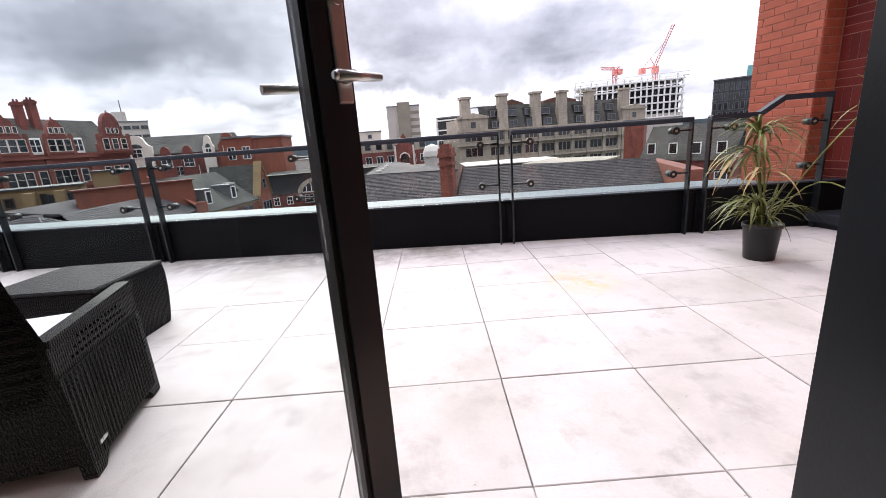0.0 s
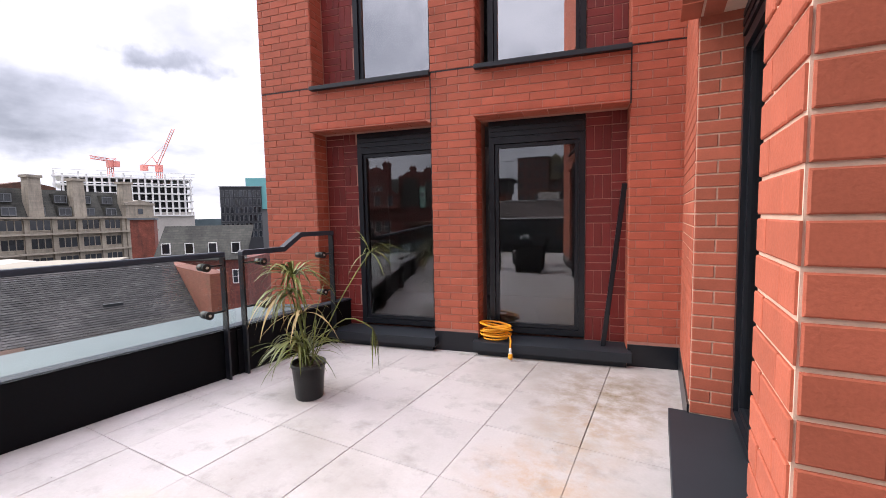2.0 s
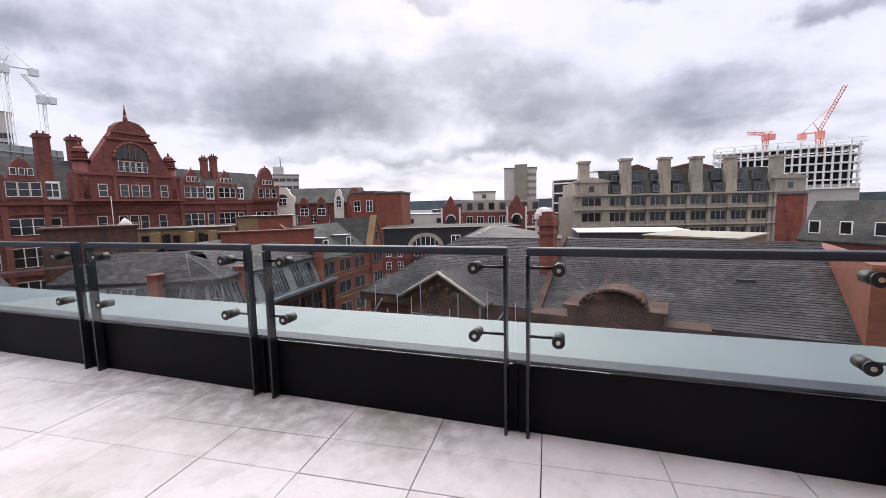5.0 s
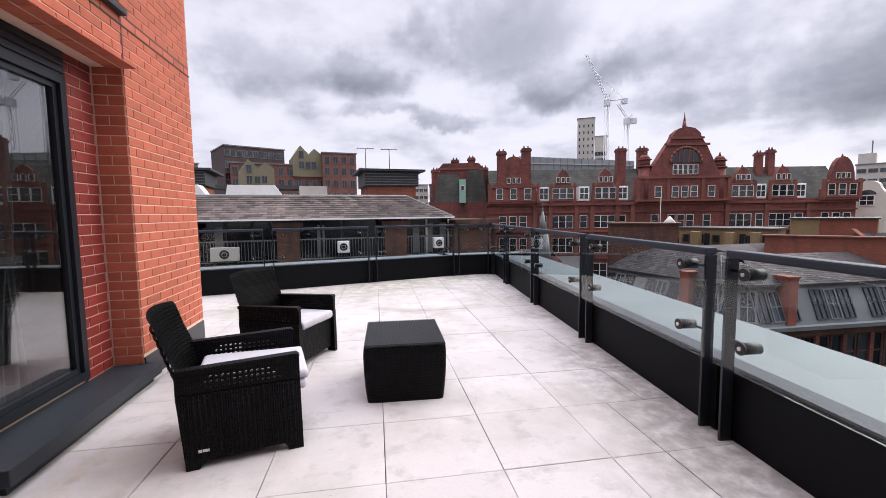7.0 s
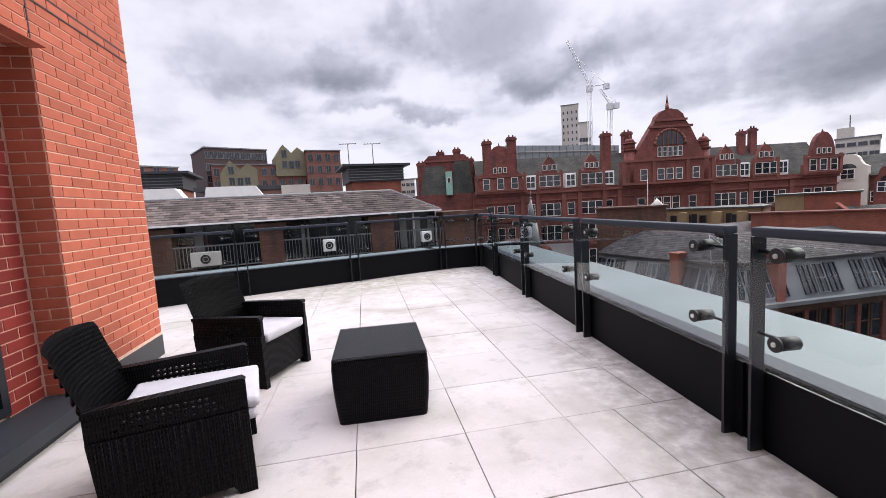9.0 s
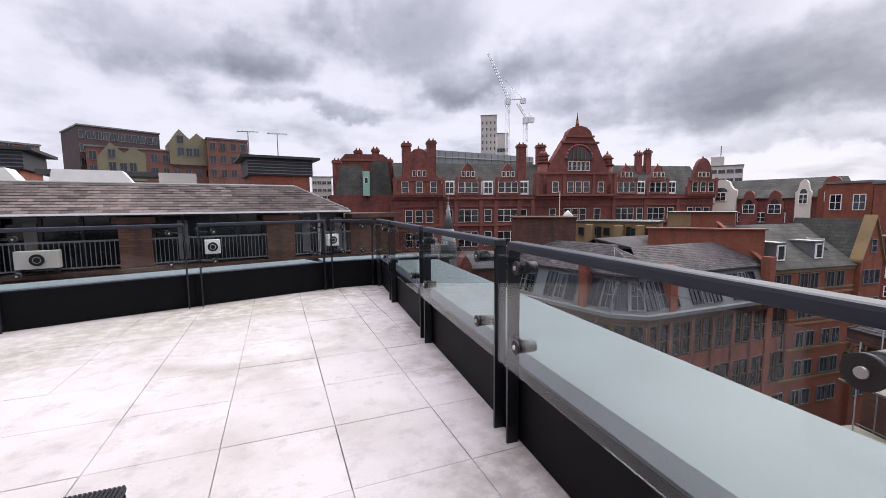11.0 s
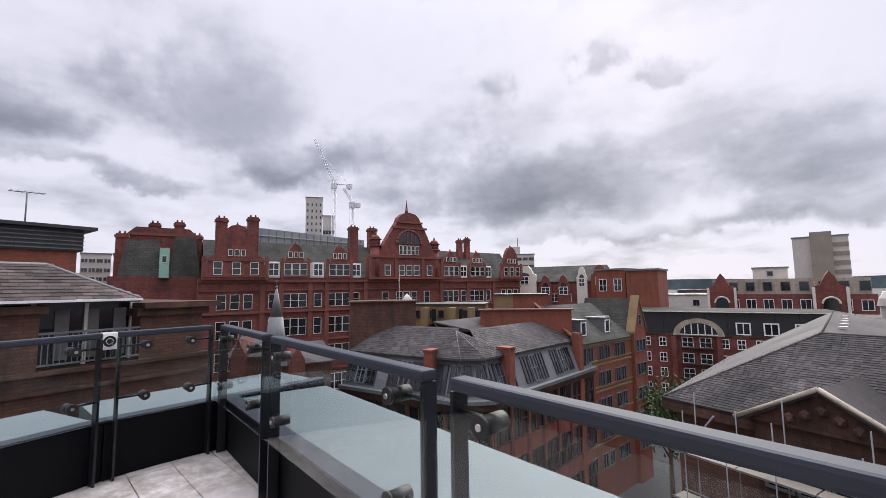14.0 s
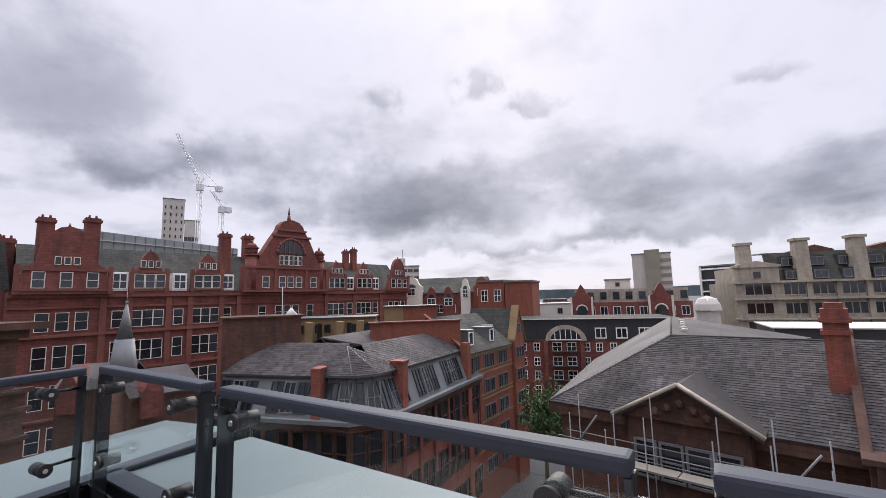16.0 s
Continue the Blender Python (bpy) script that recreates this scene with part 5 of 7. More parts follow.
    for x in (17.2, 21.4, 26.2, 29.8):
        box(b, x - .22, x + .22, -1.05, -0.85, 2.7, 6.0, M)
    part("band", b, M_VBAND, mg)
    b = bmesh.new()
    pts = [(23.7 + 2.0 * math.cos(math.pi * k / 12), 8.2 + 2.0 * math.sin(math.pi * k / 12)) for k in range(13)]
    prism(b, pts, -1.0, -0.88, M)
    lun = part("lunette", b, M_PANE, mg)
    b = bmesh.new()
    for k in range(12):
        a0, a1 = math.pi * k / 12, math.pi * (k + 1) / 12
        p0, p1 = M @ Vector((23.7 + 2.15 * math.cos(a0), -1.0, 8.2 + 2.15 * math.sin(a0))), M @ Vector((23.7 + 2.15 * math.cos(a1), -1.0, 8.2 + 2.15 * math.sin(a1)))
        tube(b, p0, p1, 0.2, seg=6)
    for dx in (-1.0, -0.35, 0.35, 1.0):
        box(b, 23.7 + dx - .07, 23.7 + dx + .07, -1.08, -0.98, 8.2, 8.2 + math.sqrt(4 - dx * dx), M)
    part("arch", b, M_VBAND, lun)
    Mg = M @ Matrix.Translation((0, -0.9, 0))
    windows(t, Mg, win_mesh(0.5, 1.3, M_SASH, (0, 1), fw=.06), [(23.7 + (k - 2) * 0.72, 6.6) for k in range(5)])
    windows(t, Mg, w3, [(x, 3.35) for x in (20.0, 22.4, 23.7, 25.0, 27.4)])
    # spire finial on a drum
    b = bmesh.new()
    p = M @ Vector((23.8, 0, 13.2))
    tube(b, p, p + Vector((0, 0, 0.9)), 0.3, 0.2, seg=8); tube(b, p + Vector((0, 0, .9)), p + Vector((0, 0, 2.2)), 0.16, 0.04, seg=8)
    part("finial", b, M_VBAND, t)
    for s, z in ((18.3, 9.6), (28.8, 9.3)):
        b = bmesh.new()
        p = M @ Vector((s, -0.2, 0))
        for z0, z1, r0, r1 in ((2.7, z - 1.9, .8, .8), (z - 1.9, z - 1.7, .98, .98), (z - 1.7, z - 0.9, .75, .75), (z - .9, z - .75, .95, .95), (z - .75, z - .2, .8, .45), (z - .2, z + .35, .2, .06)):
            tube(b, (p.x, p.y, z0), (p.x, p.y, z1), r0, r1, seg=10)
        part("turret", b, M_VRED, t, "small round turret with a domed cap")
    for s, z, y in ((-2.2, 10.6, 1.5), (1.5, 11.0, 1.5), (16.0, 10.9, 3.0), (37.3, 10.1, 4.5), (39.0, 10.5, 4.5), (20.0, 11.2, 5.0)):
        chimney(t, M_VRED, s, y, 4.0, z, 0.95 if s > 30 else 1.3, M, 2)
    # regular bays below the string course
    xs = [-2.1, -0.6, 0.9, 3.9, 5.6, 6.65, 7.7, 9.75, 11.7, 12.75, 13.8, 15.3, 20.0, 22.4, 23.7, 25.0, 27.4, 31, 32.05, 33.1, 34.75, 36.6, 37.6, 38.6, 40.2, 43.8, 45.3, 46.8]
    for z in (-0.95, -4.6, -8.4, -12.4):
        windows(t, M, wbig if z > -2 else win_mesh(0.95, 2.1, M_SASH, (0, 1), fw=.06), [(x, z) for x in xs])
    for x in (2.6, 4.9, 8.7, 11.0, 14.6, 16.8, 30.2, 35.7, 41.5):
        block(t, "pilaster", M_VBAND, x - .3, x + .3, -0.22, 0.05, -19, 2.3, M)
    # left wing with lead domes and a green oriel, turning the corner
    block(t, "wing", M_VRED, -13.5, -4.6, 3.0, 14, -19, 3.2, M)
    for s, w, zt in ((-6.0, 1.7, 8.2), (-10.3, 2.3, 7.6)):
        b = bmesh.new()
        prof = [(1.0, 3.2), (0.92, 4.6), (0.8, 6.0), (0.66, zt)]
        rings = [[b.verts.new(M @ Vector((s + sx * w * k, 5.0 + sy * 2.0 * k, z))) for sx, sy in ((-1, -1), (1, -1), (1, 1), (-1, 1))] for k, z in prof]
        for r0, r1 in zip(rings, rings[1:]):
            for i in range(4):
                b.faces.new((r0[i], r0[(i + 1) % 4], r1[(i + 1) % 4], r1[i]))
        b.faces.new(rings[-1])
        part("pavilion_roof", b, M_SLATEFAR, t, "steep streaked grey slate pavilion roof")
    for s, z in ((-12.6, 8.6), (-4.6, 8.8), (-9.4, 10.6), (-6.6, 10.9)):
        chimney(t, M_VRED, s, 6.5 if z < 10 else 10, 3.0, z, 1.2, M, 2)
    for z in (5.2, 7.0, 8.8):
        block(t, "band", M_VBAND, -12.2, -4.9, 8.85, 9.05, z, z + .3, M)
    block(t, "oriel", M_COPPER, -8.6, -7.6, 2.2, 4, 3.0, 6.6, M, "green copper oriel")
    windows(t, M @ Matrix.Translation((0, 2.2, 0)), wsm, [(-8.1, 4.9)])
    b = bmesh.new()
    prism(b, [(-12.4, 3), (-4.8, 3), (-4.8, 9.3), (-5.4, 9.9), (-11.4, 9.9), (-12.4, 8.9)], 9, 14, M)
    part("upper_storey", b, M_VRED, t, "banded red brick upper storey")
    # glazed station-like roof behind
    b = bmesh.new()
    prism(b, [(2, 3), (22, 3), (22, 10.2), (2, 11.4)], 13, 22, M)
    g = part("roof_lantern", b, M_GLAZED, t, "long grey glazed roof")
    for k in range(17):
        block(g, "rib", M_LEAD, 2 + k * 1.2, 2.08 + k * 1.2, 12.85, 13.05, 8.5, 11.3 - k * 0.07, M)
    b = bmesh.new()
    prism(b, [(2, 10.1), (22, 9.3), (22, 9.42), (2, 10.25)], 12.8, 13.05, M)
    part("rail", b, M_CONC, g)


victorian()


# ---- long slate-roofed block just beyond the far parapet ----
def slate_block():
    K = 1.4
    M = plan(0.652, 25.562, 1.0, 0.16, -0.527) @ Matrix.Scale(K, 4)
    t = thing("slate_roofed_block", "low brick block with brown slate roof, glazed front and balcony rails", "building")
    def P(x, y, z):
        return M @ Vector((x, y, z))
    block(t, "wall", M_DARKCLAD, -22, 4.2, 0.9, 5.0, -19, 1.1, M)
    block(t, "base", M_BROWNBRICK, -22, 6.2, 0.0, 5.0, -19, -0.45, M)
    for x0, x1 in ((-9.4, -8.4), (-6.0, -5.2), (-2.5, -1.7), (1.5, 2.4), (4.4, 6.0)):
        p = block(t, "pier", M_BROWNBRICK, x0, x1, 0.0, 1.2, -0.45, 0.72 if x0 > 4 else 0.9, M, "worn brown brick pier")
        block(p, "cap", M_VSTONE, x0 - .12, x1 + .12, -0.14, 1.3, 0.9 if x0 < 4 else .72, 1.08 if x0 < 4 else .92, M)
    for z0, z1, d in ((-0.52, -0.42, .16), (-0.95, -0.85, .1), (-1.6, -1.5, .1)):
        block(t, "string_course", M_VSTONE, -22, 6.3, -d, 0.05, z0, z1, M)
    for x0, x1 in ((-8.4, -6.0), (-5.2, -2.5), (-1.7, 1.5), (2.4, 4.4)):
        win = block(t, "window", M_PANE, x0, x1, 0.7, 0.85, -0.45, 1.1, M, "dark full-width glazing")
        n = max(2, int((x1 - x0) / 0.8))
        for k in range(n + 1):
            x = x0 + (x1 - x0) * k / n
            block(win, "mullion", M_WHITE if x0 > 2 else M_METAL, x - .04, x + .04, 0.62, 0.72, -0.45, 1.1, M)
        for k in range(3 if x0 > 2 else 1):
            x = x0 + (x1 - x0) * (0.2 + 0.3 * k)
            block(win, "blind", M_CURTAIN, x, x + .28, 0.655, 0.69, -0.3, 0.95, M)
        b = bmesh.new()
        box(b, x0, x1, 0.0, 0.05, 0.40, 0.45, M); box(b, x0, x1, 0.0, 0.04, -0.33, -0.29, M)
        k = x0 + 0.06
        while k < x1:
            box(b, k, k + 0.018, 0.012, 0.03, -0.3, 0.41, M)
            k += 0.11
        part("balcony_rail", b, M_LEAD, t, "grey steel balcony railing with thin bars")
    # gutter, slates, ridge, hip
    b = bmesh.new()
    box(b, -22, 4.35, -0.26, -0.12, 1.15, 1.21, M)
    part("gutter", b, M_WHITE, t, "pale gutter")
    e0, e1, r0, r1 = P(-22, -0.1, 1.2), P(4.35, -0.1, 1.2), P(-22, 1.55, 2.12), P(2.75, 1.55, 2.12)
    rf = quad_roof(t, [e0, e1, r1, r0], M_DARKCLAD)
    quad_roof(t, [r0, r1, P(2.75, 4.8, 1.2), P(-22, 4.8, 1.2)], M_SLATEBROWN)
    quad_roof(t, [e1, P(4.35, 4.8, 1.2), r1], M_SLATEBROWN)
    up = (r0 - e0)
    L = up.length
    slates(rf, e0, (e1 - e0), up, 11, lambda f: (6.0 * K, (26.35 - 1.6 * f) * K), 0.43, L / 11, M_SLATEBROWN, 300, 0.6)
    b = bmesh.new()
    tube(b, r0, r1, 0.07, seg=8); tube(b, r1, e1, 0.06, seg=8)
    part("ridge", b, M_LEAD, t)
    # set-back boxes on the roof
    for s0, s1, y0, z0, z1 in ((1.7, 5.0, 7.5, 1.6, 3.9), (-10.6, -6.2, 8, 1.6, 3.8)):
        bx = block(t, "roof_box", M_ORANGE, s0 + .25, s1 - .25, y0, y0 + 3, z0, 2.95, M, "orange brick plant room")
        block(bx, "louvre_box", M_DARKCLAD, s0 + .1, s1 - .1, y0 - .1, y0 + 3.1, 2.95, z1 - .12, M)
        block(bx, "roof_edge", M_DARKCLAD, s0 - .25, s1 + .25, y0 - .4, y0 + 3.4, z1 - .12, z1, M)
        for k in range(5):
            block(bx, "slat", M_LEAD, s0 + .08, s1 - .08, y0 - .14, y0 - .1, 3.02 + k * .15, 3.06 + k * .15, M)
    for s0, s1 in ((-7.2, -5.5), (-4.9, -2.4)):
        b = bmesh.new()
        prism(b, [(s0, 1.7), (s1 + .35, 1.7), (s1 - .35, 2.72), (s0 + .2, 2.72)], 4.2, 5.2, M)
        part("skylight", b, M_WHITE, t, "white sloping skylight")
    block(t, "roof_edge", M_DARKCLAD, -5.4, -1.4, 5.4, 7, 2.62, 2.8, M)
    block(t, "roof_box", M_CONC, -1.7, -0.4, 5.0, 7, 1.6, 2.75, M, "grey roof box")
    block(t, "side_parapet", M_VSTONE, 4.4, 6.4, -0.3, 8, 0.92, 1.08, M, "dark stone cornice")
    block(t, "side_wall", M_BROWNBRICK, 4.5, 6.1, 1.2, 8, -19, 0.92, M)
    return M, t


MSL, slate_b = slate_block()


def ac_unit(s, z, w, h, mat, label):
    t = thing("air_conditioner", label, "air conditioner", MSL @ Matrix.Translation((s, -0.32, z)))
    b = bmesh.new()
    box(b, -w / 2, w / 2, 0, 0.28, 0, h, bevel=0.02)
    part("case", b, mat, t)
    b = bmesh.new()
    r = h * 0.34
    tube(b, (0, -0.012, h / 2), (0, 0.004, h / 2), r, seg=24)
    gr = part("grille", b, M_BLACK, t, "round dark fan grille")
    b = bmesh.new()
    for k in range(2):
        rr = r * (k + 1) / 2
        for i in range(20):
            a0, a1 = 2 * math.pi * i / 20, 2 * math.pi * (i + 1) / 20
            tube(b, (rr * math.cos(a0), -0.02, h / 2 + rr * math.sin(a0)), (rr * math.cos(a1), -0.02, h / 2 + rr * math.sin(a1)), 0.006, seg=4, caps=False)
    part("ring", b, mat, gr)
    b = bmesh.new()
    box(b, -w / 2 + .05, -w / 2 + .12, 0.02, .26, -0.12, 0); box(b, w / 2 - .12, w / 2 - .05, 0.02, .26, -0.12, 0)
    part("bracket", b, M_METAL, t)


ac_unit(-0.14, -0.10, 0.43, 0.44, M_WHITE, "white air conditioning unit behind the balcony rail")
ac_unit(3.65, -0.06, 0.40, 0.42, M_WHITE, "white air conditioning unit behind the balcony rail")
ac_unit(-4.2, -0.24, 0.9, 0.48, M_CONC, "grey wide air conditioning unit on the brick ledge")
for s in (2.0, 3.4):
    t = thing("tv_aerial", "thin metal television aerial on a mast on the plant room roof", "aerial", MSL @ Matrix.Translation((s, 8.4, 3.9)))
    b = bmesh.new()
    tube(b, (0, 0, 0), (0, 0, 1.3), 0.025, seg=6)
    part("mast", b, M_LEAD, t)
    b = bmesh.new()
    tube(b, (-.5, 0, 1.25), (.5, 0, 1.3), 0.018, seg=6)
    for k in range(6):
        x = -.45 + k * .18
        tube(b, (x, -.25, 1.28), (x, .25, 1.28), 0.012, seg=4)
    part("antenna", b, M_LEAD, t)


# ---- blocks further off ----
def az(a, d, z=0.0):
    return Vector((3.4 + d * math.sin(radians(a)), 7.5 + d * math.cos(radians(a)), z))


def facing(a0, d0, a1, d1):
    """Frame of a face between two bearings and distances."""
    p, q = az(a0, d0), az(a1, d1)
    return plan(p.x, p.y, q.x - p.x, q.y - p.y), (q - p).length


def simple_block(name, label, a0, d0, a1, d1, depth, z1, mat, win=None, rows=(), cols=6, flat=0.3, roofmat=None, z0=-19):
    M, L = facing(a0, d0, a1, d1)
    t = thing(name, label, "building")
    block(t, "wall", mat, 0, L, 0, depth, z0, z1, M)
    if flat:
        block(t, "roof", roofmat or M_LEAD, -0.2, L + .2, -0.2, depth + .2, z1, z1 + flat, M)
    if win:
        places = [(L * (k + 0.5) / cols, z) for z in rows for k in range(cols)]
        windows(t, M, win, places)
    return t, M, L


# brick and olive apartments
wa = win_mesh(1.05, 1.6, M_LEAD, (1, 0))
simple_block("apartment_block", "dark brown apartment block far behind the slate roof", -19.4, 118, -12.3, 122, 15, 19.6, M_DARKBROWN, wa, (8, 11, 14, 17.0), 11)
t, M, L = simple_block("apartment_block", "red-brown brick apartment block with many windows", -19.0, 104, -6.0, 106, 14, 13.6, M_REDBROWN, wa, (2, 5.2, 8.4, 11.2), 12)
t2, M2, L2 = simple_block("apartment_block", "taller red-brown brick apartment block", -7.6, 103, -3.1, 104, 14, 16.6, M_REDBROWN, wa, (2, 5.2, 8.4, 11.4, 14.2), 4)
for s0, s1, z in ((1.6, 9.4, 14.6), (13.6, 20.6, 18.4)):
    b = bmesh.new()
    w = s1 - s0
    prism(b, [(s0, z - 7.5), (s1, z - 7.5), (s1, z - 2.0), (s0 + w * .75, z - .6), (s0 + w * .55, z - 2.0), (s0 + w * .28, z), (s0, z - 3)], -0.6, 6, M)
    g = part("gable", b, M_OLIVE, t, "olive brass-clad gabled bay")
    windows(t, M @ Matrix.Translation((0, -0.6, 0)), wa, [(s0 + w * .3, z - 5.5), (s0 + w * .72, z - 5.5), (s0 + w * .3, z - 3.0), (s0 + w * .52, z - 5.6)])
simple_block("apartment_block", "red brick apartment block at the edge of the view", -30, 100, -22.5, 104, 14, 13.0, M_REDBROWN, wa, (2, 5.2, 8.4, 11.4), 5)
t, M, L = simple_block("office_block", "pale far office block with a stepped top", 55.0, 150, 58.2, 150, 14, 12.6, M_CONC, win_mesh(1.6, .9, M_LEAD, (1, 0)), (5, 8, 10.6), 4)
block(t, "plant_room", M_CONC, 0.2, L * .42, 1, 9, 12.6, 15.6, M)
block(t, "mast", M_LEAD, L * .3, L * .3 + .25, 3, 3.25, 15.6, 19, M)
simple_block("office_block", "small pale far office block", 4.5, 150, 7.0, 150, 14, 12.0, M_CONC, win_mesh(1.3, 1.0, M_CONC, (1, 0)), (4.5, 7, 9.6), 4)
simple_block("office_block", "brown far tower block", 7.2, 130, 9.0, 130, 14, 10.7, M_REDBROWN, wa, (2, 5, 8), 2)

# concrete tower and white cranes behind the red building
t, M, L = simple_block("tower_block", "tall pale concrete tower block", 27.3, 200, 29.45, 200, 9, 44, M_CONC, win_mesh(0.5, 1.3, M_CONC, (0, 0)), [4 + 3.0 * k for k in range(13)], 4)
simple_block("tower_block", "lower pale tower block with a dark grid", 29.5, 200, 31.0, 200, 9, 35.5, M_CONC, win_mesh(1.1, 1.6, M_LEAD, (0, 0)), [6 + 3 * k for k in range(8)], 4)


def crane(a, d, z, jib, ang, mat, up=60):
    p = az(a, d)
    t = thing("tower_crane", "slender lattice tower crane with a raised jib" if up > 20 else "slender lattice tower crane with a level jib", "crane", Matrix.Translation((p.x, p.y, 0)))
    b = bmesh.new()
    for dx in (-.7, .7):
        for dy in (-.7, .7):
            tube(b, (dx, dy, -19), (dx, dy, z), 0.16, seg=4)
    k = -10.0
    while k < z - 1.5:
        for (x0, y0), (x1, y1) in (((-.7, -.7), (.7, -.7)), ((.7, -.7), (.7, .7))):
            tube(b, (x0, y0, k), (x1, y1, k + 1.6), 0.09, seg=4); tube(b, (x1, y1, k + 1.6), (x0, y0, k + 3.2), 0.09, seg=4)
        k += 3.2
    part("mast", b, mat, t)
    # jib lies across the line of sight
    r = Vector((math.cos(radians(a)), -math.sin(radians(a)), 0)) * ang
    b = bmesh.new()
    c, s = math.cos(radians(up)), math.sin(radians(up))
    top = Vector((0, 0, z + 1))
    tip = top + r * jib * c + Vector((0, 0, jib * s))
    side = Vector((0, 0, 1.1)) if up < 20 else -r * 0.9
    for k in range(16):
        f0, f1 = k / 16, (k + 1) / 16
        tube(b, top.lerp(tip, f0), top.lerp(tip, f1), 0.16, seg=4)
        tube(b, top.lerp(tip, f0) + side, top.lerp(tip, f1) + side, 0.13, seg=4)
        tube(b, top.lerp(tip, f0), top.lerp(tip, f1) + side, 0.08, seg=4)
    part("jib", b, mat, t)
    b = bmesh.new()
    tail = top - r * jib * 0.3
    tube(b, top, tail, 0.25, seg=6)
    box(b, tail.x - 1, tail.x + 1, tail.y - 1, tail.y + 1, tail.z - 2, tail.z + .2)
    tube(b, tail, top + Vector((0, 0, jib * .22)) - r * 2, 0.09, seg=4); tube(b, top + Vector((0, 0, jib * .22)) - r * 2, top.lerp(tip, .7), 0.06, seg=4)
    tube(b, top, top + Vector((0, 0, jib * .22)) - r * 2, .16, seg=4)
    part("counter_jib", b, mat, t)
    b = bmesh.new()
    box(b, -1, 1, -1, 1, z - 1.2, z + 1.4)
    part("cab", b, mat, t)


crane(30.9, 190, 47.5, 22.5, -1, M_CRANEW, 66)
crane(33.3, 190, 39, 8, -1, M_CRANEW, 58)
crane(114.6, 210, 24.5, 6, -1, M_CRANE, 8)
crane(119.0, 200, 22.5, 16, 1, M_CRANE, 68)


# ---- red and white gabled terrace ----
t, M, L = simple_block("gabled_terrace", "red brick terrace with white gables and slate roof", 55.0, 86, 68.5, 82, 10, 2.2, M_VRED, win_mesh(1.2, 1.4, M_WHITE, (1, 1)), (-1.6, -4.8), 8, flat=0)
quad_roof(t, [M @ Vector(p) for p in ((0, -.3, 2.2), (L, -.3, 2.2), (L - 2, 5, 5.4), (2, 5, 5.4))], M_SLATEFAR)
for f, w, top, mat in ((0.155, 4.6, 5.5, M_CREAM), (0.36, 2.4, 3.4, M_VRED), (0.53, 2.4, 3.4, M_VRED), (0.70, 1.9, 4.9, M_CREAM), (0.86, 3.2, 5.2, M_ORANGE)):
    b = bmesh.new()
    s = L * f
    arc = [(s + w * .3 * math.cos(math.pi * k / 8), top - 1.0 + 1.0 * math.sin(math.pi * k / 8)) for k in range(9)]
    prism(b, [(s - w / 2, -6), (s + w / 2, -6), (s + w / 2, top - 1.9), (s + w * .38, top - 1.6)] + arc + [(s - w * .38, top - 1.6), (s - w / 2, top - 1.9)], -0.5, 0.4, M)
    g = part("gable", b, mat, t, "white rendered gable" if mat is M_CREAM else "red brick gable")
    windows(t, M @ Matrix.Translation((0, -0.5, 0)), win_mesh(.9 if w < 2 else 1.5, 1.3, M_WHITE, (1, 1)), [(s, top - 3.6)])
    b = bmesh.new()
    prism(b, [(s + w * .22 * math.cos(math.pi * k / 8), top - 2.1 + .7 * math.sin(math.pi * k / 8)) for k in range(9)], -0.56, -.48, M)
    part("lunette", b, M_PANE, g)
t, M, L = simple_block("brick_block", "plain red brick block with arched white windows", 66.0, 80, 69.5, 78, 8, 4.0, M_ORANGE, win_mesh(1.2, 2.0, M_WHITE, (1, 1)), (-4, 0.4), 2)
simple_block("brick_block", "plain orange brick block end wall", 69.6, 76, 73.2, 75, 8, 3.7, M_ORANGE)

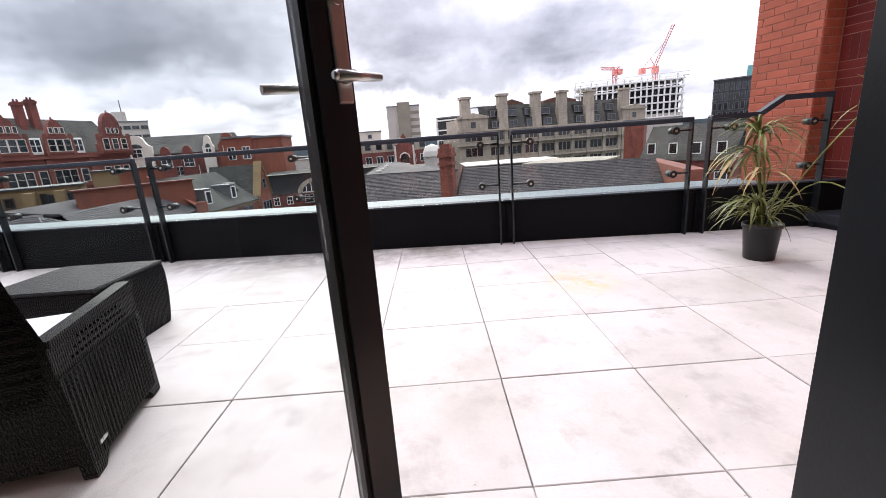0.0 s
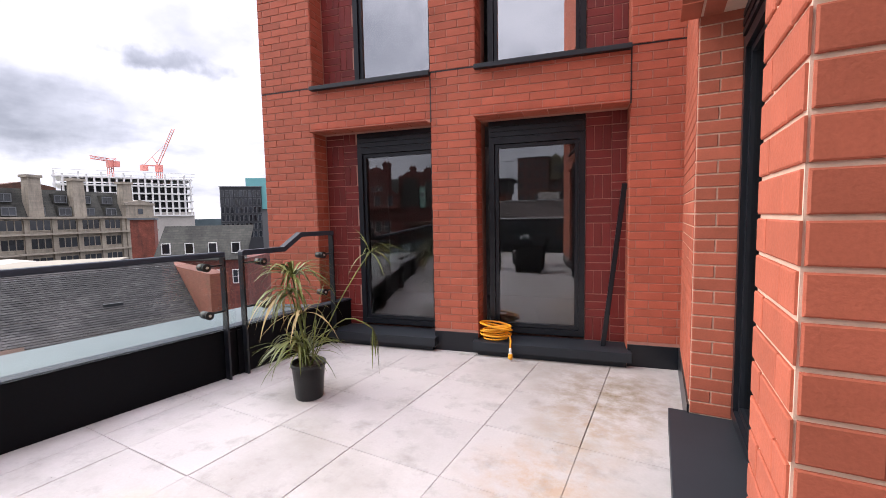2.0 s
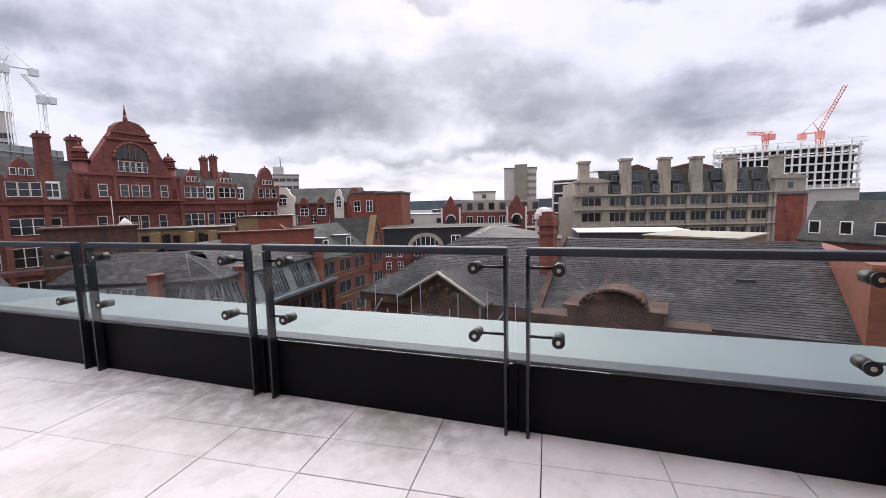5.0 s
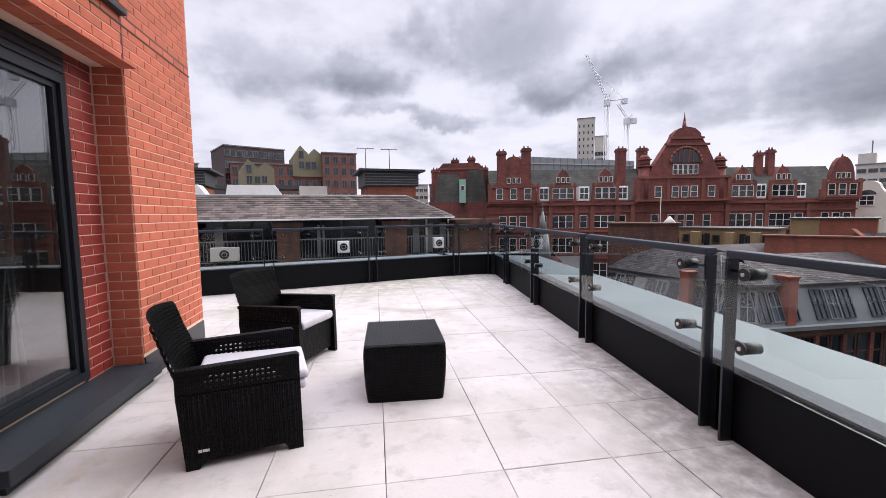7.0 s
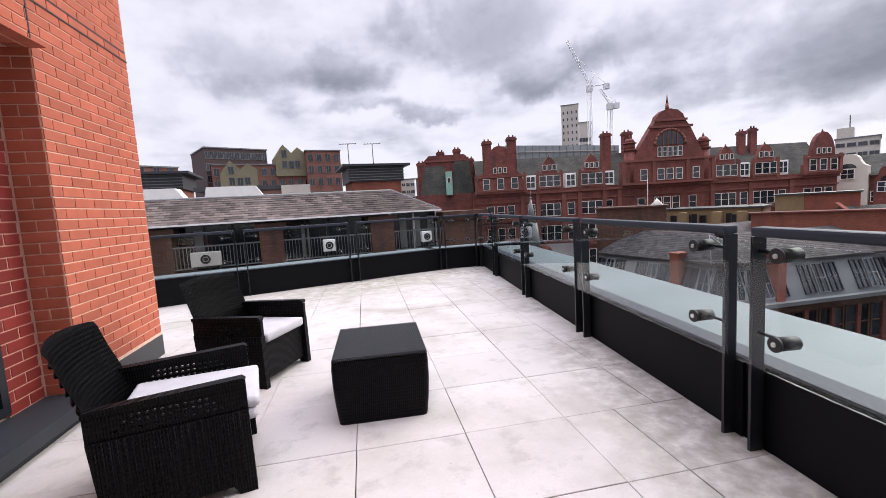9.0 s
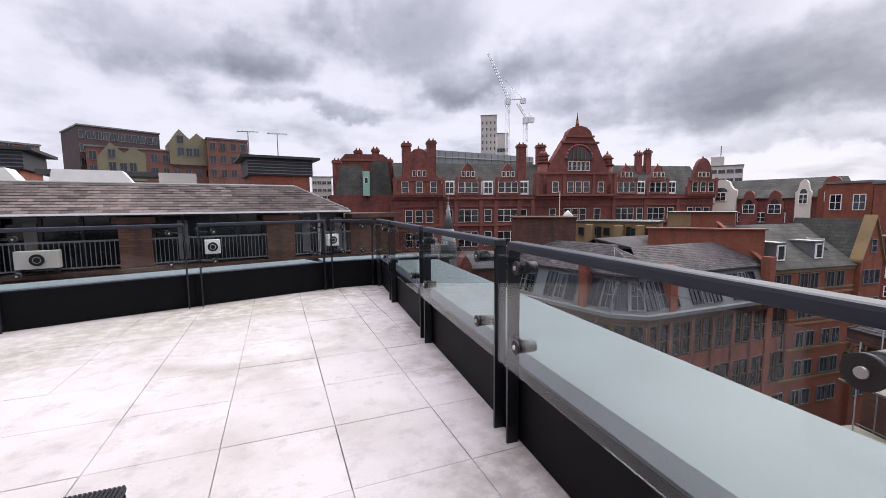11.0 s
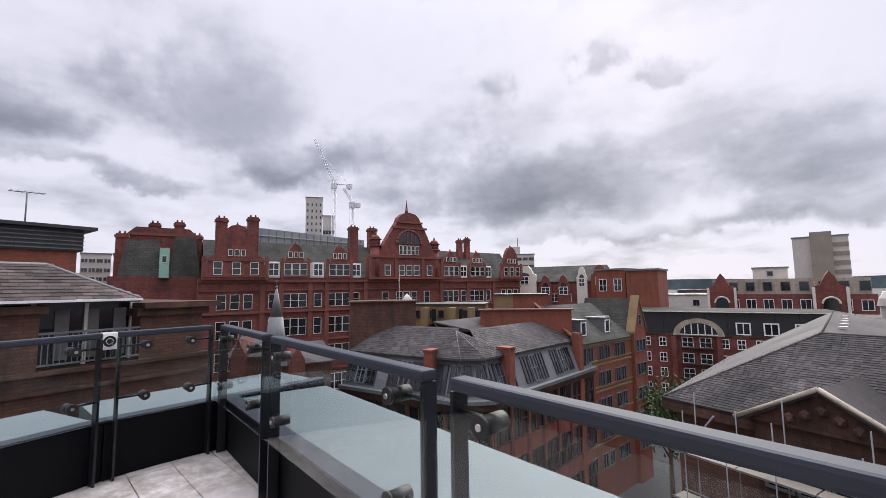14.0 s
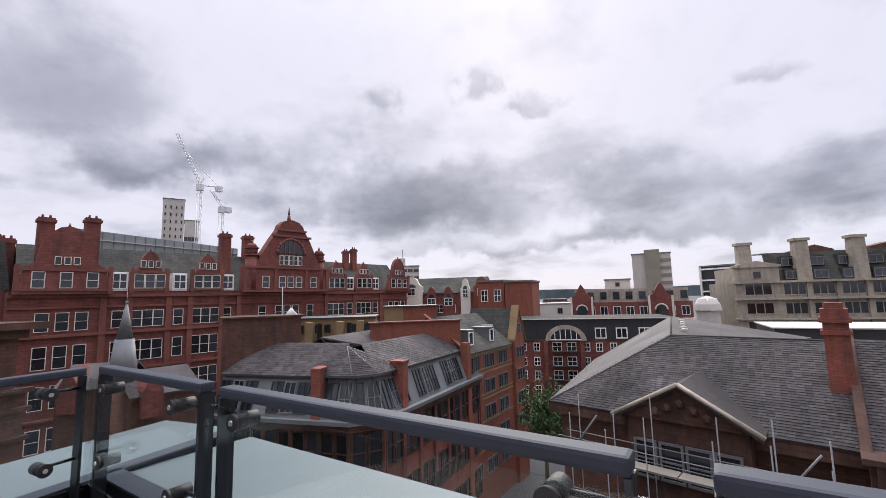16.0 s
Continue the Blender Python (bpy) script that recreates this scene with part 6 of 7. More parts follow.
# ---- dark mansard flats with an arched dormer ----
def mansard_flats():
    M, L = facing(71.0, 64, 90.0, 66)
    t = thing("mansard_flats", "red brick flats with a black mansard storey and white windows", "building")
    block(t, "wall", M_VRED, 0, L, 0, 10, -19, -5.2, M)
    block(t, "mansard", M_DARKCLAD, 0, L, 0.3, 10, -5.2, -2.3, M, "black clad mansard storey")
    block(t, "roof", M_SLATEFAR, -0.3, L + .3, -0.1, 10.3, -2.3, -2.2, M)
    block(t, "roof_edge", M_CREAM, -0.32, L + .32, -0.16, -0.1, -2.28, -2.18, M)
    block(t, "string_course", M_VSTONE, -0.1, L + .1, -0.12, .05, -5.35, -5.15, M)
    for k in range(9):
        block(t, "seam", M_BLACK, 0.4 + L * k / 9, 0.44 + L * k / 9, 0.26, .31, -5.1, -2.4, M)
    w = win_mesh(.72, 1.05, M_WHITE, (1, 1), fw=.08)
    wide = win_mesh(1.15, 1.15, M_WHITE, (1, 1), fw=.08)
    xs = [0.7, 2.6, 9.6, 11.3, 13.2, 15.1, 17.0, 18.9, 20.6]
    for z in (-6.75, -8.8, -10.75, -12.8, -14.8, -16.8):
        windows(t, M, w, [(x, z) for x in xs])
        windows(t, M, wide, [(5.5, z), (7.5, z)])
        block(t, "balcony", M_DARKCLAD, 4.7, 8.3, -0.8, 0.0, z - .15, z - .05, M, "black steel balcony")
        b = bmesh.new()
        for x0, x1 in ((4.75, 6.35), (6.75, 8.25)):
            box(b, x0, x1, -0.8, -0.76, z + .45, z + .5, M)
            for k in range(9):
                x = x0 + (x1 - x0) * k / 8
                box(b, x - .015, x + .015, -0.79, -0.77, z - .06, z + .46, M)
        part("balcony_rail", b, M_BLACK, t)
    b = bmesh.new()
    for x in (3.9, 9.0):
        box(b, x - .3, x + .3, -.45, .1, -19, -5.4, M)
    part("pier", b, M_VRED, t, "projecting red brick pier")
    s = 6.75
    b = bmesh.new()
    pts = [(s + 2.85 * math.cos(math.pi * k / 16), -5.3 + 2.2 * math.sin(math.pi * k / 16)) for k in range(17)]
    prism(b, pts, -0.35, 1.2, M)
    a = part("arch_dormer", b, M_HOTEL, t, "wide weathered stone arched dormer")
    b = bmesh.new()
    pts = [(s + 2.1 * math.cos(math.pi * k / 16), -5.15 + 1.5 * math.sin(math.pi * k / 16)) for k in range(17)]
    prism(b, pts, -0.42, -0.3, M)
    p = part("pane", b, M_PANE, a)
    b = bmesh.new()
    for k in range(-2, 3):
        box(b, s + k * .75 - .05, s + k * .75 + .05, -0.5, -0.41, -5.15, -5.15 + 1.42 * math.sqrt(max(0.05, 1 - (k * .75 / 2.1) ** 2)), M)
    box(b, s - 2.1, s + 2.1, -0.5, -0.41, -5.18, -5.08, M)
    part("glazing_bar", b, M_WHITE, p)
    for x in (11.6, 14.4, 17.4, 20.0):
        windows(t, M @ Matrix.Translation((0, 0.15, 0)), win_mesh(1.25, 1.25, M_WHITE, (1, 0), fw=.14), [(x, -4.9)])


mansard_flats()

# ---- red block with two arched gables, pale attic ----
t, M, L = simple_block("arched_gable_block", "red brick block with two arched gables and a pale attic storey", 78.4, 95, 92.0, 96, 12, -0.6, M_VRED, win_mesh(1.3, 1.6, M_WHITE, (1, 0)), (-3.2,), 9, flat=0)
block(t, "attic", M_HOTEL, 0.5, L - .5, 0.8, 10, -0.6, 2.1, M, "pale weathered attic storey")
windows(t, M @ Matrix.Translation((0, 0.8, 0)), win_mesh(1.2, 1.5, M_LEAD, (0, 0)), [(L * (k + .5) / 9, 0.0) for k in range(9)])
block(t, "string_course", M_CREAM, -0.2, L + .2, -0.3, .1, -4.4, -3.9, M)
for s in (1.9, 17.0):
    b = bmesh.new()
    prism(b, [(s - 2.2, -6), (s + 2.2, -6), (s + 2.2, 0.6), (s + 1.2, 1.0), (s + .6, 2.4), (s, 3.3), (s - .6, 2.4), (s - 1.2, 1.0), (s - 2.2, 0.6)], -0.7, .6, M)
    g = part("gable", b, M_VRED, t, "red gable with a pale arch")
    b = bmesh.new()
    for k in range(12):
        a0, a1 = math.pi * k / 12, math.pi * (k + 1) / 12
        tube(b, M @ Vector((s + 1.1 * math.cos(a0), -.75, -2.2 + 1.1 * math.sin(a0))), M @ Vector((s + 1.1 * math.cos(a1), -.75, -2.2 + 1.1 * math.sin(a1))), .16, seg=6)
    box(b, s - 2.3, s - 1.9, -.85, -.6, -6, 0.6, M); box(b, s + 1.9, s + 2.3, -.85, -.6, -6, .6, M)
    part("arch", b, M_CREAM, g)
    b = bmesh.new()
    prism(b, [(s + 1.0 * math.cos(math.pi * k / 10), -2.2 + 1.0 * math.sin(math.pi * k / 10)) for k in range(11)] + [(s - 1.0, -3.4), (s + 1.0, -3.4)], -0.76, -.68, M)
    part("pane", b, M_PANE, g)
simple_block("roof_hut", "pale rooftop plant hut", 82.5, 104, 85.5, 104, 6, 4.2, M_CONC, win_mesh(.8, .8, M_LEAD, (0, 0)), (2.8,), 1)
t, M, L = simple_block("concrete_office", "pale concrete slab office tower, windowless grey core", 86.0, 150, 90.3, 150, 14, 13.5, M_CONC)
block(t, "core", M_TAN, L * .33, L * .72, -1.0, 1, -19, 14.8, M, "darker grey ribbed core")
for k in range(8):
    block(t, "window_band", M_TAN, L * .72, L * 1.0, -0.15, .1, -6 + 2.4 * k, -5 + 2.4 * k, M)
# glass dome with lantern
p = az(93.3, 72)
t = thing("roof_dome", "small pale ribbed roof dome on a drum", "dome", Matrix.Translation((p.x, p.y, 0)))
b = bmesh.new()
for (r0, a), (r1, c) in zip([(1.5, -6), (1.5, -1.6), (1.75, -1.5), (1.6, -.6), (1.1, .2)], [(1.5, -1.6), (1.75, -1.5), (1.6, -.6), (1.1, .2), (.1, .6)]):
    tube(b, (0, 0, a), (0, 0, c), r0, r1, seg=16, caps=False)
part("shell", b, M_CONC, t)
b = bmesh.new()
for k in range(8):
    a = k * math.pi / 4
    tube(b, (1.76 * math.cos(a), 1.76 * math.sin(a), -1.5), (1.12 * math.cos(a), 1.12 * math.sin(a), .25), .06, seg=4)
part("rib", b, M_CREAM, t)

# ---- dark glazed office next to the hotel ----
t, M, L = simple_block("glazed_office", "dark glazed office with white floor edges", 93.2, 112, 97.2, 108, 12, 6.6, M_DARKCLAD)
for k in range(9):
    block(t, "floor_edge", M_WHITE, -0.1, L + .1, -0.35, .1, 5.9 - 2.5 * k, 6.25 - 2.5 * k, M)
block(t, "side_frame", M_WHITE, -0.3, 0.1, -0.4, .2, -19, 6.6, M)


# ---- pale stone hotel with tall chimneys ----
def stone_block():
    M = plan(100, -3, 0.22, -0.975)
    t = thing("stone_building", "weathered pale stone building with tall chimneys and mansard windows", "building")
    block(t, "wall", M_HOTEL, 0, 50, 0, 14, -19, 2.6, M)
    def P(x, y, z):
        return M @ Vector((x, y, z))
    quad_roof(t, [P(6, 0.2, 2.6), P(44, 0.2, 2.6), P(44, 2.6, 8.2), P(6, 2.6, 8.2)], M_SLATEFAR, label="dark slate mansard")
    quad_roof(t, [P(6, 2.6, 8.2), P(44, 2.6, 8.2), P(44, 12, 8.6), P(6, 12, 8.6)], M_LEAD)
    for x0, x1 in ((0, 7.2), (43.5, 50.2)):
        b = bmesh.new()
        box(b, x0, x1, -0.6, 10, -19, 5.4, M)
        p = part("pavilion", b, M_HOTEL, t, "pale stone end pavilion")
        b = bmesh.new()
        prism(b, [(x0 - .3, 5.4), (x1 + .3, 5.4), (x1 + .3, 5.8), ((x0 + x1) / 2, 6.6), (x0 - .3, 5.8)], -0.9, .5, M)
        part("pediment", b, M_HOTEL, p)
        windows(t, M @ Matrix.Translation((0, -0.6, 0)), win_mesh(1.2, 1.3, M_HOTEL, (0, 0)), [((x0 + x1) / 2, 3.3)])
        windows(t, M @ Matrix.Translation((0, -0.6, 0)), win_mesh(4.2, 1.9, M_HOTEL, (2, 0), fw=.2), [((x0 + x1) / 2, z) for z in (0.3, -3.2, -6.6)])
    for z, d, h in ((-0.7, .7, .35), (-4.4, .5, .3), (2.4, .5, .4)):
        block(t, "cornice", M_HOTEL, -0.5, 50.6, -0.6 - d, 0.05, z, z + h, M)
    wt = win_mesh(3.3, 1.9, M_HOTEL, (2, 0), fw=.2)
    xs = [9.6 + 4.45 * k for k in range(8)]
    for z in (0.25, -3.3, -7.0, -11):
        windows(t, M, wt, [(x, z) for x in xs])
    wm = win_mesh(1.9, 1.25, M_LEAD, (1, 0), fw=.16)
    for z, y in ((3.2, 0.1), (5.7, 1.1)):
        for x in xs:
            b = bmesh.new()
            box(b, x - 1.25, x + 1.25, y, y + 2.2, z - .25, z + 1.7, M)
            part("dormer", b, M_SLATEFAR, t)
        windows(t, M @ Matrix.Translation((0, y, 0)), wm, [(x, z) for x in xs])
    for k in range(9):
        x = 7.4 + 4.45 * k
        block(t, "pilaster", M_HOTEL, x - .45, x + .45, -0.35, .1, -19, 2.4, M)
    for x, z in ((2.2, 10.2), (11.4, 10.6), (20.0, 10.7), (27.0, 10.7), (34.5, 10.6), (44.5, 10.6)):
        b = bmesh.new()
        prism(b, [(x - 1.2, 2.6), (x + 1.2, 2.6), (x + 1.0, z - .5), (x - 1.0, z - .5)], -0.2, 1.6, M)
        box(b, x - 1.3, x + 1.3, -0.4, 1.8, z - .5, z, M)
        part("chimney", b, M_HOTEL, t, "tall pale stone chimney")
    for x0, x1, z in ((12.5, 18.5, 9.6), (24, 33, 9.8)):
        b = bmesh.new()
        prism(b, [(x0, 8), (x1, 8), (x1, z - 1), ((x0 + x1) / 2, z), (x0, z - 1)], 4, 9, M)
        part("roof_hump", b, M_BROWNBRICK, t)


stone_block()

# ---- concrete frame under construction ----
t, M, L = simple_block("unfinished_building", "unfinished white concrete frame building with open floors", 110.2, 180, 122.3, 182, 20, 5.0, M_CONC, flat=0)
block(t, "core", M_DARKCLAD, 1.5, L - 1.5, 3, 18, 5, 15, M)
for k in range(6):
    block(t, "floor_slab", M_WHITE, -0.3, L, -0.5, 20, 3.5 + 2.6 * k, 3.95 + 2.6 * k, M)
for k in range(20):
    block(t, "column", M_WHITE, L * k / 19.5, L * k / 19.5 + .55, -0.4, .8, 3.5, 18.5 - (k % 3) * .8, M)
    if k % 2:
        for z in (16.9, 18.2):
            block(t, "site_rail", M_WHITE, L * (k - 1) / 19.5, L * (k + 1) / 19.5, -0.45, -.3, z + .6, z + .75, M)
t, M, L = simple_block("teal_office", "dark gridded office with a teal glass part", 125.4, 150, 130.0, 148, 14, 12.0, M_DARKCLAD, win_mesh(0.8, 1.9, M_LEAD, (0, 0)), [-4 + 2.6 * k for k in range(6)], 9)
block(t, "glass_part", M_TEAL, L * .62, L + 4, 1, 14, 5, 15.0, M, "teal glass upper part")
# low roofs and brick between
simple_block("brick_stack", "red brick stack and gable behind the slate roof", 118.6, 70, 120.8, 70, 8, 1.7, M_STACK)
t, M, L = simple_block("slate_mansard_block", "dark slate mansard block with white dormers", 121.0, 62, 131.0, 58, 10, -3.4, M_VRED, win_mesh(1.2, 1.6, M_WHITE, (1, 1)), (-6.4,), 5, flat=0)
quad_roof(t, [M @ Vector(p) for p in ((0, -.2, -3.4), (L, -.2, -3.4), (L, 3, 0.8), (0, 3, 0.8))], M_SLATEFAR)
windows(t, M @ Matrix.Translation((0, 0.4, 0)), win_mesh(.9, 1.2, M_WHITE, (0, 0)), [(L * (k + .5) / 4, -2.6) for k in range(4)])
simple_block("flat_roof_block", "yellow brick block with a brown flat roof", 108.0, 46, 118.0, 44, 8, -2.25, M_YELLOWBRICK, flat=0.15, roofmat=M_TAN)
simple_block("flat_roof_block", "wide pale flat roof between the buildings", 99.0, 56, 112.0, 60, 9, -2.75, M_DARKCLAD, flat=0.12, roofmat=M_CONC)


# ---- slate roofs across the street, with pediments and scaffold ----
def slate_hall():
    t = thing("slate_hall", "old stone hall with long grey slate roofs", "building")
    M = plan(24.8, 13.9, -0.255, -0.967)      # eaves line along the street
    L, split = 22.6, 11.2
    def P(x, y, z):
        return M @ Vector((x, y, z))
    EZ, RZ, RUN, HIP = -3.85, -0.87, 5.2, 4.45
    along = P(1, 0, 0) - P(0, 0, 0)
    block(t, "wall", M_BROWNBRICK, 0.4, L, 0.5, 12, -19, EZ, M)
    block(t, "cornice", M_VSTONE, 0.0, L + .2, 0.0, .6, EZ - .5, EZ - .02, M)
    n = 40
    up = P(0, RUN, RZ) - P(0, 0, EZ)
    rf = quad_roof(t, [P(0, 0, EZ), P(split, 0, EZ), P(split, RUN, RZ), P(HIP, RUN, RZ)], M_SLATE, label="grey slate roof slope with darker stains")
    slates(rf, P(0, 0, EZ), along, up, n, lambda f: (HIP * f, split - .15), 0.25, up.length / n, M_SLATE, 300, 0.5)
    rf2 = quad_roof(t, [P(split, -0.3, EZ), P(L, -0.3, EZ), P(L, RUN, RZ + .1), P(split, RUN, RZ + .1)], M_SLATE, label="grey slate roof slope")
    up2 = P(0, RUN, RZ + .1) - P(0, -0.3, EZ)
    slates(rf2, P(split, -0.3, EZ), along, up2, n, lambda f: (0.15, L - split), 0.25, up2.length / n, M_SLATE, 300, 0.3)
    # rear wing, its ridge running back from the hip
    rf3 = quad_roof(t, [P(0, 0, EZ), P(HIP, RUN, RZ), P(0.8, 19.3, -.65), P(-3.65, 14.2, EZ)], M_SLATE, label="grey slate hip")
    o3, e3 = P(-3.65, 14.2, EZ), P(0, 0, EZ)
    run3, len3 = (e3 - o3).normalized(), (e3 - o3).length
    a3, c3 = (P(0.8, 19.3, -.65) - o3).dot(run3), (P(HIP, RUN, RZ) - o3).dot(run3)
    up3 = P(HIP, RUN, RZ) - o3 - run3 * c3
    slates(rf3, o3, run3, up3, n, lambda f: (a3 * f, len3 + (c3 - len3) * f), 0.25, up3.length / n, M_SLATE, 0)
    quad_roof(t, [P(HIP, RUN, RZ), P(9.5, RUN, RZ - .03), P(9.5, 19.3, -2.0), P(0.8, 19.3, -.65)], M_SLATE)
    quad_roof(t, [P(9.5, RUN, RZ), P(L, RUN, RZ), P(L, 13, EZ), P(9.5, 13, EZ)], M_SLATE)
    b = bmesh.new()
    tube(b, P(HIP, RUN, RZ), P(L, RUN, RZ + .1), .05, seg=6)
    tube(b, P(0, 0, EZ), P(HIP, RUN, RZ), .05, seg=6)
    tube(b, P(HIP, RUN, RZ), P(0.8, 19.3, -.65), .05, seg=6)
    part("ridge", b, M_SLATEFAR, t)
    for k in range(5):
        y = RUN + 3.0 + 1.7 * k
        f = (y - RUN) / (19.3 - RUN)
        x = HIP + (0.8 - HIP) * f + .5
        block(t, "roof_light", M_CONC, x, x + .28, y, y + .45, RZ + .17 * f, RZ + .2 * f + .05, M, "small pale roof light")
    # party wall and chimney
    b = bmesh.new()
    pw = [P(split - .14, -0.5, EZ - .2), P(split + .14, -0.5, EZ - .2), P(split + .14, RUN, RZ), P(split - .14, RUN, RZ)]
    lo = [b.verts.new(p) for p in pw]
    hi = [b.verts.new(p + Vector((0, 0, .32))) for p in pw]
    b.faces.new(hi)
    for i in range(4):
        b.faces.new((lo[i], lo[(i + 1) % 4], hi[(i + 1) % 4], hi[i]))
    bmesh.ops.recalc_face_normals(b, faces=b.faces)
    part("party_wall", b, M_VSTONE, t, "sooty red-brown party wall between the roofs")
    b = bmesh.new()
    cy, cx, hw = 2.8, 10.85, .37
    for z0, z1, e in ((-3.2, -0.35, 0), (-0.35, -0.2, .08), (-0.2, .1, 0), (.1, .3, .09), (.3, .62, .03), (.62, .85, -.1)):
        box(b, cx - hw - e, cx + hw + e, cy - .45 - e, cy + .45 + e, z0, z1, M)
    part("chimney", b, M_STACK, t, "stout red brick chimney with oversailing courses")
    # triangular pediment with its own little slate roof
    s, pz, pa, hwid = 6.15, -3.65, -2.3, 2.25
    b = bmesh.new()
    prism(b, [(s - hwid, pz), (s + hwid, pz), (s, pa)], -0.9, 2.0, M)
    pd = part("pediment", b, M_VSTONE, t, "brown stone pediment with carved field")
    for sg in (-1, 1):
        quad_roof(t, [P(s + sg * (hwid + .3), -1.1, pz - .05), P(s, -1.1, pa + .12), P(s, 3.6, pa + .12), P(s + sg * (hwid + .3), 0.6, pz - .05)], M_SLATE)
        b = bmesh.new()
        tube(b, P(s + sg * (hwid + .35), -1.08, pz), P(s, -1.08, pa + .16), .09, seg=6)
        part("verge", b, M_HOTEL, pd, "pale stone raking cornice")
    b = bmesh.new()
    for k in range(5):
        p = P(s - .9 + .45 * k, -0.95, pz + .35 + .2 * (2 - abs(k - 2)))
        bmesh.ops.create_icosphere(b, subdivisions=1, radius=.2, matrix=Matrix.Translation(p))
    part("carving", b, M_VSTONE, pd)
    block(t, "gable_wall", M_VSTONE, s - 2.1, s + 2.1, -0.7, .5, -19, pz, M)
    windows(t, M @ Matrix.Translation((0, -0.7, 0)), win_mesh(.7, 1.3, M_LEAD, (0, 1)), [(s + k * .95, -5.9) for k in (-1.5, -.5, .5, 1.5)])
    # segmental stone attic
    s = 14.6
    b = bmesh.new()
    pts = [(s - 3.4, -5.5), (s + 3.4, -5.5), (s + 3.4, -3.75), (s + 1.9, -3.75), (s + 1.9, -3.2), (s + 1.45, -3.2)] + [(s + 1.25 * math.cos(math.pi * k / 14), -3.35 + .85 * math.sin(math.pi * k / 14)) for k in range(15)] + [(s - 1.45, -3.2), (s - 1.9, -3.2), (s - 1.9, -3.75), (s - 3.4, -3.75)]
    prism(b, pts, -1.0, 1.2, M)
    at = part("attic", b, M_VSTONE, t, "sooty stone attic with a rounded pediment")
    b = bmesh.new()
    for k in range(14):
        a0, a1 = math.pi * k / 14, math.pi * (k + 1) / 14
        tube(b, P(s + 1.35 * math.cos(a0), -1.05, -3.3 + .9 * math.sin(a0)), P(s + 1.35 * math.cos(a1), -1.05, -3.3 + .9 * math.sin(a1)), .1, seg=6)
    box(b, s - 2.05, s - 1.3, -1.2, 1.25, -3.32, -3.15, M); box(b, s + 1.3, s + 2.05, -1.2, 1.25, -3.32, -3.15, M)
    box(b, s - 3.55, s - 1.85, -1.2, 1.25, -3.86, -3.68, M); box(b, s + 1.85, s + 3.55, -1.2, 1.25, -3.86, -3.68, M)
    prism(b, [(s - 1.2, -4.6), (s + 1.2, -4.6), (s, -3.75)], -1.15, -.9, M)
    for x in (-3.1, -2.2, 2.2, 3.1):
        box(b, s + x - .16, s + x + .16, -1.15, -.9, -5.5, -3.85, M)
    part("moulding", b, M_VSTONE, at)
    block(t, "gable_wall", M_VSTONE, s - 3.2, s + 3.2, -0.8, .6, -19, -5.4, M)
    block(t, "roof_vent", M_DARKCLAD, 19.2, 19.9, 2.4, 3.0, -3.2, -2.2, M, "dark roof vent box")
    block(t, "end_gable", M_ORANGE, L, L + .8, -0.5, 8, -19, -1.0, M, "red brick end gable")
    return M


MHALL = slate_hall()


def scaffold():
    t = thing("scaffolding", "grey steel tube scaffold with boards against the stone front", "scaffold", MHALL)
    tops = (-3.0, -3.4, -2.7, -3.1, -2.9, -3.3)
    for x, z in zip((2.2, 3.7, 5.2, 7.4, 9.0, 10.4), tops):
        for y in (-2.2, -1.3):
            b = bmesh.new()
            tube(b, (x, y, -19), (x, y, z - (.6 if y < -2 else 0)), .024, seg=6)
            part("standard", b, M_LEAD, t)
    for z in (-4.6, -5.2, -7.0, -9.0, -11):
        for y in (-2.2, -1.3):
            b = bmesh.new()
            tube(b, (1.6, y, z), (10.9, y, z), .022, seg=6)
            part("ledger", b, M_LEAD, t)
    for z in (-5.3, -7.1):
        for k in range(4):
            b = bmesh.new()
            box(b, 1.6 + k * 2.3, 3.85 + k * 2.3, -2.1, -1.4, z, z + .05)
            part("board", b, M_TAN, t)
    for x0 in (2.2, 9.0):
        b = bmesh.new()
        tube(b, (x0, -2.25, -5.2), (x0 + 1.2, -2.25, -3.5), .035, seg=6)
        part("brace", b, M_LEAD, t)


scaffold()


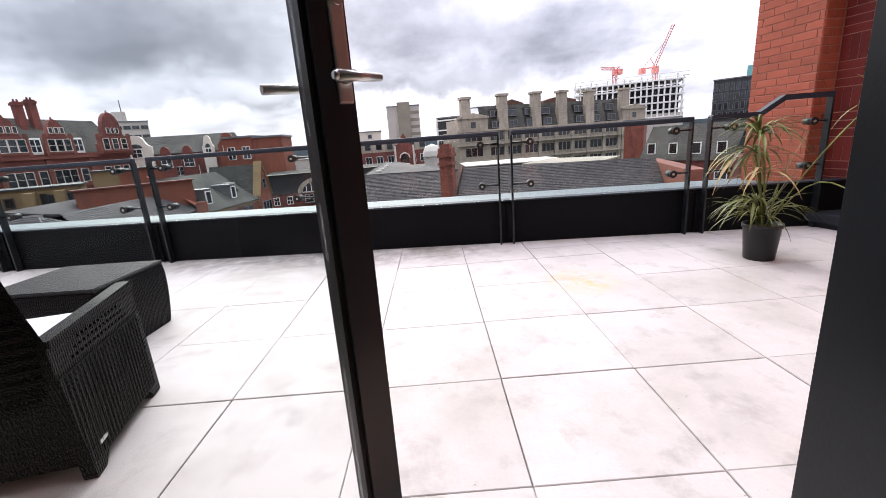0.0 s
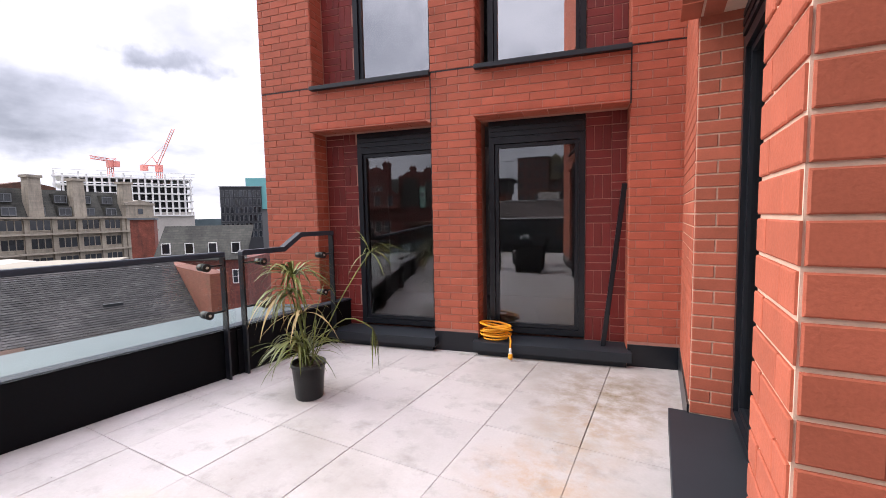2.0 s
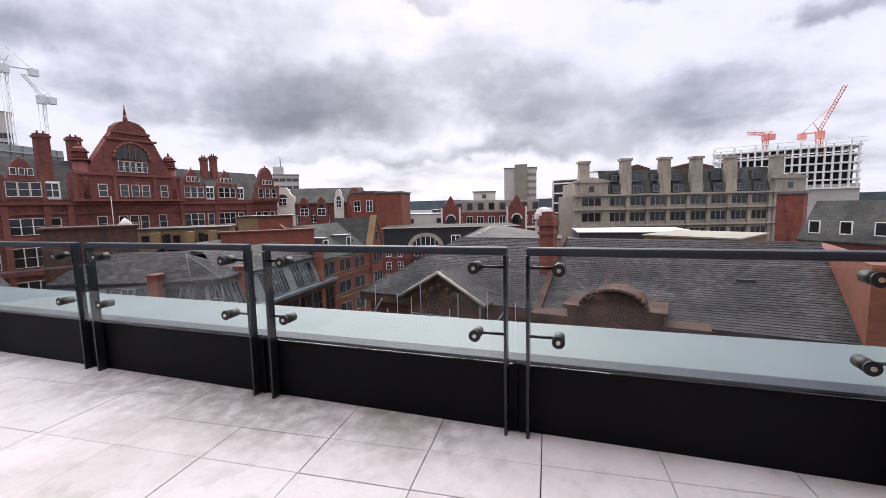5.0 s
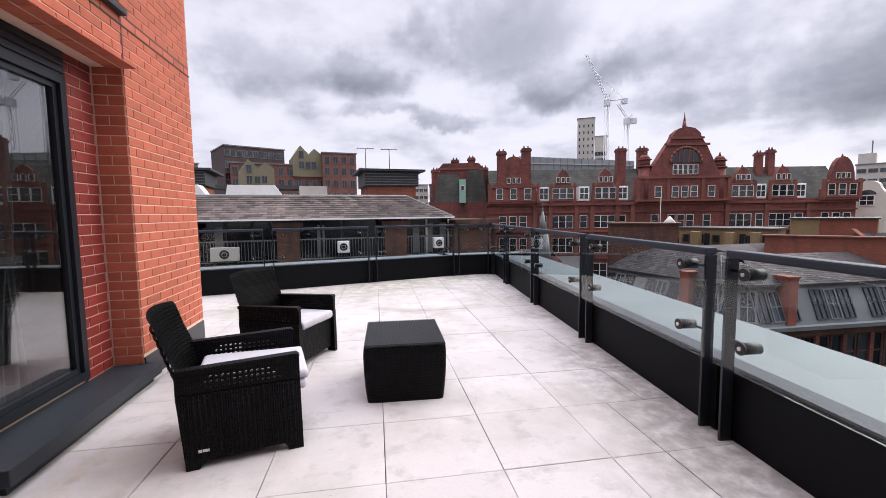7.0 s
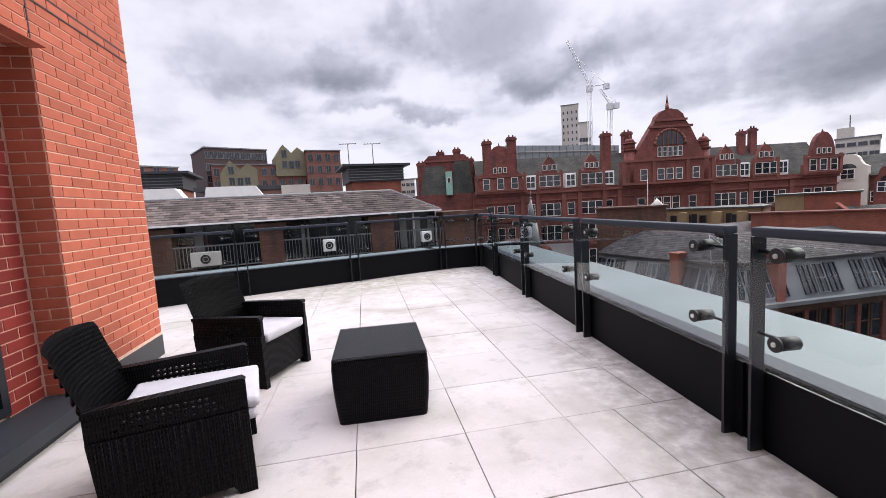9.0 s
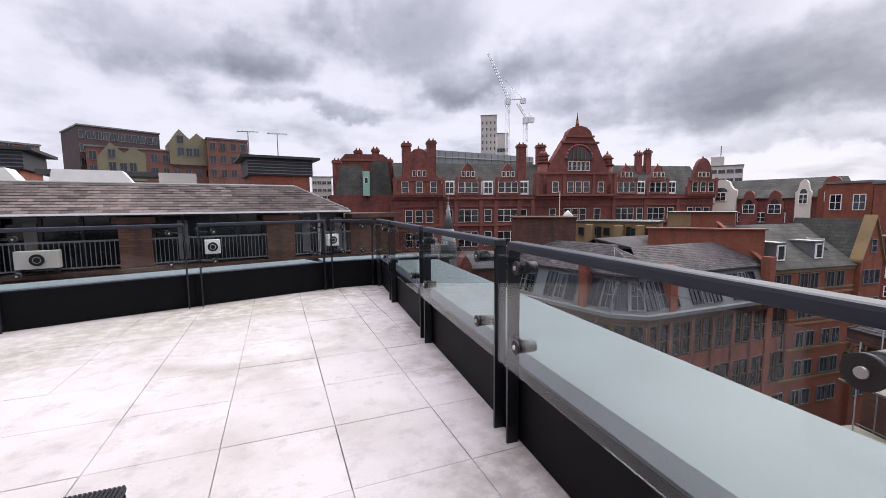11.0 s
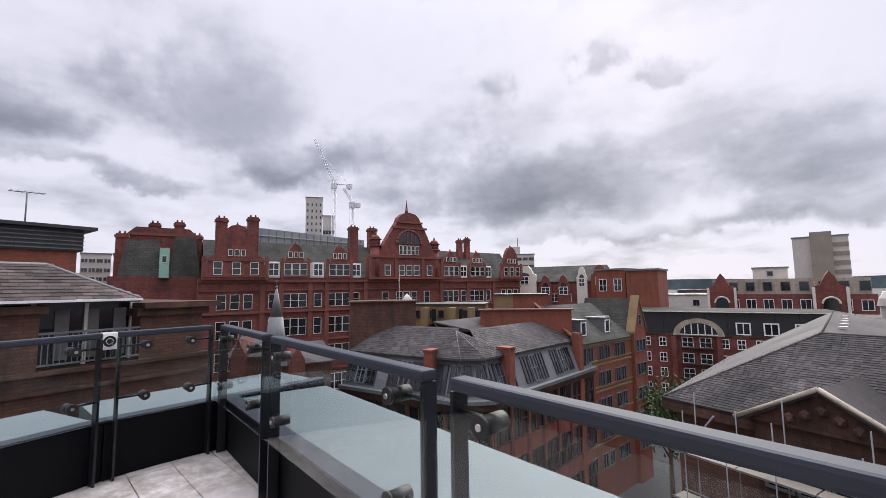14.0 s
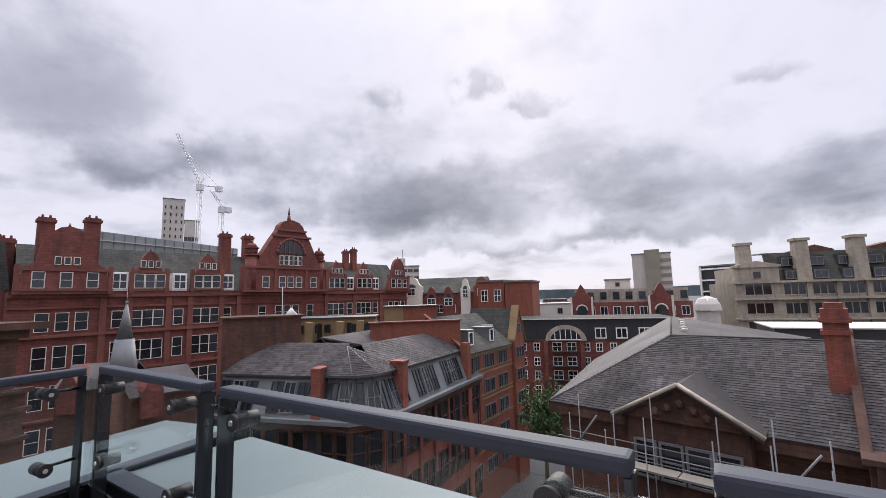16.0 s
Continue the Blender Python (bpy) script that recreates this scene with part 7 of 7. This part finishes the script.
# ---- corner block with hipped slate roofs and lead dormers ----
def corner_block():
    t = thing("corner_block", "sooty brick corner block with slate hips and lead dormers", "building")
    MRt = plan(26.3, 25.2, 1.0, 0.0)
    MLt = plan(22.2, 36.8, 2.4, -10.2)
    LR, LL = 15.4, 10.5
    D0, D1 = -6.2, -3.6
    block(t, "wall", M_STACK, 0, LR, 0, 11, -19, D0, MRt)
    block(t, "wall", M_BROWNBRICK, 0, LL, 0, 11, -19, D0, MLt)
    b = bmesh.new()
    c0, c1 = MLt @ Vector((LL, 0, 0)), MRt @ Vector((0, 0, 0))
    poly = [c0, c1, MRt @ Vector((0, 6, 0)), MLt @ Vector((LL, 6, 0))]
    lo = [b.verts.new((p.x, p.y, -19)) for p in poly]
    hi = [b.verts.new((p.x, p.y, D0)) for p in poly]
    b.faces.new(hi)
    for i in range(4):
        b.faces.new((lo[i], lo[(i + 1) % 4], hi[(i + 1) % 4], hi[i]))
    bmesh.ops.recalc_face_normals(b, faces=b.faces)
    part("corner_wall", b, M_VSTONE, t)
    mc = plan(c0.x, c0.y, c1.x - c0.x, c1.y - c0.y)
    lc = (c1 - c0).length
    for M, L in ((MRt, LR), (MLt, LL), (mc, lc)):
        b = bmesh.new()
        vs = [M @ Vector(p) for p in ((0, -.1, D0), (L, -.1, D0), (L, .9, D1), (0, .9, D1), (0, 2, D1), (L, 2, D1), (L, 2, D0), (0, 2, D0))]
        v = [b.verts.new(p) for p in vs]
        b.faces.new((v[0], v[1], v[2], v[3])); b.faces.new((v[3], v[2], v[5], v[4])); b.faces.new((v[1], v[6], v[5], v[2])); b.faces.new((v[0], v[3], v[4], v[7]))
        part("mansard", b, M_LEAD, t, "grey lead-clad sloping dormer band")
        block(t, "gutter", M_LEAD, -0.2, L + .2, -0.5, 0.1, D0 - .25, D0, M)
        block(t, "cornice", M_VSTONE, -0.1, L + .1, -0.3, 0.05, D0 - .7, D0 - .25, M)
        n = int(L / 1.05)
        tilt = Matrix.Rotation(-math.atan2(1.0, D1 - D0), 4, "X")
        for k in range(n):
            if k % 4 == 3:
                continue
            windows(t, M @ Matrix.Translation((L * (k + .5) / n, 0.02, D0 + .3)) @ tilt, win_mesh(0.78, 1.9, M_LEAD if k % 2 else M_DARKCLAD, (1, 1), fw=.07), [(0, 0)])
        for z in (-9.4, -13.2, -17):
            windows(t, M, win_mesh(0.75, 2.3, M_VSTONE, (0, 1), fw=.12), [(L * (k + .5) / n, z) for k in range(n)])
        for k in range(0, n + 1, 2):
            block(t, "pilaster", M_VSTONE if M is not MRt else M_VRED, L * k / n - .16, L * k / n + .16, -0.2, .05, -12, D0 - .7, M)
    def R(x, y, z):
        return MRt @ Vector((x, y, z))
    def Lf(x, y, z):
        return MLt @ Vector((x, y, z))
    e = D1 - .05
    faces = [[R(0.3, .6, e), R(LR, .6, e), R(LR, 3.6, -1.9), R(2.2, 3.6, -1.95)],
             [R(2.2, 3.6, -1.95), R(LR, 3.6, -1.9), R(LR, 6.4, -2.9), R(2.4, 6.4, -2.9)],
             [R(2.4, 6.4, -2.9), R(LR, 6.4, -2.9), R(LR, 8.6, -1.5), R(3, 8.6, -1.6)],
             [R(3, 8.6, -1.6), R(LR, 8.6, -1.5), R(LR, 12, -3.4), R(3, 12, -3.4)],
             [Lf(0, .6, e), Lf(LL - .3, .6, e), Lf(LL - 2.0, 3.6, -1.95), Lf(1.5, 3.6, -1.8)],
             [Lf(1.5, 3.6, -1.8), Lf(LL - 2, 3.6, -1.95), Lf(LL - 2, 8, -3.4), Lf(0, 8, -3.4)],
             [Lf(0, .6, e), Lf(1.5, 3.6, -1.8), Lf(0, 8, -3.4)],
             [Lf(LL - 2, 3.6, -1.95), R(2.2, 3.6, -1.95), R(2.4, 6.4, -2.9), Lf(LL - 2, 8, -3.4)],
             [R(2.2, 3.6, -1.95), R(3, 8.6, -1.6), Lf(LL - 2, 8, -3.3)]]
    for i, f in enumerate(faces):
        rf = quad_roof(t, f, M_SLATE)
        if i in (0, 4):
            up = f[3] - f[0]
            run = (f[1] - f[0]).normalized()
            upd = up - run * up.dot(run)
            n = 16
            off = up.dot(run)
            off2 = (f[2] - f[1]).dot(run)
            slates(rf, f[0], run, upd, n, lambda q, a=off, b2=off2, l=(f[1] - f[0]).length: (a * q, l + b2 * q), 0.38, upd.length / n, M_SLATE, 0)
    # faceted hip over the corner
    apex = Vector((26.2, 28.2, -1.8))
    ringp = [Lf(LL - 2.6, .3, e), Lf(LL, .3, e), R(0, .3, e), R(2.8, .3, e)]
    for p, q in zip(ringp, ringp[1:]):
        p, q = p + Vector((0, 0, .12)), q + Vector((0, 0, .12))
        rf = quad_roof(t, [p, q, apex], M_SLATE, label="faceted slate hip")
        run, up = (q - p).normalized(), apex - p
        off, wid = up.dot(run), (q - p).length
        upd = up - run * off
        slates(rf, p, run, upd, 18, lambda f, a=off, l=wid: (a * f, l + (a - l) * f), 0.34, upd.length / 18, M_SLATE, 0)
        b = bmesh.new()
        tube(b, q, apex, .035, seg=6)
        part("hip", b, M_LEAD, t, "grey lead hip roll")
    for M, x in ((MLt, LL - 2.4), (MRt, 2.4)):
        b = bmesh.new()
        box(b, x - .34, x + .34, -.15, .9, D0, -3.12, M); box(b, x - .39, x + .39, -.2, .95, -3.12, -2.98, M)
        part("chimney", b, M_STACK, t, "square red brick stack between the dormers")


corner_block()


# ---- orange brick building with a steep gable ----
def orange_block():
    M = plan(41.8, 25.2, 0.995, -0.1)
    t = thing("orange_brick_building", "orange-red brick building with pale bands and a steep gable", "building")
    X0, G0, G1, GM = -2.4, 7.75, 10.5, 9.1
    block(t, "wall", M_ORANGE, X0, G1, 0, 10, -19, -4.0, M)
    def P(x, y, z):
        return M @ Vector((x, y, z))
    quad_roof(t, [P(X0, -.2, -4.0), P(G0, -.2, -4.0), P(G0, 4.5, -.6), P(X0, 4.5, -.6)], M_SLATEFAR, label="smooth dark slate roof")
    quad_roof(t, [P(X0, 4.5, -.6), P(G0, 4.5, -.6), P(G0, 9, -4), P(X0, 9, -4)], M_SLATEFAR)
    b = bmesh.new()
    prism(b, [(G0, -19), (G1, -19), (G1, -3.7), (GM, 0.0), (G0, -3.7)], -0.4, .3, M)
    g = part("gable", b, M_ORANGE, t, "steep brick gable")
    for x in (G0 + .05, G1 - .05):
        quad_roof(t, [P(x, -.3, -3.75), P(GM, -.3, -.1), P(GM, 6, -.1), P(x, 6, -3.75)], M_SLATEFAR)
    b = bmesh.new()
    for x0, x1 in ((G0 - .12, GM), (G1 + .12, GM)):
        vs = [P(x0, -.55, -3.8), P(x1, -.55, .05), P(x1, .4, .05), P(x0, .4, -3.8)]
        f = polyface(b, vs)
        r = bmesh.ops.extrude_face_region(b, geom=[f])
        for v in r["geom"]:
            if isinstance(v, bmesh.types.BMVert):
                v.co.z += .22
    bmesh.ops.recalc_face_normals(b, faces=b.faces)
    part("coping", b, M_YELLOWBRICK, g, "pale stone coping")
    # sloping party wall at the near end
    quad_roof(t, [P(X0 - .25, -.4, -3.7), P(X0 - .25, 4.6, -.25), P(X0 + .15, 4.6, -.25), P(X0 + .15, -.4, -3.7)], M_ORANGE, "verge_wall", "sloping brick party wall")
    block(t, "chimney", M_ORANGE, X0 - .35, X0 + .25, -.45, .3, -19, -2.9, M)
    for z, d in ((-4.35, .1), (-5.9, .06), (-6.3, .06), (-8.4, .06), (-8.8, .06), (-11.0, .06), (-13.6, .06)):
        block(t, "band", M_YELLOWBRICK, X0, G1 + .05, -d, .02, z, z + (.3 if d > .06 else .16), M)
    w = win_mesh(.85, 1.25, M_LEAD, (1, 0), fw=.06)
    for z in (-5.75, -8.2, -10.7, -13.2, -15.8):
        windows(t, M, w, [(x, z) for x in (-1.5, -.3, 1.6, 2.8, 4.7, 5.9)])
        windows(t, M @ Matrix.Translation((0, -.4, 0)), win_mesh(.6, 1.15, M_LEAD, (0, 0), fw=.06), [(x, z + .1) for x in (8.4, 9.1, 9.8)])
    windows(t, M @ Matrix.Translation((0, -.4, 0)), win_mesh(.55, 1.0, M_LEAD, (0, 1)), [(GM, -2.9)])
    for x in (-.3, 4.1):
        b = bmesh.new()
        box(b, x - .5, x + .5, .6, 3, -3.6, -2.0, M)
        box(b, x - .6, x + .6, .5, 3.1, -2.0, -1.88, M)
        part("dormer", b, M_LEAD, t)
        windows(t, M @ Matrix.Translation((0, .6, 0)), win_mesh(.7, 1.1, M_WHITE, (0, 0)), [(x, -3.3)])
    for x in (-1.9, 5.9):
        quad_roof(t, [P(x, 1.4, -2.8), P(x + .7, 1.4, -2.8), P(x + .7, 2.6, -1.93), P(x, 2.6, -1.93)], M_PANE, "roof_window")
        block(t, "roof_window_frame", M_CONC, x - .1, x, 1.3, 2.7, -2.95, -1.8, M)


orange_block()

# ---- rooftops between ----
t, M, L = simple_block("yellow_rooftop", "yellow brick rooftop walls with small openings", 41.5, 47, 51.5, 45.5, 5, -0.55, M_YELLOWBRICK, win_mesh(.5, .7, M_DARKCLAD, (0, 0)), (-1.9,), 6, flat=0.15, roofmat=M_DARKCLAD)
for f in (0.18, 0.55, 0.8):
    block(t, "rooftop_wall", M_YELLOWBRICK, L * f, L * f + .7, -1.4, 0, -4, -0.8, M, "stepped yellow brick wall")
    block(t, "doorway", M_BLACK, L * f + .9, L * f + 1.4, -.03, .02, -3, -1.0, M)
t, M, L = simple_block("orange_roof_box", "orange and cream rendered rooftop box", 52.9, 44, 59.9, 44, 4, 0.5, M_ORANGE, flat=0)
block(t, "cream_side", M_YELLOWBRICK, 0.0, L * .36, -0.04, .5, -3, 0.5, M)
block(t, "roof_edge", M_DARKCLAD, -.15, L + .15, -.2, 4.2, .504, .62, M)
simple_block("brick_parapet", "long orange brick parapet wall", 51.0, 40, 63.0, 41, 1.0, -0.85, M_ORANGE, flat=0.1, roofmat=M_VRED)
simple_block("brick_stack_wall", "sooty dark red brick wall with a dark coping", 33.3, 36, 42.2, 36, 4, 0.2, M_BROWNBRICK, flat=0.12, roofmat=M_VSTONE)
p = az(41.0, 37)
t = thing("roof_pyramid", "small pale lead pyramid roof on a brick turret", "turret", Matrix.Translation((p.x, p.y, 0)))
b = bmesh.new()
tube(b, (0, 0, -6), (0, 0, 0.05), .8, .8, seg=4)
part("turret_wall", b, M_BROWNBRICK, t)
b = bmesh.new()
tube(b, (0, 0, 0.05), (0, 0, 0.9), .95, .04, seg=4)
part("cap", b, M_CONC, t)
b = bmesh.new()
tube(b, (-.9, 0, -3), (-.9, 0, 2.6), .03, seg=6)
part("pole", b, M_CONC, t)
# little gabled roofs and a conical turret below the red building
for a0, d0, a1, d1, z in ((19.0, 34, 24.0, 33, -2.2), (25.0, 31, 31.0, 32, -2.6)):
    M, L = facing(a0, d0, a1, d1)
    t = thing("small_slate_roof", "small brick outbuilding with slate pitched roof", "building")
    block(t, "wall", M_BROWNBRICK, 0, L, 0, 5, -19, z - 1.2, M)
    quad_roof(t, [M @ Vector(p) for p in ((-.2, -.2, z - 1.2), (L + .2, -.2, z - 1.2), (L + .2, 2.5, z), (-.2, 2.5, z))], M_SLATE)
    quad_roof(t, [M @ Vector(p) for p in ((-.2, 2.5, z), (L + .2, 2.5, z), (L + .2, 5.2, z - 1.2), (-.2, 5.2, z - 1.2))], M_SLATE)
    b = bmesh.new()
    prism(b, [(L * .1, z - 2.4), (L * .4, z - 2.4), (L * .4, z - .9), (L * .25, z + .1), (L * .1, z - .9)], -0.6, 2, M)
    part("gablet", b, M_VRED, t)
p = az(24.1, 33)
t = thing("conical_turret", "conical slate turret with a thin finial", "turret", Matrix.Translation((p.x, p.y, 0)))
b = bmesh.new()
tube(b, (0, 0, -3.4), (0, 0, -.6), .85, .5, seg=10); tube(b, (0, 0, -.6), (0, 0, 1.5), .45, .06, seg=10)
part("cone", b, M_LEAD, t)
b = bmesh.new()
tube(b, (0, 0, 1.5), (0, 0, 2.3), .04, .015, seg=6)
bmesh.ops.create_icosphere(b, subdivisions=1, radius=.11, matrix=Matrix.Translation((0, 0, 1.6)))
part("finial", b, M_LEAD, t)
b = bmesh.new()
tube(b, (0, 0, -19), (0, 0, -3.4), .82, seg=10)
part("drum", b, M_BROWNBRICK, t)
# far town
rnd = random.Random(4)
for k in range(26):
    a = 66 + k * 0.9 + rnd.uniform(-.4, .4)
    d = rnd.uniform(150, 420)
    w = rnd.uniform(1.5, 3.0)
    simple_block("far_house", "small far building on the horizon", a, d, a + w, d + rnd.uniform(-6, 6), 12, rnd.uniform(-10, -3.5), rnd.choice([M_BROWNBRICK, M_CONC, M_VRED, M_SLATEFAR]), flat=rnd.uniform(.3, 1.5), roofmat=rnd.choice([M_SLATEFAR, M_LEAD]))
for a0, d0, a1, d1, z, mat in ((-60, 60, -30, 70, 6, M_BROWNBRICK), (38, 110, 62, 120, 3, M_BROWNBRICK), (60, 150, 90, 150, -2, M_CONC), (47.5, 130, 50.5, 130, 11.5, M_CONC)):
    simple_block("far_block", "plain far city block", a0, d0, a1, d1, 14, z, mat, win_mesh(1.5, 1.6, M_LEAD, (1, 0)), (z - 3, z - 6.5), 8)


# ---- tree in the street gap ----
def street_tree(p, h, r):
    t = thing("street_tree", "leafy green street tree between the buildings", "tree", Matrix.Translation(p))
    rnd = random.Random(9)
    b = bmesh.new()
    tube(b, (0, 0, 0), (0.1, 0, h * .5), .25, .15, seg=8)
    for k in range(7):
        a = k * 2.4
        tube(b, (0.1, 0, h * (.35 + .03 * k)), (r * .6 * math.cos(a), r * .6 * math.sin(a), h * (.6 + .04 * k)), .09, .03, seg=5)
    part("trunk", b, M_BARK, t)
    vs, fs = [], []
    for k in range(2600):
        c = Vector((rnd.gauss(0, .42), rnd.gauss(0, .42), rnd.gauss(0, .36)))
        if c.length > 1:
            c.normalize()
        lump = 0.8 + .4 * noise.noise(c * 2.5)
        c = Vector((c.x * r * lump, c.y * r * lump, h * .7 + c.z * h * .36 * lump))
        q = Euler((rnd.uniform(0, 6), rnd.uniform(0, 6), rnd.uniform(0, 6))).to_matrix()
        s = rnd.uniform(.1, .22)
        i = len(vs)
        vs += [c + q @ Vector(v) for v in ((-s, 0, 0), (0, -s * .6, 0.03), (s, 0, 0), (0, s * .6, .03))]
        fs.append((i, i + 1, i + 2, i + 3))
    me = bpy.data.meshes.new("crown")
    me.from_pydata(vs, [], fs)
    me.materials.append(M_TREE)
    ob = new("crown", me)
    ob.parent = t


street_tree((45.0, 19.8, -19), 12.6, 3.0)
street_tree((48.5, 18.6, -19), 11.0, 2.8)
